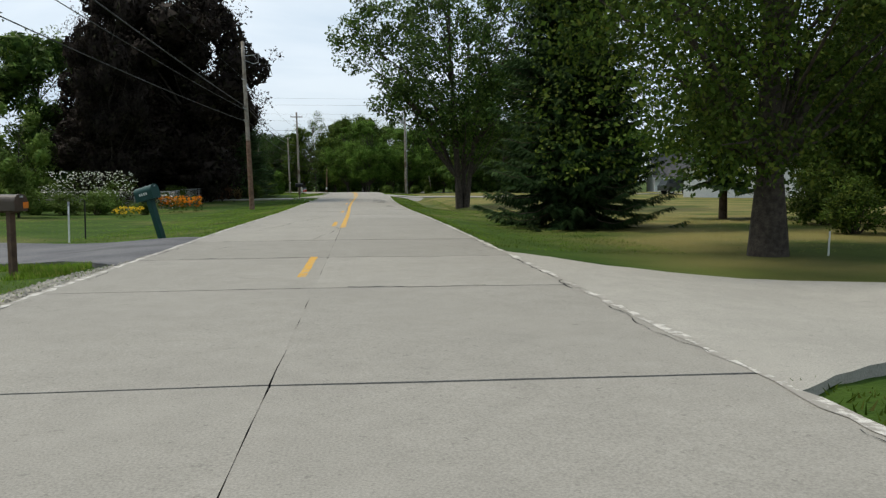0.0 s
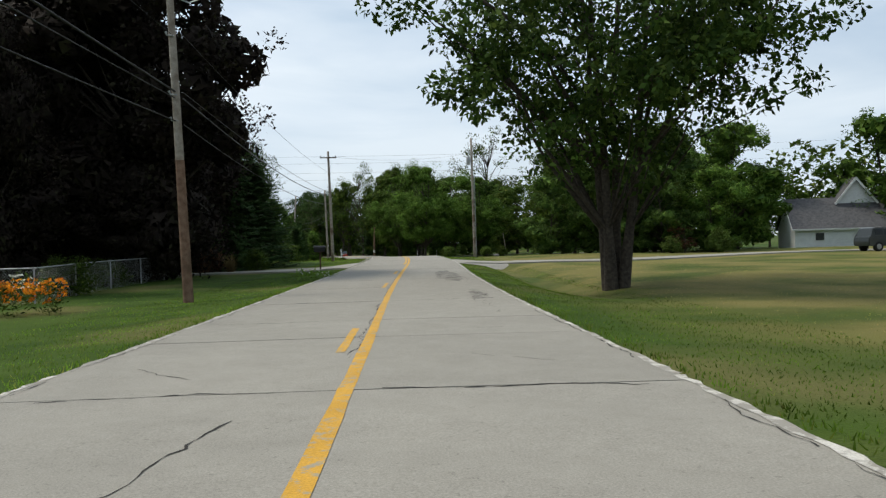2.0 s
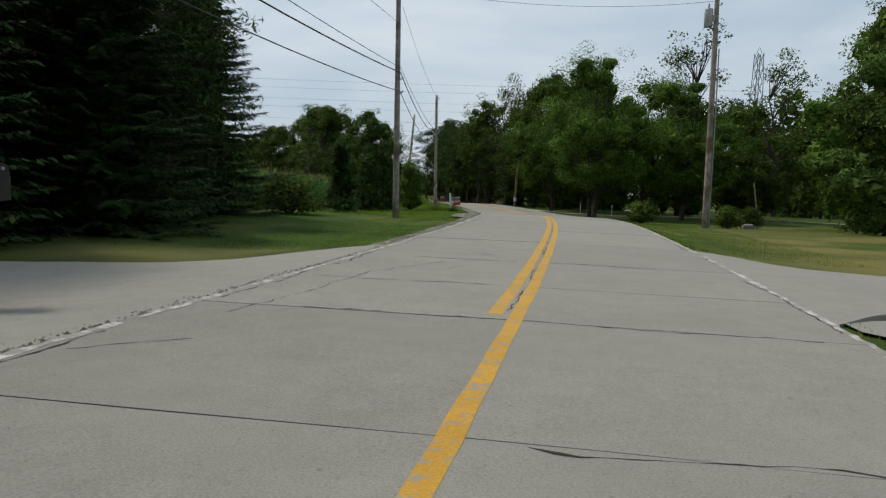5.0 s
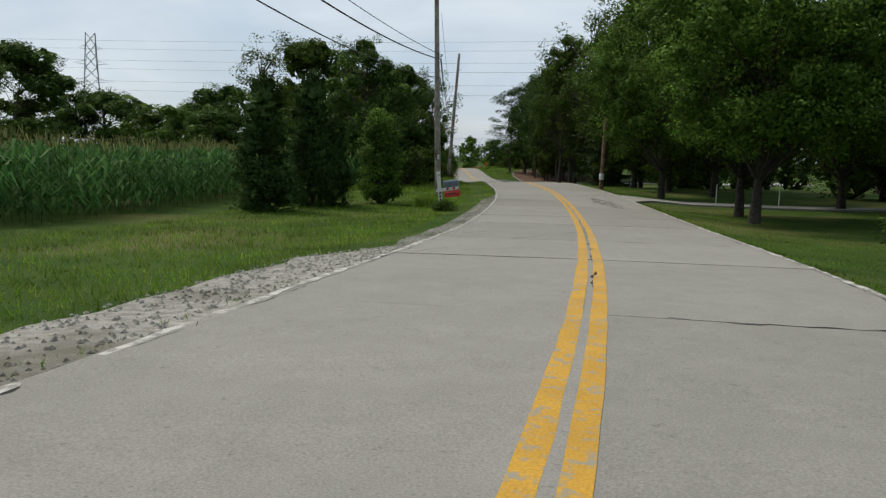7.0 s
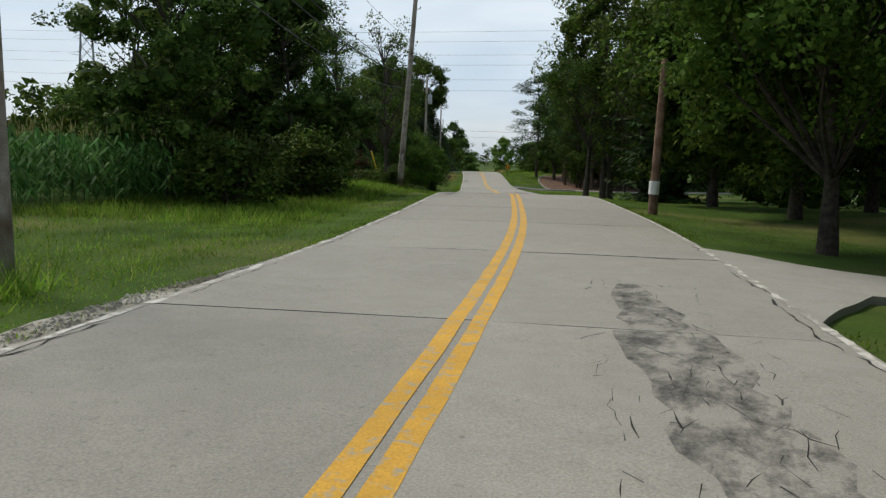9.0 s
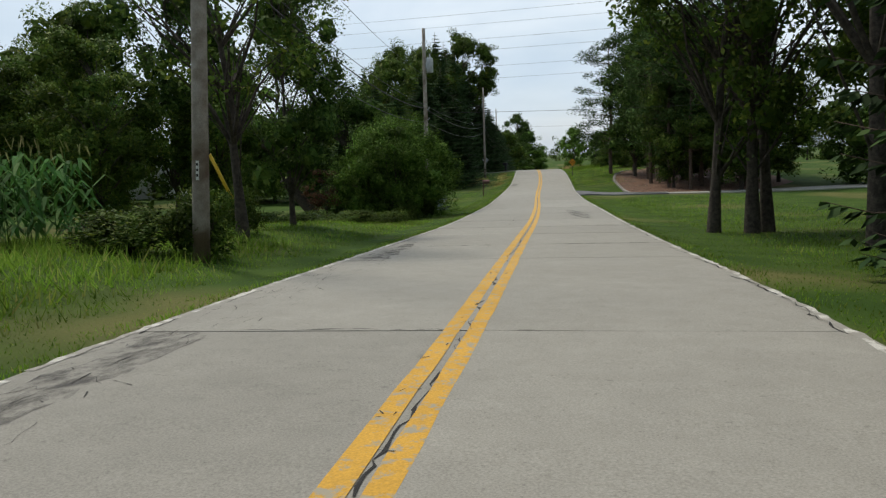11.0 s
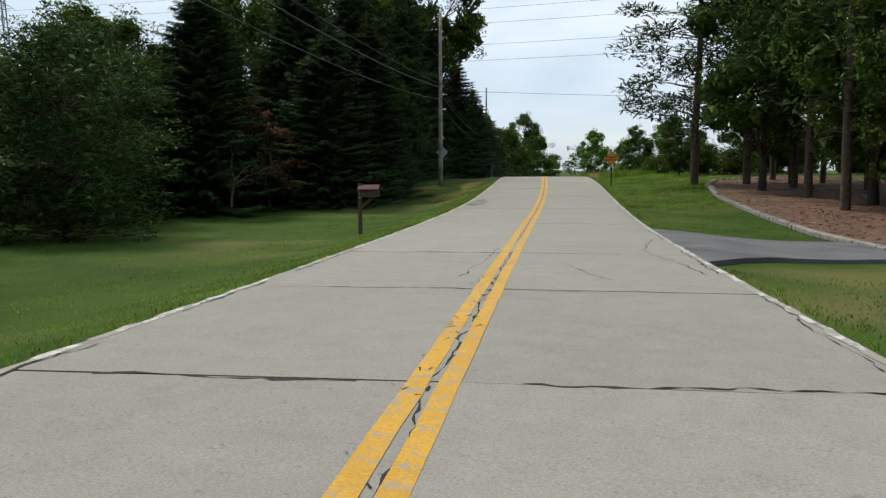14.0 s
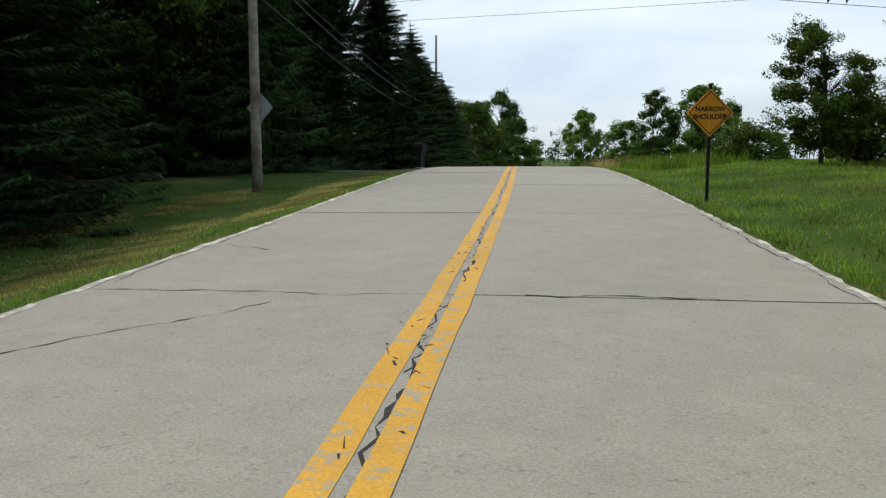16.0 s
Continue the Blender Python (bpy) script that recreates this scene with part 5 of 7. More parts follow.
# left of the road: garden, purple maples, dark woods
plant("young", -16.7, 44.4, 6.2, 4.1, 15)
plant("purple", -12.7, 70.1, 20.2, 14.6, 15)
plant("purple", -17.2, 71.0, 19.6, 12.0, 130)
plant("purple", -15.7, 81.1, 16.5, 12.1, 230)
plant("purple", -16.6, 61.5, 16.2, 6.0, 300)
for i, (k, x, y, h, w) in enumerate([("oak", -31.5, 66.6, 18.5, 14.2), ("elm", -28.0, 53.5, 11.9, 9.7), ("oak", -40.7, 58.0, 18.4, 15.2), ("oak", -18.6, 90.4, 14.3, 12.1), ("elm", -29.2, 84.6, 16.5, 14.3), ("pine_low", -11.0, 94.4, 9.6, 5.6), ("grove", -15.6, 97.0, 11.0, 7.5), ("purple", -15.2, 89.0, 12.5, 6.6), ("spruce_full", -9.9, 88.7, 9.2, 7.0), ("purple", -17.4, 63.0, 9, 8.0), ("purple", -14.9, 75.5, 15.0, 10.8), ("purple", -13.0, 68.0, 5.5, 7),
                                     ("spruce_full", -13.9, 86.5, 10.4, 6.6), ("spruce_full", -11.8, 98.3, 10.2, 6.8), ("spruce_full", -16.5, 95.3, 12.1, 7.1), ("spruce", -10.3, 83.5, 9.3, 5.5), ("oak", -22.0, 102.0, 12.1, 11.0), ("oak", -37.5, 76.3, 17.5, 14.2)]):
    plant(k, x, y, h, w, i * 61 + 9)
plant("bush", -9.2, 101.6, 1.8, 3.1, label="low grey-green bush beside a cornfield")
plant("bush_red", -11.4, 80.9, 1.9, 2.1)
plant("bush", -8.2, 80.3, 1.6, 2.0, 50)
plant("bush", -11.5, 58.2, 1.6, 2.2)
plant("bush_light", -14.6, 52.9, 1.5, 2.2, 60)
plant("bush", -12.0, 63.7, 1.3, 2.4, 60)
plant("bush", -11.9, 70.8, 1.1, 2.4, 10)
plant("bush_light", -11.0, 47.0, 1.2, 1.6, 120)
# evergreens by the cornfield
plant("cedar", -11.75, 126.4, 4.5, 2.6, 10)
plant("cedar", -11.25, 129.2, 4.9, 2.1, 40)
plant("cedar", -10.8, 130.2, 3.4, 1.7, 140)
plant("cedar", -12.6, 131.5, 4.4, 2.2, 80)
plant("spruce", -11.85, 126.5, 5.3, 1.5, 30, label="thin-topped young conifer among evergreens")
plant("cedar", -9.2, 109.6, 3.6, 2.0, 200, label="small dark evergreen close to a power pole")
plant("bush", -5.75, 128.2, .42, 1.1, 33, label="tall weeds round a mailbox post")
plant("vine", -9.75, 132.7, 4.2, 2.1)
for i, (k, x, y, h, w) in enumerate([("ash", -17.7, 151.0, 9.8, 6.6), ("sparse", -22.0, 145.4, 9.4, 5.6), ("elm", -18.6, 160.5, 9.0, 7.4), ("oak", -24.1, 157.5, 10.4, 9.1), ("elm", -37.1, 150.4, 6.4, 8.0), ("oak", -45.4, 142.6, 7.0, 9.0),
                                     ("elm", -58.5, 136.6, 9.8, 12.0), ("oak", -72.4, 126.1, 9.8, 13.1), ("elm", -55.4, 160.5, 11.2, 11.2), ("oak", -32.4, 134.6, 6.5, 6.5)]):
    plant(k, x, y, h, w, i * 41 + 70)
plant("bush", -14.7, 150.1, 2.5, 3.8, 10)
plant("bush", -15.5, 156.4, 2.9, 4.0, 80)
plant("grove", -32.5, 181.2, 8.2, 5.6, 30)
plant("grove", -38.5, 180.0, 9.5, 7.0, 110)
plant("grove", -30.5, 186.2, 7.6, 4.6, 200)
plant("ash", -33.5, 186.6, 14.0, 7.0, 60)
# beyond the cornfield
for i, (k, x, y, h, w) in enumerate([("oak", -41.4, 188.1, 11.8, 8.6), ("elm", -47.9, 181.2, 7.6, 8.3), ("ash", -22.1, 179.6, 9.0, 4.6), ("sparse", -20.0, 174.4, 10.5, 6.0), ("grove", -49.0, 222.0, 7.2, 7.0), ("oak_far", -66.0, 211.0, 11.5, 11.0), ("elm_far", -75.0, 219.0, 12.0, 12.0), ("oak_far", -57.0, 221.0, 12.5, 11.0), ("elm_far", -63.5, 226.0, 12.0, 11.0), ("elm_far", -82.0, 214.0, 12.0, 12.0), ("oak_far", -70.5, 205.0, 11.0, 10.0), 
                                     ("grove", -54.7, 235.8, 10.5, 9.0), ("elm", -60.3, 203.6, 13.6, 12.5), ("spruce", -37.0, 207.0, 5.6, 4.2)]):
    plant(k, x, y, h, w, i * 67 + 31)
plant("bush_big", -26.5, 195.2, 5.4, 6.6, 20)
plant("bush_big", -28.9, 199.4, 5.8, 5.2, 140)
plant("bush_big", -29.8, 202.2, 6.4, 5.0, 250)
plant("bush", -24.9, 193.2, .9, 1.6, 10, label="low leafy weeds at a bush's foot")
plant("elm", -33.5, 202.5, 7.5, 6.5, 20)
plant("bush", -17.5, 170.0, 1.5, 1.5, 20, label="scrubby weeds round a pole's foot")
plant("bush", -20.6, 175.2, 1.4, 1.3, 60, label="scrubby weeds round a guy guard")
plant("bush", -18.6, 169.2, .9, 2.2, 160, label="scrubby weeds in rough grass")
plant("brown", -31.6, 196.3, 3.6, 2.6, 0, label="browning shrub against a big green bush")
for i, (x, y, h, w) in enumerate([(-27.6, 184.4, .55, 3.2), (-25.2, 184.9, .5, 3.0), (-23.4, 186.0, .55, 2.4), (-23.6, 188.6, .5, 2.2), (-24.4, 191.0, .6, 2.0), (-29.9, 183.6, .55, 3.2)]):
    plant("bush", x, y, h, w, i * 50, label="low dark weeds along a shallow ditch")
lt = plant("limb", -36.5, 202.5, 13.0, 9.0, 40)
lt.matrix_basis = Matrix.Translation(lt.matrix_basis.translation) @ Matrix.Rotation(radians(24), 4, Vector((.618, -.786, 0))) @ Matrix.Translation(-lt.matrix_basis.translation) @ lt.matrix_basis


def leaning_tree(x, y, label):
    """An old tree: a thick trunk that leans far over, dead boughs below, leaves on the upper limbs."""
    r, rn = random.Random(77), np.random.default_rng(77)
    top = base_empty("leaning_tree", x, y, label=label, category="tree")
    line = [Vector(p) for p in ((0, 0, -.3), (-1.3, 0, 1.9), (-3.4, .1, 4.4), (-5.2, 0, 6.6), (-6.6, -.2, 8.8), (-7.2, -.2, 11.0), (-7.3, 0, 13.5))]
    bm = tube(line, [.55, .46, .42, .36, .28, .18, .06], 10, cap=False)
    cen = []
    for k in range(34):
        i = r.choice((2, 3, 3, 4, 4, 5, 5, 6))
        a, ln = r.uniform(0, 6.283), r.uniform(1.4, 4.2) * (1 if i < 5 else .7)
        e = line[i] + Vector((math.cos(a) * ln, math.sin(a) * ln, r.uniform(.0, 2.4)))
        m = line[i].lerp(e, .5) + Vector((r.uniform(-.4, .4), r.uniform(-.4, .4), r.uniform(-.1, .7)))
        tube([line[i], line[i].lerp(m, .6), m, e], [.13, .10, .07, .02], 5, bm, cap=False)
        for _ in range(5):
            f = m.lerp(e, r.random()) + Vector((r.gauss(0, .7), r.gauss(0, .7), r.gauss(0, .6)))
            tube([m.lerp(e, .4), f], [.03, .006], 3, bm, cap=False)
            if i > 2:
                cen.append(f)
        if i > 2:
            cen += [e, m.lerp(e, .6)]
    part("trunk", bm, BARK, top, smooth=True)
    cen = np.array([tuple(c) for c in cen])
    quads_object("crown", leaf_cloud(rn, cen, rn.uniform(.45, .8, len(cen)), 75, .17, .8, .3, .55, np.array([-6.5, 0, 9.5])), LEAF_GREEN, top)


leaning_tree(-31.0, 203.6, "old leaning tree with dead boughs behind a bush")
# blue spruces and the long dark stand
plant("spruce_blue", -30.8, 206.1, 6.3, 4.4, 0)
plant("spruce_blue", -33.0, 211.2, 5.3, 4.1, 70)
plant("spruce_blue", -35.7, 213.1, 5.7, 4.1, 140)
for i, (k, y, d, h, w) in enumerate([("pine_low", 217.0, -12.6, 4.7, 4.8), ("pine_low", 221.0, -15.8, 5.4, 5.4), ("pine_low", 226.6, -14.2, 6.0, 6.0), ("spruce_full", 222.8, -19.9, 6.6, 6.4), ("spruce_full", 223.4, -17.2, 6.2, 6.0), ("pine_low", 232.9, -18.0, 7.4, 7.2), ("spruce_full", 239.1, -15.8, 11.0, 8.0), ("spruce_full", 243.0, -10.9, 9.5, 7.2), ("spruce_full", 248.5, -10.2, 10.5, 7.4), ("grove", 240.5, -20.0, 9.2, 8.2), ("grove", 252, -19, 16, 10),
                                     ("spruce_full", 246.4, -13.5, 13.8, 8.6), ("spruce_full", 253.0, -12.2, 14.1, 8.6), ("spruce_full", 235.6, -22.1, 6.4, 6.0), ("spruce_full", 246.4, -19.4, 12.4, 7.6), ("grove", 226.5, -25.2, 7.4, 8.5), 
                                     ("grove", 261.2, -15.3, 16.5, 10.6), ("spruce_full", 256.5, -22.5, 15.0, 7.8), ("crowned", 284.5, -11.2, 24.0, 11.0), ("spruce_full", 264.8, -14.1, 19.7, 9.3), ("spruce_full", 271.8, -13.3, 17.7, 8.3), ("spruce_full", 277.5, -14.0, 19.5, 8.6), ("grove", 268.0, -19, 19, 13), ("oak", 285.0, -17, 21, 13), ("spruce_full", 268.5, -11.8, 18, 7.6), ("spruce_full", 281.0, -11.5, 17, 8.2), ("spruce_full", 282.6, -14.8, 21.2, 9.4), ("spruce_full", 288.3, -9.6, 14.2, 8.8),
                                     ("spruce_full", 295.4, -8.3, 11.8, 8.3), ("spruce_full", 302.6, -7.9, 10.6, 8.3), ("spruce_full", 311.0, -7.4, 10.6, 8.3), ("spruce_full", 320.7, -7.6, 10.0, 8.3), ("oak", 335.2, -6.4, 10.6, 9.4), ("elm", 349.7, -6.5, 10.6, 10.6)]):
    x_, y_ = beside(y, d)
    plant(k, x_, y_, h, w, i * 53)
plant("brown", -45.4, 236.6, 5.4, 4.4, 10)
plant("dead", -45.6, 234.2, 4.4, 2.4, 30)

# ---- far woods: nobody could count these ----
def far_woods(name, runs, seed, label, mat=LEAF_MID, step=3.6):
    """A belt of distant trees: uneven crowns of leaf clumps on stems. runs: (x0, y0, x1, y1, height, depth)."""
    r, rn = random.Random(seed), np.random.default_rng(seed)
    clouds, stems = [], []
    for x0, y0, x1, y1, hh, depth in runs:
        n = int(math.hypot(x1 - x0, y1 - y0) / step)
        nx, ny = -(y1 - y0), x1 - x0
        ln = math.hypot(nx, ny)
        for i in range(n):
            q = (i + r.random()) / n
            o = r.uniform(-depth, depth) / 2
            x, y = x0 + (x1 - x0) * q + nx / ln * o, y0 + (y1 - y0) * q + ny / ln * o
            h = hh * r.uniform(.65, 1.12)
            z = ground_at(x, y) if abs(float(across(x, y))) < 60 else -1.2
            w = h * r.uniform(.55, .8)
            m = 22
            c = np.stack([rn.normal(0, .22, m) * w, rn.normal(0, .22, m) * w, h * (.03 + .92 * rn.uniform(0, 1, m) ** .9)], -1)
            k = 1 - (c[:, 2:] / h) * .5
            c[:, :2] *= k * 1.3
            clouds.append(leaf_cloud(rn, c + np.array([x, y, z]), rn.uniform(.10, .18, m) * w, 18 if hh > 5 else 30, min(.95, .1 + .075 * hh), .8, 0, 1.3))
            stems.append(((x, y, z - .2), (x, y, z + h * .6)))
    bm = bmesh.new()
    for a, b in stems:
        tube([a, b], [.2, .08], 5, bm, cap=False)
    top = new(name)
    tagged(top, label, "woods", kind="stuff")
    part("trunk_cluster", bm, BARK, top)
    quads_object("foliage", np.concatenate(clouds), mat, top, 3)


far_woods("far_woods", [(-57.5, -16.9, -56.9, 105.0, 15, 10), (-56.9, 105.0, -121.1, 156.9, 10.9, 10), (-93.2, 151.9, -67.8, 176.1, 11.2, 8), (-72.9, 188.4, -71.7, 279.5, 10.0, 16), (-84.7, 269.1, -110.2, 360.9, 15.3, 14)], 1, "distant green woodland behind gardens and fields")
far_woods("far_woods", [(41.1, -24.9, 54.4, 49.9, 16.1, 10), (93.5, 64.5, 75.9, 117.6, 16.4, 12), (76.2, 123.9, 24.3, 180.5, 15.7, 10), (34.7, 165.9, 50.9, 271.9, 15.9, 12), (34.5, 273.7, 74.3, 376.2, 10.6, 10)], 2, "distant broadleaved woods beyond lawns")
far_woods("far_woods", [(78.7, 458.8, -77.8, 547.3, 16.5, 20), (-77.8, 547.3, -258.9, 519.8, 16.5, 20), (-123.3, 457.3, -188.4, 405.2, 15.3, 16)], 3, "low treeline on the horizon past the crest")
far_woods("hedgerow", [(-31.0, 292.0, 8.0, 276.0, 2.6, 5), (8.0, 276.0, 60.0, 262.0, 3.0, 6)], 6, "low green hedgerow beyond a field", LEAF_GREEN, 1.3)
far_woods("far_woods", [(-37.4, -61.7, 38.1, -62.4, 15, 10)], 4, "woods behind the start of the road")


# ---- corn ----
def cornfield(name, spots, seed, label):
    """Corn plants: stalk, arching leaves, pale tassel."""
    rn = np.random.default_rng(seed)
    n = len(spots)
    quads, tassels, stalks = [], [], []
    for x, y in spots:
        z = ground_at(x, y)
        h = rn.uniform(1.9, 2.35)
        stalks.append([(x - .012, y, z), (x + .012, y, z), (x + .008, y, z + h), (x - .008, y, z + h)])
        for k in range(9):
            a = rn.uniform(0, 6.28)
            zz = z + h * (.12 + .8 * k / 9)
            ln = rn.uniform(.45, .75)
            dx, dy = math.cos(a), math.sin(a)
            w = .052
            p0, p1, p2 = np.array([x, y, zz]), np.array([x + dx * ln * .5, y + dy * ln * .5, zz + .28]), np.array([x + dx * ln, y + dy * ln, zz + rn.uniform(-.15, .12)])
            s = np.array([-dy, dx, 0]) * w
            quads.append([p0 - s * .5, p0 + s * .5, p1 + s, p1 - s])
            quads.append([p1 - s, p1 + s, p2 + s * .1, p2 - s * .1])
        for k in range(2):
            a = rn.uniform(0, 6.28)
            p = np.array([x, y, z + h])
            e = p + np.array([math.cos(a) * .08, math.sin(a) * .08, .25])
            tassels.append([p, p + [.02, .01, 0], e, e - [.015, .01, 0]])
    top = new(name)
    tagged(top, label, "corn", kind="stuff")
    quads_object("corn_stalks", np.array(stalks + quads), CORN_LEAF, top)
    quads_object("corn_tassels", np.array(tassels), TASSEL, top)


rr = random.Random(8)
spots = []
for row in range(26):
    for k in range(172):
        y = 108.2 + k * 0.39 + rr.uniform(-.08, .08)
        d = -(15.5 if y < 143 else 10.0 + max(0, 155 - y) * .45) - row * 0.76 + rr.uniform(-.06, .06)
        x_, y_ = beside(y, d)
        if row < 9 or (row % 2 == 0 and rr.random() < .6):
            spots.append((x_, y_))
cornfield("cornfield", spots, 3, "tall green corn with pale tassels")

# ---- grass ----
def blades(name, n, span, dist, height, seed, label, mat=GRASS_BLADE, width=.012, patch=None, gaps=True):
    """Grass blades between two distances from the centreline; both sides if dist is negative-free."""
    r = np.random.default_rng(seed)
    y = r.uniform(*span, n)
    d = r.uniform(*dist, n) if patch is None else patch(r, y)
    X, Y = beside(y, d)
    keep = np.ones(n, bool)
    for y0, y1, s in DRIVE_GAPS if gaps else ():
        keep &= ~((y > y0) & (y < y1) & (np.sign(d) == s))
    X, Y, d = X[keep], Y[keep], d[keep]
    n = len(X)
    Z = land(X, Y)
    h = height * r.uniform(.5, 1.25, n) * (1 + .9 * np.exp(-((np.abs(d) - HALF) / .35) ** 2))
    a = r.uniform(0, 6.283, n)
    w = width * r.uniform(.7, 1.4, n)
    lean = r.normal(0, .45, (n, 2)) * h[:, None]
    base = np.stack([X, Y, Z - .01], -1)
    side = np.stack([np.cos(a) * w, np.sin(a) * w, np.zeros(n)], -1)
    tip = base + np.stack([lean[:, 0], lean[:, 1], h], -1)
    ob = quads_object(name, np.stack([base - side, base + side, tip, unit(np.array([0, 0, 1.0]) + r.normal(0, .3, (n, 3)))], 1), mat, None, 3)
    return tagged(ob, label, "grass", kind="stuff")


DRIVE_GAPS = [(13.3, 20.4, -1), (4.9, 16.2, 1), (74.6, 85.0, -1), (78.4, 88.3, 1), (136.1, 144.1, 1), (217.4, 226.3, 1), (271.4, 279.2, -1)]
blades("roadside_grass", 170000, (2, 262), (-7.5, -3.36), .045, 1, "green grass along the pavement edge", width=.010)
blades("roadside_grass", 160000, (2, 262), (3.36, 7.5), .042, 2, "green grass along the pavement edge", width=.010)
blades("lawn_grass", 60000, (4, 270), (-16, -7.5), .035, 3, "green mown lawn grass", width=.014)
blades("lawn_grass", 45000, (112, 262), (7.5, 17), .03, 4, "mown lawn grass with dry patches", width=.014)
blades("lawn_grass", 30000, (4, 112), (6.5, 17), .03, 14, "olive half-dry mown lawn grass", DRY_LAWN, width=.012)
blades("rough_grass", 42000, (107, 192), (-13, -4.6), .13, 5, "rough unmown grass and weeds", width=.011)
blades("rough_grass", 14000, (146, 176), (-12.5, -5.4), .30, 25, "tall rough weeds and grass by a pole", width=.016)
blades("rough_grass", 12000, (170, 215), (5.5, 14), .13, 6, "rough grass under trees", width=.011)
blades("tall_dry_grass", 1900, (276, 293), (4.3, 6.8), .62, 7, "tall straw-coloured grass on a bank", DRY_GRASS, .012)
blades("lawn_grass", 5000, (246, 264), (-7.2, -4.4), .03, 21, "straw-coloured dry patch of mown grass", DRY_LAWN, .014)
for i, (y, d) in enumerate(((244.5, -4.9), (248.0, -5.8), (252.5, -4.6), (257.5, -5.2), (263.0, -5.0), (249.0, -8.2), (255.0, -7.6))):
    blades("lawn_grass", 9000, (y - 3.2, y + 3.2), (-9, -3.7), .05, 60 + i, "straw-coloured dry patch of mown grass", DRY_LAWN, .013, patch=lambda r, q, d=d, y=y: d + r.normal(0, .42, len(q)) * np.cos((q - y) / 3.3 * 1.5))
blades("rough_grass", 60000, (236, 292), (3.42, 13), .10, 71, "rough dark grass on a road bank", width=.011)
blades("rough_grass", 2600, (264, 271), (4.6, 8.4), .5, 72, "tall weeds round a sign post", width=.016)
blades("rough_grass", 7000, (12.6, 17.6), (-9, -3.4), .12, 73, "ragged grass along a driveway edge", width=.010, patch=lambda r, q: -(3.9 + np.maximum(q - 14.0, 0) * 1.75) - r.uniform(0, .9, len(q)), gaps=False)
blades("tall_dry_grass", 1200, (132, 137), (-6.6, -5.2), .4, 9, "tall weeds round a mailbox post", GRASS_BLADE, .016)


def flowers(name, x, y, w, dep, h, petal, n, label, seed, leaf=LEAF_MID, size=.05):
    """A flower clump: leafy stems below, many small blooms on top."""
    r = np.random.default_rng(seed)
    top = base_empty(name, x, y, label=label, category="flowers")
    m = max(10, n // 6)
    c = np.stack([r.uniform(-.5, .5, m) * w, r.uniform(-.5, .5, m) * dep, r.uniform(.1, .85, m) * h], -1)
    quads_object("leaves", leaf_cloud(r, c, np.full(m, .2 + .08 * h), 26, .14, 1.0, -.5, .3), leaf, top)
    p = np.stack([r.uniform(-.52, .52, n) * w, r.uniform(-.52, .52, n) * dep, h * (1 - .6 * r.uniform(0, 1, n) ** 1.3)], -1)
    bl = quads_object("bloom_cluster", leaf_cloud(r, p, np.full(n, size * .6), 7, size * 1.5, .6, 0, .8), petal, top)
    tagged(bl, kind="stuff")


flowers("orange_daylilies", -9.5, 49.9, 2.3, 1.5, .95, PETAL_ORANGE, 190, "clump of orange daylilies in bloom", 1)
flowers("yellow_flowers", -10.5, 41.7, 1.3, 1.0, .55, PETAL_YELLOW, 60, "small clump of yellow flowers", 2, LEAF_BRIGHT)
flowers("white_flower_bed", -15.4, 50.2, 6.0, 2.6, 2.5, PETAL_WHITE, 520, "tall bed of white-flowering weeds", 3, LEAF_BRIGHT, .035)
for x, y, h, w in ((-17.4, 48.5, 1.5, 2.4), (-15.7, 48.3, 1.3, 2.2), (-14.0, 48.6, 1.4, 2.2)):
    plant("bush_light", x, y, h, w, int(x * 37) % 360)
flowers("white_flowers", -11.0, 53.8, .8, .6, 1.0, PETAL_WHITE, 20, "few white blooms by a fence", 4)
flowers("yarrow", -2.8, 64.1, 1.6, 2.4, .3, PETAL_WHITE, 16, "white yarrow in the verge grass", 5, GRASS_BLADE, .03)
# straw-coloured ornamental grass
og = base_empty("ornamental_grass", -9.8, 79.7, label="tan ornamental grass clump by a driveway", category="grass")
r_ = np.random.default_rng(3)
a_ = r_.uniform(0, 6.28, 900)
l_ = r_.uniform(.15, .6, 900)
b0 = np.stack([np.cos(a_) * .12, np.sin(a_) * .12, np.zeros(900)], -1)
t0 = np.stack([np.cos(a_) * l_, np.sin(a_) * l_, r_.uniform(.7, 1.5, 900) - l_ * .6], -1)
s0 = np.stack([-np.sin(a_), np.cos(a_), np.zeros(900)], -1) * .012
quads_object("stems", np.stack([b0 - s0, b0 + s0, t0], 1), DRY_GRASS, og, 3)


# ---- poles and wires ----
def pole(x, y, h, lean=(0, 0), r=.15, label="weathered wooden utility pole", z=None):
    top = base_empty("utility_pole", x, y, z, label=label, category="pole")
    n = 9
    pts = [(lean[0] * i / n, lean[1] * i / n, -.3 + (h + .3) * i / n) for i in range(n + 1)]
    part("post", tube(pts, [r * (1 - .35 * i / n) for i in range(n + 1)], 12), POLE_WOOD, top, smooth=True)
    return top




def crossarm(top, z, ln, lean=(0, 0), turn=0):
    arm = part("crossarm", box(ln, .09, .11, lean[0], lean[1] - .13, z, .01, Matrix.Rotation(radians(turn), 4, "Z")), POLE_WOOD, top)
    for k in (-.46, 0, .46):
        part("insulator", tube([(lean[0] + k * ln, lean[1] - .13, z + .05), (lean[0] + k * ln, lean[1] - .13, z + .1), (lean[0] + k * ln, lean[1] - .13, z + .2)], [.03, .05, .025], 8), GREY_METAL, arm)
    return arm


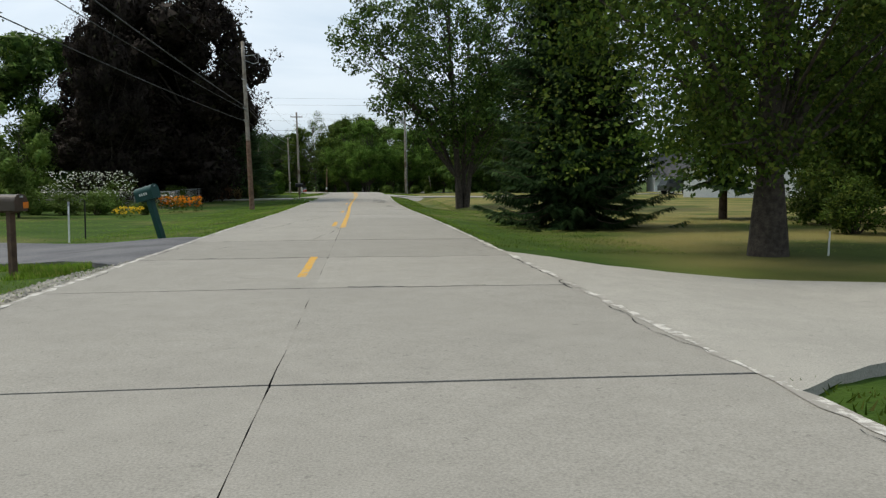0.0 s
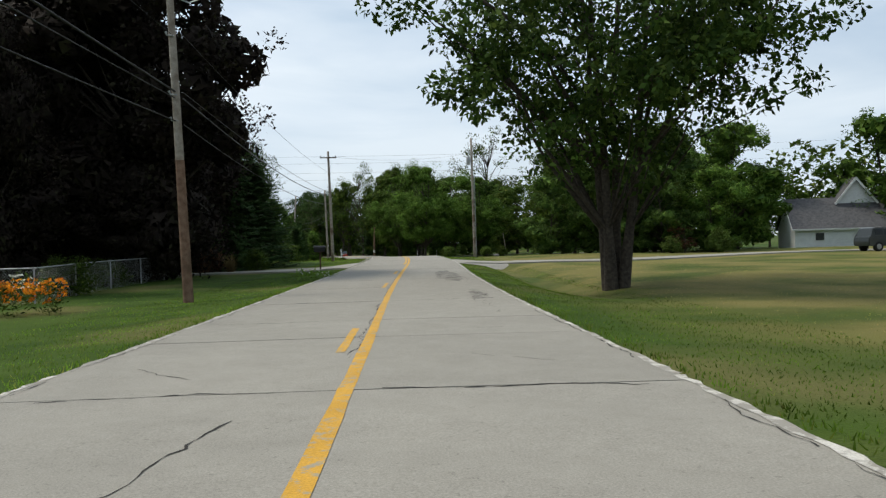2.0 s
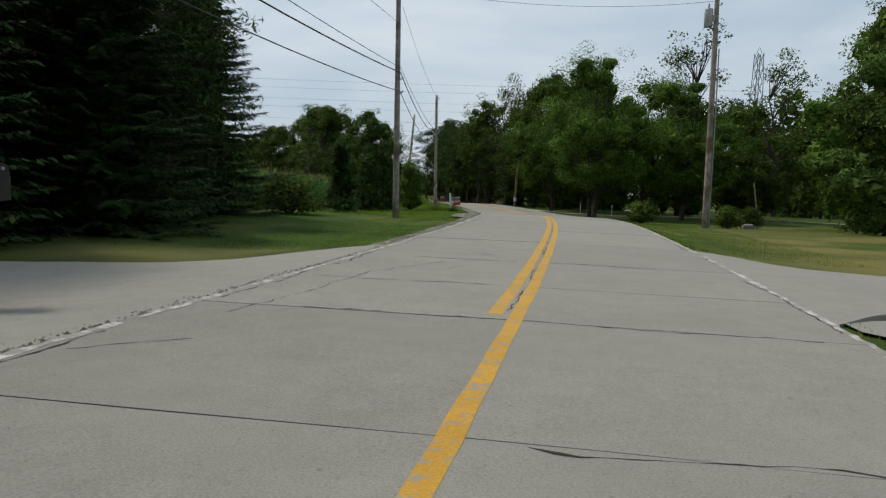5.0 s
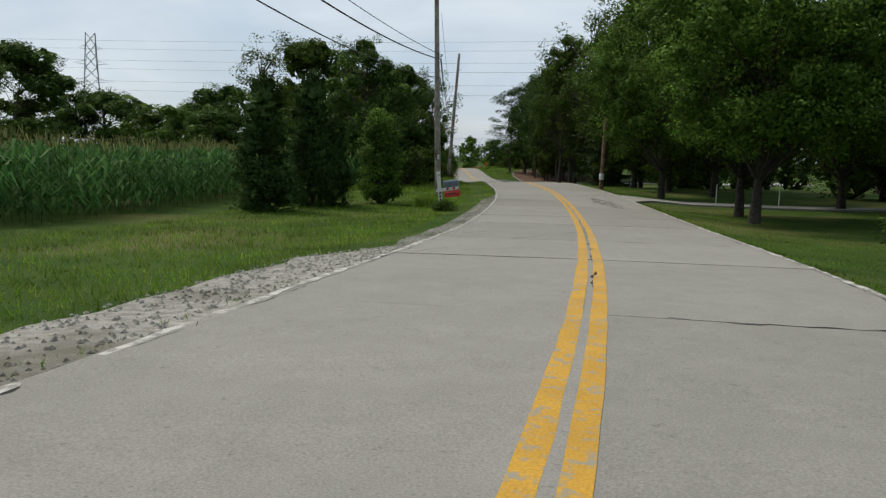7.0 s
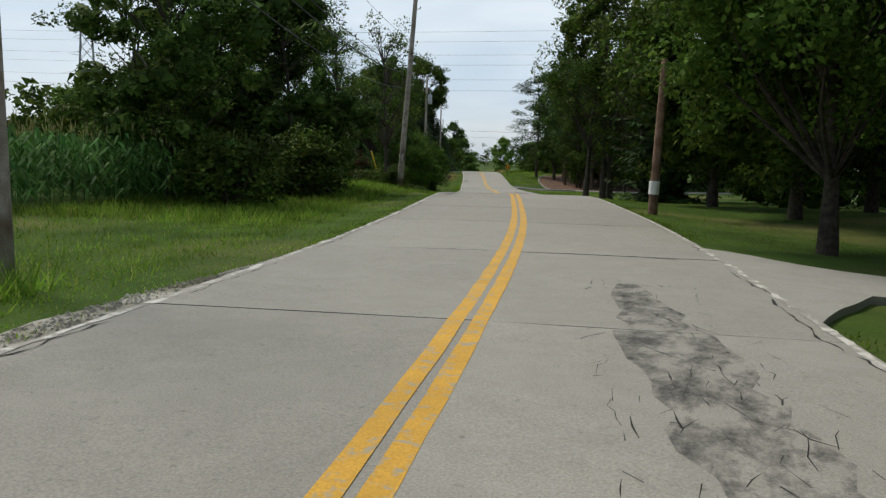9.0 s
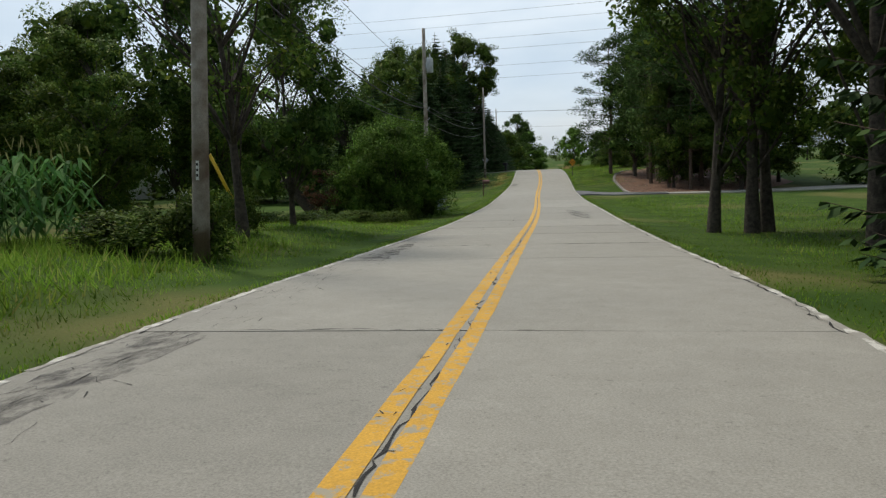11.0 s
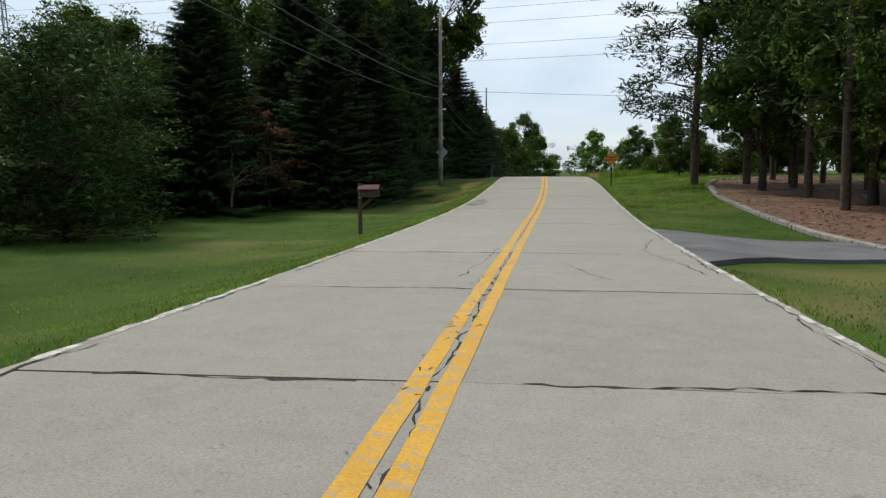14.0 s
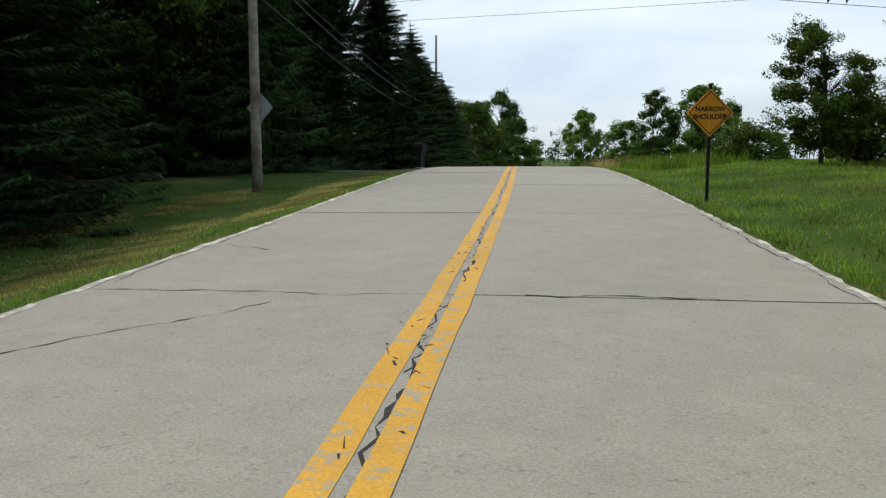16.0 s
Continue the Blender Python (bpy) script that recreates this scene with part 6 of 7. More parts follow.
def transformer(top, z, side, lean=(0, 0)):
    x = lean[0] + side * .36
    body = part("transformer", tube([(x, 0, z - .42), (x, 0, z - .4), (x, 0, z + .36), (x, 0, z + .42), (x, 0, z + .46)], [.17, .2, .2, .19, .08], 16), TRANSFORMER_GREY, top, "grey pole-mounted transformer can", True)
    part("bushing", tube([(x, .05, z + .44), (x, .05, z + .55), (x, .05, z + .7)], [.03, .05, .02], 8), GREY_METAL, body)
    part("bracket", box(.2, .08, .3, lean[0] + side * .16, 0, z, .01), GREY_METAL, top)


def hooks(top, zs, lean=(0, 0), h=10, side=1):
    for z in zs:
        q = z / h
        part("insulator", tube([(lean[0] * q, lean[1] * q, z), (lean[0] * q + side * .2, lean[1] * q, z + .02), (lean[0] * q + side * .24, lean[1] * q, z + .12)], [.025, .025, .045], 7), GREY_METAL, top)


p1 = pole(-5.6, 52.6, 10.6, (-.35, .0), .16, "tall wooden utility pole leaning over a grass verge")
hooks(p1, (5.6, 6.4, 8.2), (-.25, -.2), 10.7, -1)
part("bracket", tube([(-.2, -.15, 9.7), (.35, -.15, 9.75), (.62, -.15, 9.3), (.62, -.15, 9.9)], [.025] * 4, 6), GREY_METAL, p1, "bent metal bracket arm")
part("bracket", tube([(-.2, -.15, 9.4), (.3, -.15, 9.2), (.62, -.15, 9.3)], [.02] * 3, 6), GREY_METAL, p1)
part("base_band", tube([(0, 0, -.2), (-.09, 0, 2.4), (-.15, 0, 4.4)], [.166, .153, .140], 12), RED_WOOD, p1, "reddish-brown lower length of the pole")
p2 = pole(-5.1, 103.9, 10.4, (-.2, -.1), .15, "grey wooden utility pole with a crossarm")
crossarm(p2, 9.8, 1.5, (-.19, -.1))
hooks(p2, (5.4, 6.0), (-.2, -.1), 9.2)
p3 = pole(8.9, 108.7, 12.1, (-.1, .1), .16, "tall utility pole carrying a transformer on a lawn")
transformer(p3, 9.8, -1, (-.08, .08))
hooks(p3, (7.0, 10.4), (-.1, .1), 11.3)
part("bracket", tube([(-.1, 0, 10.6), (-.5, 0, 10.9), (-.95, 0, 10.8)], [.02] * 3, 6), GREY_METAL, p3)
part("conduit", tube([(.17, 0, 0), (.15, 0, 5.5), (.12, 0, 8.4)], [.03] * 3, 6), GREY_METAL, p3)
p4 = pole(-8.2, 135.9, 9.5, (-.25, 0), .15, "weathered utility pole by a red mailbox")
hooks(p4, (5.8, 6.4, 9.2), (-.25, 0), 9.5)
part("tag", box(.10, .01, .22, .02, -.155, 2.0, .003), WHITE_PAINT, p4, "white number tag")
p5 = pole(-17.2, 169.6, 11, (.8, .0), .17, "leaning utility pole rising from weeds")
hooks(p5, (5.6, 6.2, 9.6), (.75, .2), 10)
tag = part("tag", box(.07, .01, .36, .22, -.17, 1.75, .003, Matrix.Rotation(radians(4), 4, "Y")), WHITE_PAINT, p5, "white strip with dark marks")
for k in range(3):
    part("mark", box(.045, .006, .05, .215 + .005 * k, -.178, 1.66 + .1 * k), BLACK_PAINT, tag)
p6 = pole(-27.9, 201.9, 11, (.1, 0), .15, "utility pole with transformer behind a bush")
transformer(p6, 8.8, 1, (.08, 0))
hooks(p6, (5.6, 6.2, 9.2), (.1, 0), 9.6)
p7 = pole(-45.1, 255.0, 11.6, (0, 0), .15, "pale utility pole carrying the back of a diamond sign")
hooks(p7, (6.2, 6.7, 9.9), (0, 0), 10.2)
p8 = pole(-61.0, 301.5, 12.5, (0, 0), .14, "utility pole against the sky")
hooks(p8, (6.2, 9.2), (0, 0), 10)
part("crossarm", box(.7, .08, .1, .25, 0, 8.6, .01), POLE_WOOD, p8)
pole(-72.3, 338.9, 10, (.1, 0), .14, "far weathered utility pole against the sky")
pole(-85.6, 379.6, 10, (.1, 0), .14, "far weathered utility pole against the sky")
pole(-9.9, 5.1, 11.6, (0, 0), .15, "wooden utility pole beside a driveway")
POLE_GREY, POLE_WOOD = POLE_WOOD, RED_WOOD
stub = pole(-2.5, 154.0, 4.6, (.12, 0), .15, "short cut-off utility pole among trees")
POLE_WOOD = POLE_GREY
part("base_band", tube([(.01, 0, .6), (.02, 0, 1.0)], [.157, .156], 12), WHITE_PAINT, stub, "pale paper notice band")

part("sign_back", box(.62, .012, .62, .02, .17, 2.35, .01, Matrix.Rotation(radians(45), 4, "Y")), TRANSFORMER_GREY, p7, "bare grey back of a diamond sign")

wires = {"n": 0}


def wire(a, b, sag, r=.012, name="power_line"):
    cu = bpy.data.curves.new(name, "CURVE")
    cu.dimensions, cu.bevel_depth, cu.bevel_resolution = "3D", r, 1
    sp = cu.splines.new("POLY")
    n = 18
    sp.points.add(n)
    for i in range(n + 1):
        q = i / n
        p = Vector(a).lerp(Vector(b), q) - Vector((0, 0, sag * 4 * q * (1 - q)))
        sp.points[i].co = (*p, 1)
    cu.materials.append(WIRE)
    return tagged(new(name, cu), "black overhead wire sagging between poles", "cable", "overhead wires")


def pole_top(p, z):
    return Vector(p.matrix_basis.translation) + Vector((0, 0, z))


chain = [bpy.data.objects["utility_pole.010"], p1, p2, p4, p5, p6, p7, p8]
for a, b in zip(chain, chain[1:]):
    if a is chain[0]:
        for za, zb, sag, r in ((6.4, 5.6, .3, .018), (8.0, 6.3, .3, .016), (9.2, 6.5, .25, .028), (11.2, 8.2, .25, .008)):
            wire(pole_top(a, za), pole_top(b, zb) + Vector((-.2, 0, 0)), sag, r)
        continue
    for z, sag, r in ((5.5, .75, .016), (6.3, .7, .022), (6.5, .45, .012), (8.3 if a is not p2 else 9.1, .5, .008)):
        wire(pole_top(a, z), pole_top(b, z + (0.4 if b is p7 else 0)), sag, r)
wire(pole_top(p3, 10.6), pole_top(p2, 9.9), .5, .008)
wire(pole_top(p3, 7.0), (9.6, 168.4, 8), .8, .01)
wire(pole_top(p7, 6.5), (-0.2, 303.7, 6.6), .6, .012)
wire(pole_top(p6, 6.0), (19.6, 233.0, 6.0), .8, .012)
# high-tension lines far across
for dz, dy in ((0, 0), (3.2, 1), (7.5, 2), (10.5, 3), (14.5, 4), (17.5, 5)):
    wire((-243.4, 337.6 + dy, 23 + dz), (200.6, 380.0 + dy, 26 + dz), 4, .03, "high_tension_line")


def pylon(x, y, h, turn, label, slim=False):
    top = base_empty("pylon", x, y, -2, turn, label, "pylon")
    bm = bmesh.new()
    w0, w1 = (h * .06, h * .02) if slim else (h * .11, h * .035)

    def corner(k, z):
        w = w0 + (w1 - w0) * min(z / (h * .8), 1)
        return (w * (1, 1, -1, -1)[k], w * (1, -1, -1, 1)[k], z)

    for k in range(4):
        tube([corner(k, z) for z in (0, h * .3, h * .6, h)], [.14] * 4, 4, bm)
    levels = [h * i / 11 for i in range(12)]
    for a, b in zip(levels, levels[1:]):
        for k in range(4):
            tube([corner(k, a), corner((k + 1) % 4, b)], [.07] * 2, 3, bm)
            tube([corner((k + 1) % 4, a), corner(k, b)], [.07] * 2, 3, bm)
    part("tower", bm, STEEL, top)
    if not slim:
        for z, ln in ((h * .62, h * .17), (h * .76, h * .13), (h * .88, h * .09)):
            for s in (-1, 1):
                part("arm", tube([(s * w1, 0, z + 1), (s * ln, 0, z), (s * w1, 0, z - .3)], [.12, .08, .12], 4), STEEL, top)
    else:
        part("peak", tube([(-w1, 0, h), (0, 0, h + 2), (w1, 0, h)], [.1] * 3, 4), STEEL, top)


pylon(60.6, 327.8, 47, 20, "slim lattice tower far behind the trees", True)
pylon(-175.6, 317.1, 39, 40, "steel lattice pylon with three arms on the horizon")

# yellow guy-wire guard
gg = base_empty("guy_guard", -21.0, 175.9, label="tilted yellow plastic guy-wire guard", category="guard")
part("sleeve", tube([(0, 0, .0), (-.1, -.6, 1.1), (-.2, -1.2, 2.2)], [.05, .05, .045], 9), YELLOW_PLASTIC, gg, smooth=True)
wire(Vector(gg.matrix_basis.translation) + Vector((-.2, -1.2, 2.2)), pole_top(p5, 8.5) + Vector((.6, 0, 0)), 0, .008, "guy_wire")
g3 = base_empty("guy_stake", 13.4, 117.4, label="thin leaning wooden stake on a lawn", category="stake")
part("rod", tube([(0, 0, -.1), (-.2, 0, 1.4), (-.4, 0, 2.7)], [.04, .04, .035], 7), POLE_WOOD, g3)

# ---- posts, mailboxes, signs ----
def stake(x, y, h, r, mat, label):
    top = base_empty("marker_stake", x, y, label=label, category="stake")
    part("rod", tube([(0, 0, -.1), (.01, 0, h * .5), (.02, 0, h)], [r, r, r * .9], 7), mat, top)
    return top


s1 = stake(-7.15, 22.3, 1.05, .025, WHITE_PAINT, "slim white driveway marker stake")
part("cap", tube([(.02, 0, .98), (.02, 0, 1.10)], [.032, .03], 8), GREY_METAL, s1)
stake(-7.25, 24.0, 1.1, .022, BLACK_METAL, "thin dark metal stake in a lawn")
stake(9.9, 15.2, .5, .02, WHITE_PAINT, "short white marker stake")
stake(*beside(138.9, 7.6), 1.0, .022, WHITE_PAINT, "white driveway marker stake")
stake(*beside(137.9, 10.3), 1.0, .022, WHITE_PAINT, "white driveway marker stake")


def barrel(w, h, ln, n=10):
    """A mailbox shell: flat floor, round roof, along y."""
    prof = [(-w / 2, 0), (-w / 2, h - w / 2)] + [(-math.cos(math.pi * i / n) * w / 2, h - w / 2 + math.sin(math.pi * i / n) * w / 2) for i in range(1, n)] + [(w / 2, h - w / 2), (w / 2, 0)]
    bm = bmesh.new()
    rings = [[bm.verts.new((x, y, z)) for x, z in prof] for y in (-ln / 2, ln / 2)]
    k = len(prof)
    for i in range(k):
        bm.faces.new((rings[0][i], rings[0][(i + 1) % k], rings[1][(i + 1) % k], rings[1][i]))
    bm.faces.new(rings[0])
    bm.faces.new(rings[1][::-1])
    return bm


def shift(bm, m):
    bmesh.ops.transform(bm, matrix=m, verts=bm.verts)
    return bm


def mailbox(x, y, turn, tilt, post_h, mat, post_mat, label, size=(.19, .24, .50), post=.10, z=None, front=1):
    """A barrel mailbox on a post; its door looks along the box's own +y."""
    top = base_empty("mailbox", x, y, z, turn, label, "mailbox")
    lean = Matrix.Rotation(radians(tilt), 4, "Y")
    part("post", shift(box(post, post, post_h + .2, 0, 0, post_h / 2 - .1, .01), lean), post_mat, top)
    w, h, ln = size
    at = lean @ Matrix.Translation((0, .05, post_h))
    body = part("box", shift(barrel(w, h, ln), at), mat, top)
    door = part("door", shift(barrel(w + .02, h + .015, .02), at @ Matrix.Translation((0, front * (ln / 2 + .012), -.005))), mat, body)
    part("handle", shift(box(.05, .03, .03, 0, front * (ln / 2 + .035), h * .86, .005), at), GREY_METAL, door)
    part("flag", shift(box(.012, .14, .05, w / 2 + .012, -.05, h * .55, .003), at), RED_PAINT if mat is not BRONZE_METAL else BRONZE_METAL, body)
    part("bracket", shift(box(post * .9, ln * .7, .03, 0, 0, -.02, .005), at), post_mat, top)
    return top, body, at


# dark green mailbox, tilted, number bars on the side
mg, body, at = mailbox(-4.70, 22.0, 58, 0, 1.0, GREEN_METAL, GREEN_METAL, "dark green mailbox on a leaning green post", (.25, .33, .56), .14, front=-1)
mg.matrix_basis = Matrix.Translation(mg.matrix_basis.translation) @ Matrix.Rotation(radians(-15), 4, "Y") @ Matrix.Rotation(radians(58), 4, "Z") @ Matrix.Scale(1.09, 4)
for k in range(4):
    part("number_bar", shift(box(.006, .035, .06, .134, -.12 + k * .07, .15), at), WHITE_PAINT, body)
    part("number_bar", shift(box(.006, .035, .06, -.134, -.12 + k * .07, .15), at), WHITE_PAINT, body)
# brown mailbox with amber reflector across the drive
mbn, body, at = mailbox(-5.2, 13.5, 60, 0, 1.05, BRONZE_METAL, BROWN_WOOD, "brown metal mailbox with an amber reflector", (.22, .26, .55), .1, front=-1)
part("reflector", shift(box(0.1, 0.0, 0.1, -0.0, -0.4, 0.09), at), AMBER, body, "amber reflector plate")
# black mailbox by the concrete driveway
mailbox(-3.75, 76.4, 96, -2, 1.15, BLACK_METAL, BROWN_WOOD, "black metal mailbox on a dark wooden post", (.30, .36, .66), .09, front=-1)
# red newspaper tube and grey mailbox on a white post
rm = base_empty("mailbox", -5.85, 128.3, None, 20, "grey mailbox with red paper tube on a white post", "mailbox")
rm.scale = (.92, .92, .96)
lean = Matrix.Rotation(radians(-6), 4, "Y")
post = part("post", shift(box(.14, .14, 1.62, 0, 0, .60, .016), lean), WHITE_PAINT, rm, "leaning white painted post")
part("post_cap", shift(box(.15, .15, .05, 0, 0, 1.43, .018), lean), WHITE_PAINT, post)
for z in (1.30, 1.345):
    part("groove", shift(box(.145, .145, .010, 0, 0, z), lean), BLACK_PAINT, post, "dark painted ring")
for k in range(4):
    part("number_bar", shift(box(.06, .008, .085, .002, -.074, .30 + k * .125, 0, Matrix.Rotation(radians(14), 4, "Y")), lean), BLACK_PAINT, post)
part("reflector", shift(tube([(0, -.082, .17), (0, -.068, .17)], [.05, .05], 14), lean), RED_PAINT, post, "round red reflector")
tip = Matrix.Translation((0, 0, .80)) @ Matrix.Rotation(radians(-7), 4, "Y")
armbm = bmesh.new()
prof = [(-.26, -.07), (.62, -.06), (.66, .05), (-.12, .05), (-.20, .02)]
fr, bk = [[armbm.verts.new((px_, yy, pz)) for px_, pz in prof] for yy in (-.085, -.045)]
armbm.faces.new(fr)
armbm.faces.new(bk[::-1])
for i in range(5):
    armbm.faces.new((fr[i], fr[(i + 1) % 5], bk[(i + 1) % 5], bk[i]))
arm = part("arm", shift(armbm, tip), WHITE_PAINT, rm, "white board bracket with a cut end")
for px_ in (.22, .46):
    part("reflector", shift(tube([(px_, -.10, .0), (px_, -.086, .0)], [.055, .055], 14), tip), RED_PAINT, arm, "round red reflector")
bx = part("box", shift(barrel(.20, .25, .56), tip @ Matrix.Translation((.36, 0, .06)) @ Matrix.Rotation(radians(90), 4, "Z")), BLUEGREY, rm, "dented blue-grey metal box")
part("door", shift(barrel(.215, .262, .025), tip @ Matrix.Translation((.655, 0, .055)) @ Matrix.Rotation(radians(90), 4, "Z")), GREY_METAL, bx, "pale metal door")
part("latch", shift(box(.02, .02, .03, .62, -.104, .2, .004), tip), WHITE_PAINT, bx)
tubebm = barrel(.19, .22, .60)
for v_ in tubebm.verts:
    if v_.co.y < 0:
        v_.co.x *= 1.12
        v_.co.z = (v_.co.z - .11) * 1.15 + .11
tube_ = part("paper_tube", shift(tubebm, tip @ Matrix.Translation((.38, -.06, -.30)) @ Matrix.Rotation(radians(90), 4, "Z")), RED_PAINT, rm, "red plastic newspaper tube")
part("lettering_bar", shift(box(.34, .006, .035, .34, -.170, -.19), tip), BROWN_WOOD, tube_)
# brown wooden mailbox with a shingled roof
wm = base_empty("mailbox", -33.8, 226.3, None, 22, "brown wooden mailbox with shingled gable roof", "mailbox")
post = part("post", box(.11, .11, 1.75, -.16, 0, .62, .012), BROWN_WOOD, wm)
for k in range(3):
    part("number_bar", box(.05, .006, .07, -.16, -.06, 1.10 + .1 * k), WHITE_PAINT, post)
bmb = bmesh.new()
tube([(-.16, 0, .72), (.20, 0, 1.08)], [.05, .05], 4, bmb)
part("brace", bmb, BROWN_WOOD, wm)
hb = part("box", box(.56, .30, .24, .12, 0, 1.22, .012), BROWN_WOOD, wm)
part("door", box(.02, .24, .19, .41, 0, 1.21, .008), BROWN_WOOD, hb)
for s in (-1, 1):
    for k in range(4):
        part("shingle", box(.64, .075, .014, .12, s * (.19 - k * .052), 1.345 + k * .032, .002, Matrix.Rotation(radians(-s * 32), 4, "X")), SHINGLE, wm)
for s in (-1, 1):
    gb = bmesh.new()
    vs = [gb.verts.new((.12 + s * .27, yy, zz)) for yy, zz in ((-.15, 1.33), (.15, 1.33), (0, 1.44))] + [gb.verts.new((.12 + s * .25, yy, zz)) for yy, zz in ((-.15, 1.33), (.15, 1.33), (0, 1.44))]
    gb.faces.new(vs[:3]); gb.faces.new(vs[3:])
    for i in range(3):
        gb.faces.new((vs[i], vs[(i + 1) % 3], vs[3 + (i + 1) % 3], vs[3 + i]))
    part("gable", gb, BROWN_WOOD, wm)
# black mailbox near the crest
mailbox(-49.3, 274.2, 72, 0, 1.0, BLACK_METAL, BLACK_METAL, "black mailbox on a thick black post", (.34, .40, .66), .26)
rk = base_empty("rock_pile", -48.3, 272.4, label="few flat stones beside a mailbox", category="stones")
for k in range(6):
    part("stone", box(.35, .28, .09, rs.uniform(-.5, .5), rs.uniform(-.4, .4), .04 + .04 * (k % 2), .03, Matrix.Rotation(k, 4, "Z")), STONE_EDGE, rk)
wr = base_empty("rock", 11.4, 111.1, label="pale boulder on a lawn", category="stone")
part("stone", box(.55, .4, .3, 0, 0, .1, .09), STONE_EDGE, wr)

# orange warning sign
sg = base_empty("warning_sign", -32.77, 252.4, None, 26, "orange diamond warning sign on a dark post", "sign")
part("post", box(.06, .05, 2.6, 0, .03, .9, .006), BLACK_METAL, sg)
turn45 = Matrix.Rotation(radians(45), 4, "Y")
S = .63
plate = part("plate", box(S, .012, S, 0, 0, 1.66, .004, turn45), ORANGE_SIGN, sg)
for s1_, s2_ in ((0, 1), (0, -1), (1, 0), (-1, 0)):
    ln = S * .88
    off = turn45 @ Vector((s1_ * S * .44, 0, s2_ * S * .44))
    part("border", box(ln if s2_ else .014, .004, ln if s1_ else .014, off.x, -.009, 1.66 + off.z, 0, turn45), BLACK_PAINT, plate)


def words(text, z, size):
    cu = bpy.data.curves.new("lettering", "FONT")
    cu.body, cu.size, cu.align_x, cu.align_y, cu.extrude = text, size, "CENTER", "CENTER", .001
    cu.offset = .004
    cu.materials.append(BLACK_PAINT)
    ob = new("lettering", cu)
    ob.parent = plate
    ob.matrix_basis = pose(0, -.0095, z, 90, 0, 0)
    tagged(ob, "black capital letters")


words("NARROW", 1.725, .125)
words("SHOULDER", 1.585, .125)

# chain-link fence
fence = tagged(new("chain_link_fence"), "grey chain-link garden fence among shrubs", "fence")
fpts = [(-22.8, 56.7), (-19.7, 56.0), (-16.5, 55.3), (-13.3, 54.5), (-11.1, 54.6), (-11.2, 58.3), (-11.2, 62.0), (-11.1, 65.7), (-11.1, 69.4), (-11.1, 73.0)]
for x, y in fpts:
    z = ground_at(x, y)
    part("post", tube([(x, y, z - .1), (x, y, z + 1.22)], [.03, .03], 8), GREY_METAL, fence)
for (xa, ya), (xb, yb) in zip(fpts, fpts[1:]):
    za, zb = ground_at(xa, ya), ground_at(xb, yb)
    part("rail", tube([(xa, ya, za + 1.18), (xb, yb, zb + 1.18)], [.02, .02], 6), GREY_METAL, fence)
    net, m = bmesh.new(), 26
    for k in range(-10, m):
        for s in (1, -1):
            q0, q1 = k / m, (k + 10) / m
            u0, u1 = max(q0, 0), min(q1, 1)
            h0, h1 = 1.16 * (u0 - q0) / (q1 - q0), 1.16 * (u1 - q0) / (q1 - q0)
            if s < 0:
                h0, h1 = 1.16 - h0, 1.16 - h1
            A = Vector((xa + (xb - xa) * u0, ya + (yb - ya) * u0, za + (zb - za) * u0 + h0))
            B = Vector((xa + (xb - xa) * u1, ya + (yb - ya) * u1, za + (zb - za) * u1 + h1))
            if (A - B).length > .05:
                tube([A, B], [.003, .003], 3, net, cap=False)
    part("mesh", net, GREY_METAL, fence)

# culvert ends
def culvert(x, y, turn, label):
    top = base_empty("culvert", x, y, label=label, category="culvert", turn=turn)
    bm, n = bmesh.new(), 18
    rings = []
    for yy, r in ((-.0, .20), (-.0, .17), (.7, .17)):
        rings.append([bm.verts.new((math.cos(6.283 * k / n) * r, yy, -.14 + math.sin(6.283 * k / n) * r)) for k in range(n)])
    for a, b in zip(rings, rings[1:]):
        for k in range(n):
            bm.faces.new((a[k], a[(k + 1) % n], b[(k + 1) % n], b[k]))
    part("pipe", bm, GREY_METAL, top, smooth=True)


hv = []
for i in range(9):
    for k in range(7):
        x_ = 4.9 + 3.4 * i / 8
        y_ = 79.6 + .8 * (x_ - 6.5) - 2.1 * (k / 6) * math.sin(math.pi * (.12 + .76 * i / 8))
        hv.append((x_, y_, ground_at(x_, y_) + .035))
hf = [(i * 7 + k, i * 7 + k + 1, i * 7 + k + 8, i * 7 + k + 7) for i in range(8) for k in range(6)]
tagged(mesh_object("ditch_headwall", hv, hf, CONCRETE), "sloped grey concrete headwall above a grassy ditch", "headwall", kind="structure")
culvert(6.45, 77.75, -5, "metal culvert pipe mouth under a driveway")

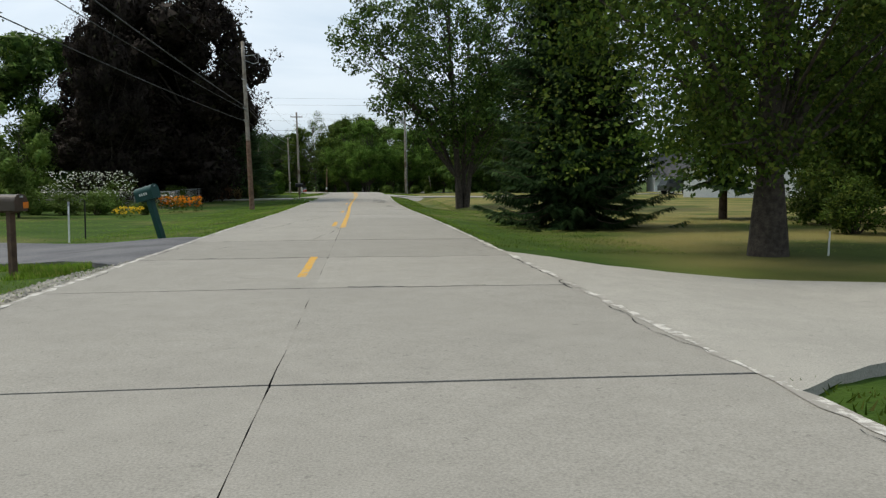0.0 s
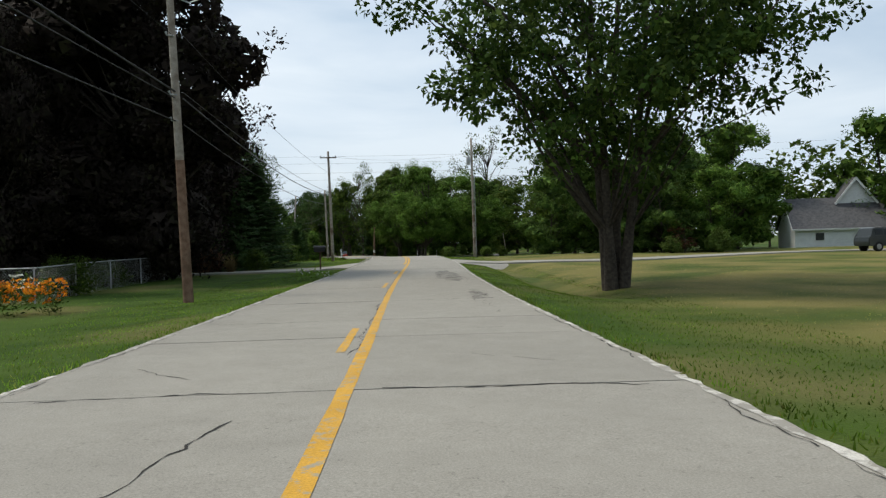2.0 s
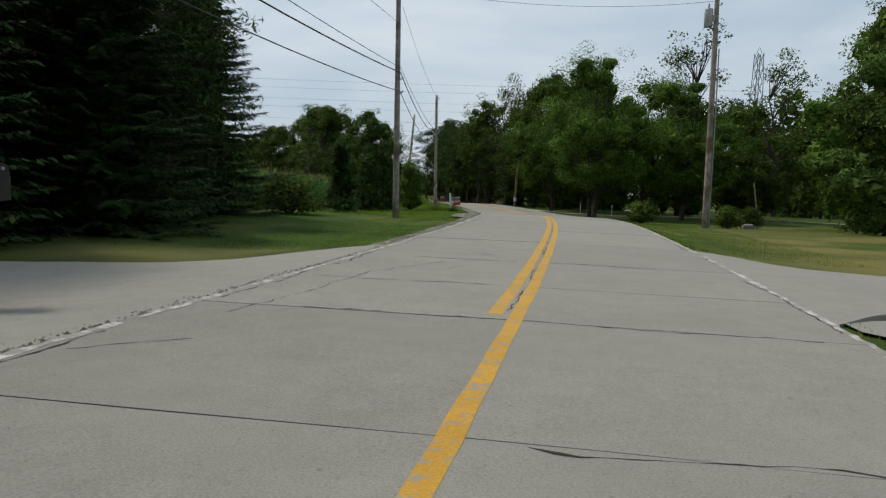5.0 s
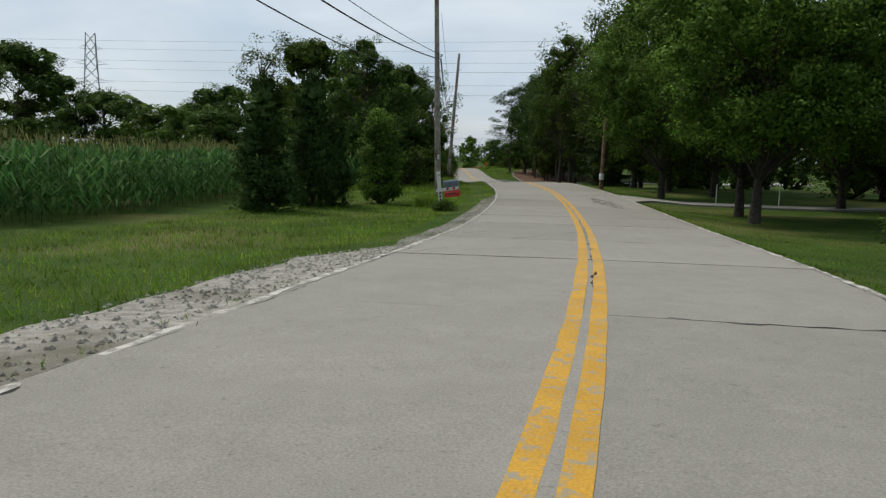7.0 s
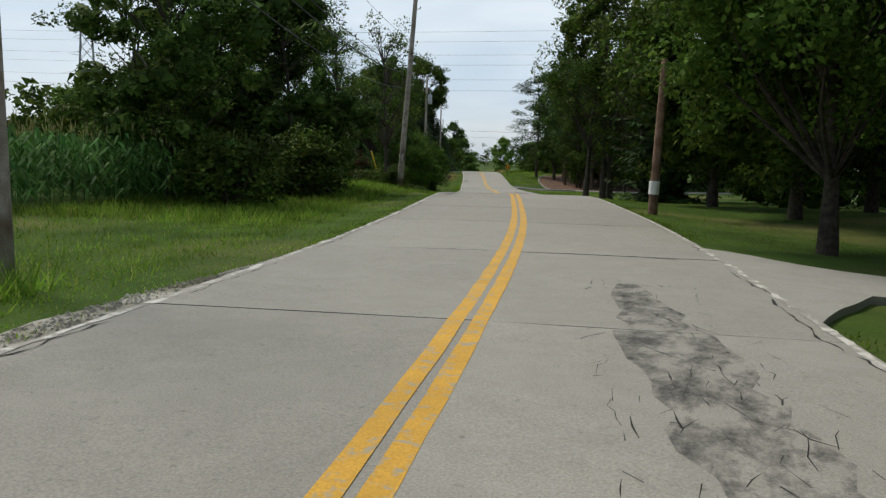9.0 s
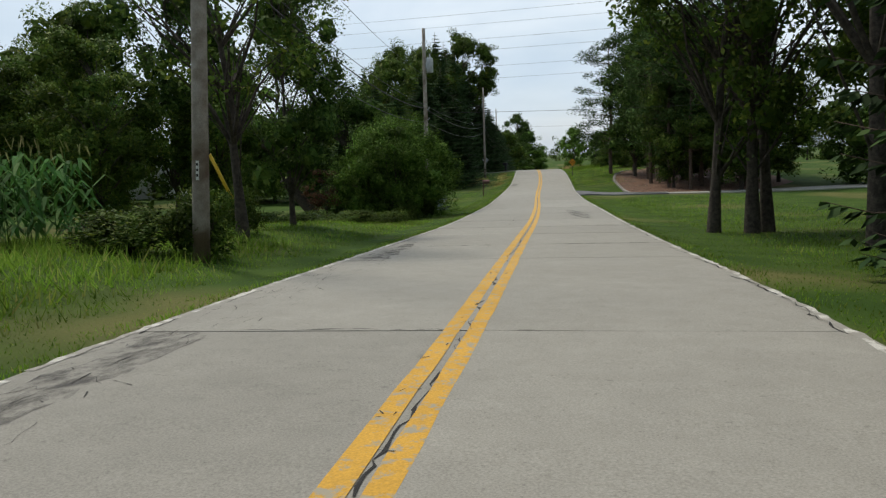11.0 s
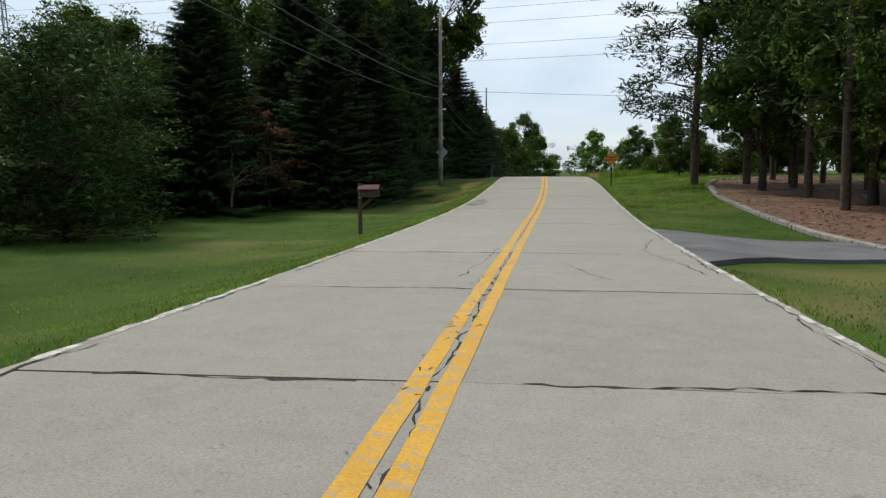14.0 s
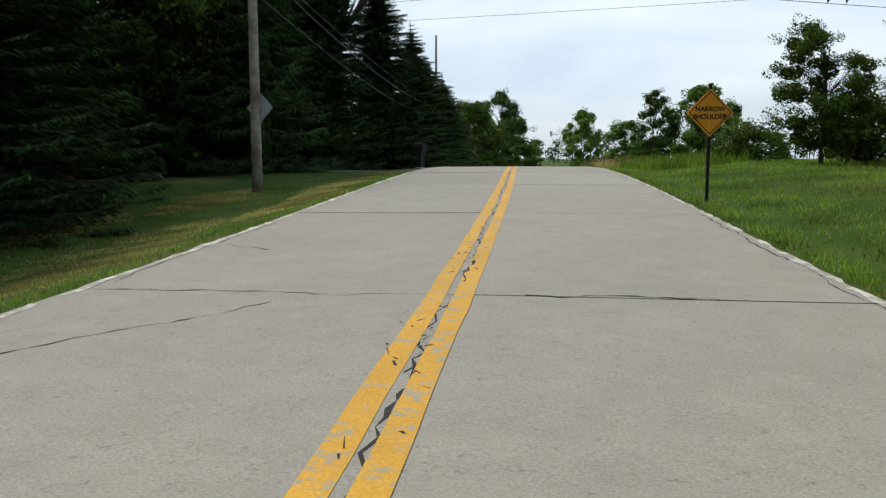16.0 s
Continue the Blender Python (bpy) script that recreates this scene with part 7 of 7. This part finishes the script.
# ---- houses and the parked car ----
def house(x, y, turn, w, d, h, pitch, label, garage=True):
    top = base_empty("house", x, y, None, turn, label, "house")
    z = -.4
    bm = bmesh.new()
    prof = [(-w / 2, z), (w / 2, z), (w / 2, h), (0, h + pitch), (-w / 2, h)]
    f = [bm.verts.new((px, -d / 2, pz)) for px, pz in prof]
    b = [bm.verts.new((px, d / 2, pz)) for px, pz in prof]
    bm.faces.new(f); bm.faces.new(b[::-1])
    for i in range(5):
        bm.faces.new((f[i], f[(i + 1) % 5], b[(i + 1) % 5], b[i]))
    wall = part("wall", bm, SIDING, top)
    for k in range(int(h / .22)):
        part("siding_board", box(w + .02, .02, .03, 0, -d / 2 - .01, .2 + k * .22, .004), SIDING, wall)
    for s in (-1, 1):
        ang = math.atan2(pitch, w / 2)
        ln = math.hypot(pitch, w / 2) + .5
        part("roof", box(ln, d + .8, .14, s * (w / 4 + .1), 0, h + pitch / 2 + .0, .02, Matrix.Rotation(s * ang, 4, "Y")), ROOF, top)
    if garage:
        g = part("garage_door", box(w * .55, .08, 2.2, 0, -d / 2 - .05, 1.1, .02), WHITE_PAINT, top)
        for k in range(4):
            part("panel", box(w * .5, .02, .45, 0, -d / 2 - .10, .3 + .54 * k, .01), WHITE_PAINT, g)
    for px in (-w * .3, w * .3):
        win = part("window", box(.9, .06, 1.2, px, -d / 2 - .04, h + (.3 if garage else -1.2), .01), WHITE_PAINT, top)
        part("pane", box(.74, .02, 1.04, px, -d / 2 - .08, h + (.3 if garage else -1.2), .004), GLASS_DARK, win)
    return top




def wide_house(x, y, turn, label):
    """A low house under one broad dark roof, with a white gable above it and a dark panel for an open garage's shade.
    """
    top = base_empty("house", x, y, None, turn, label, "house")
    w, d, eave, ridge = 13.0, 9.0, 2.6, 6.2
    bm = bmesh.new()
    prof = [(-d / 2, -.4), (d / 2, -.4), (d / 2, eave), (0, ridge - .15), (-d / 2, eave)]
    e0, e1 = [[bm.verts.new((sx, py, pz)) for py, pz in prof] for sx in (-w / 2, w / 2)]
    bm.faces.new(e0)
    bm.faces.new(e1[::-1])
    for i in range(5):
        bm.faces.new((e0[i], e0[(i + 1) % 5], e1[(i + 1) % 5], e1[i]))
    wall = part("wall", bm, SIDING, top)
    for k in range(11):
        part("siding_board", box(w + .02, .02, .03, 0, -d / 2 - .01, .15 + k * .22, .004), SIDING, wall)
    ang = math.atan2(ridge - eave, d / 2)
    ln = math.hypot(ridge - eave, d / 2) + .6
    for sg_ in (-1, 1):
        part("roof", box(w + .8, ln, .16, 0, sg_ * (d / 4 + .2), (eave + ridge) / 2 - .1, .02, Matrix.Rotation(-sg_ * ang, 4, "X")), ROOF, top)
    for sx in (-w / 2 - .38, w / 2 + .38):
        for sg_ in (-1, 1):
            part("bargeboard", box(.06, ln, .22, sx, sg_ * (d / 4 + .2), (eave + ridge) / 2 - .12, .01, Matrix.Rotation(-sg_ * ang, 4, "X")), WHITE_PAINT, top)
    part("fascia", box(w + .8, .06, .2, 0, -d / 2 - .52, eave - .32, .01), WHITE_PAINT, top)
    gw, gz, gp = 4.6, 5.6, 3.0
    g = bmesh.new()
    tri_ = [(-gw / 2, gz - 1.2), (gw / 2, gz - 1.2), (gw / 2, gz), (0, gz + gp), (-gw / 2, gz)]
    f0, f1 = [[g.verts.new((px_ + 1.6, py, pz)) for px_, pz in tri_] for py in (-1.0, 4.6)]
    g.faces.new(f0)
    g.faces.new(f1[::-1])
    for i in range(5):
        g.faces.new((f0[i], f0[(i + 1) % 5], f1[(i + 1) % 5], f1[i]))
    gable = part("gable", g, SIDING, top, "white sided upper gable")
    ga = math.atan2(gp, gw / 2)
    gl = math.hypot(gp, gw / 2) + .4
    for sg_ in (-1, 1):
        part("roof", box(gl, 6.4, .14, 1.6 + sg_ * (gw / 4 + .08), 1.7, gz + gp / 2 + .03, .02, Matrix.Rotation(sg_ * ga, 4, "Y")), ROOF, gable)
        part("bargeboard", box(gl, .08, .26, 1.6 + sg_ * (gw / 4 + .08), -1.52, gz + gp / 2 - .02, .01, Matrix.Rotation(sg_ * ga, 4, "Y")), WHITE_PAINT, gable)
    # near-black panel on the closed wall stands for shade inside an open garage
    door = part("garage_door", box(3.4, .08, 2.1, 2.6, -d / 2 - .04, 1.05, .02), GLASS_DARK, top, "dark panel painted as a shaded garage opening")
    for k in range(3):
        part("panel", box(3.2, .03, .03, 2.6, -d / 2 - .09, .5 + .5 * k, .004), GREY_METAL, door)
    win = part("window", box(1.2, .06, 1.1, -3.6, -d / 2 - .04, 1.4, .01), WHITE_PAINT, top)
    part("pane", box(1.0, .02, .92, -3.6, -d / 2 - .08, 1.4, .004), GLASS_DARK, win)
    return top


wide_house(57.8, 127.0, -14, "white house under a broad dark roof behind lawns")
house(40.8, 74.5, -32, 13, 8, 2.7, 1.9, "low white outbuilding with a grey roof behind trees", False)
house(-80.5, 231.0, 60, 8, 10, 2.8, 2.2, "white house half hidden by trees", False)


def suv(x, y, turn, label):
    top = base_empty("car", x, y, None, turn, label, "car")
    prof = [(-2.1, .42), (-2.15, .75), (-2.1, 1.05), (-1.95, 1.12), (-1.75, 1.68), (-1.5, 1.76), (.35, 1.76), (.55, 1.70), (1.0, 1.14), (2.05, 1.02), (2.18, .85), (2.15, .42)]
    bm = bmesh.new()
    L = [bm.verts.new((px, -.82 if pz < 1.2 else -.70, pz)) for px, pz in prof]
    R = [bm.verts.new((px, .82 if pz < 1.2 else .70, pz)) for px, pz in prof]
    k = len(prof)
    bm.faces.new(L); bm.faces.new(R[::-1])
    for i in range(k):
        bm.faces.new((L[i], L[(i + 1) % k], R[(i + 1) % k], R[i]))
    bmesh.ops.bevel(bm, geom=bm.edges[:], offset=.04, segments=2, affect="EDGES")
    body = part("body", bm, CAR_PAINT, top)
    for s in (-1, 1):
        for x0, x1 in ((-1.6, -.95), (-.85, -.1), (0, .62)):
            part("window", box(x1 - x0, .02, .42, (x0 + x1) / 2, s * .775, 1.42, .006, Matrix.Rotation(radians(s * 12), 4, "X")), GLASS_DARK, body)
        for wx in (-1.32, 1.32):
            wh = part("wheel", tube([(wx, s * .60, .36), (wx, s * .64, .36), (wx, s * .82, .36), (wx, s * .85, .36)], [.32, .36, .36, .32], 20), RUBBER, top)
            part("rim", tube([(wx, s * .845, .36), (wx, s * .862, .36)], [.21, .19], 14), GREY_METAL, wh)
        part("headlight", box(.04, .3, .16, 2.17, s * .55, .84, .01), GLASS_DARK, body)
    part("windscreen", box(.03, 1.3, .62, .80, 0, 1.42, .008, Matrix.Rotation(radians(-39), 4, "Y")), GLASS_DARK, body)


suv(37.0, 84.5, 8, "dark green off-road car parked on a driveway")
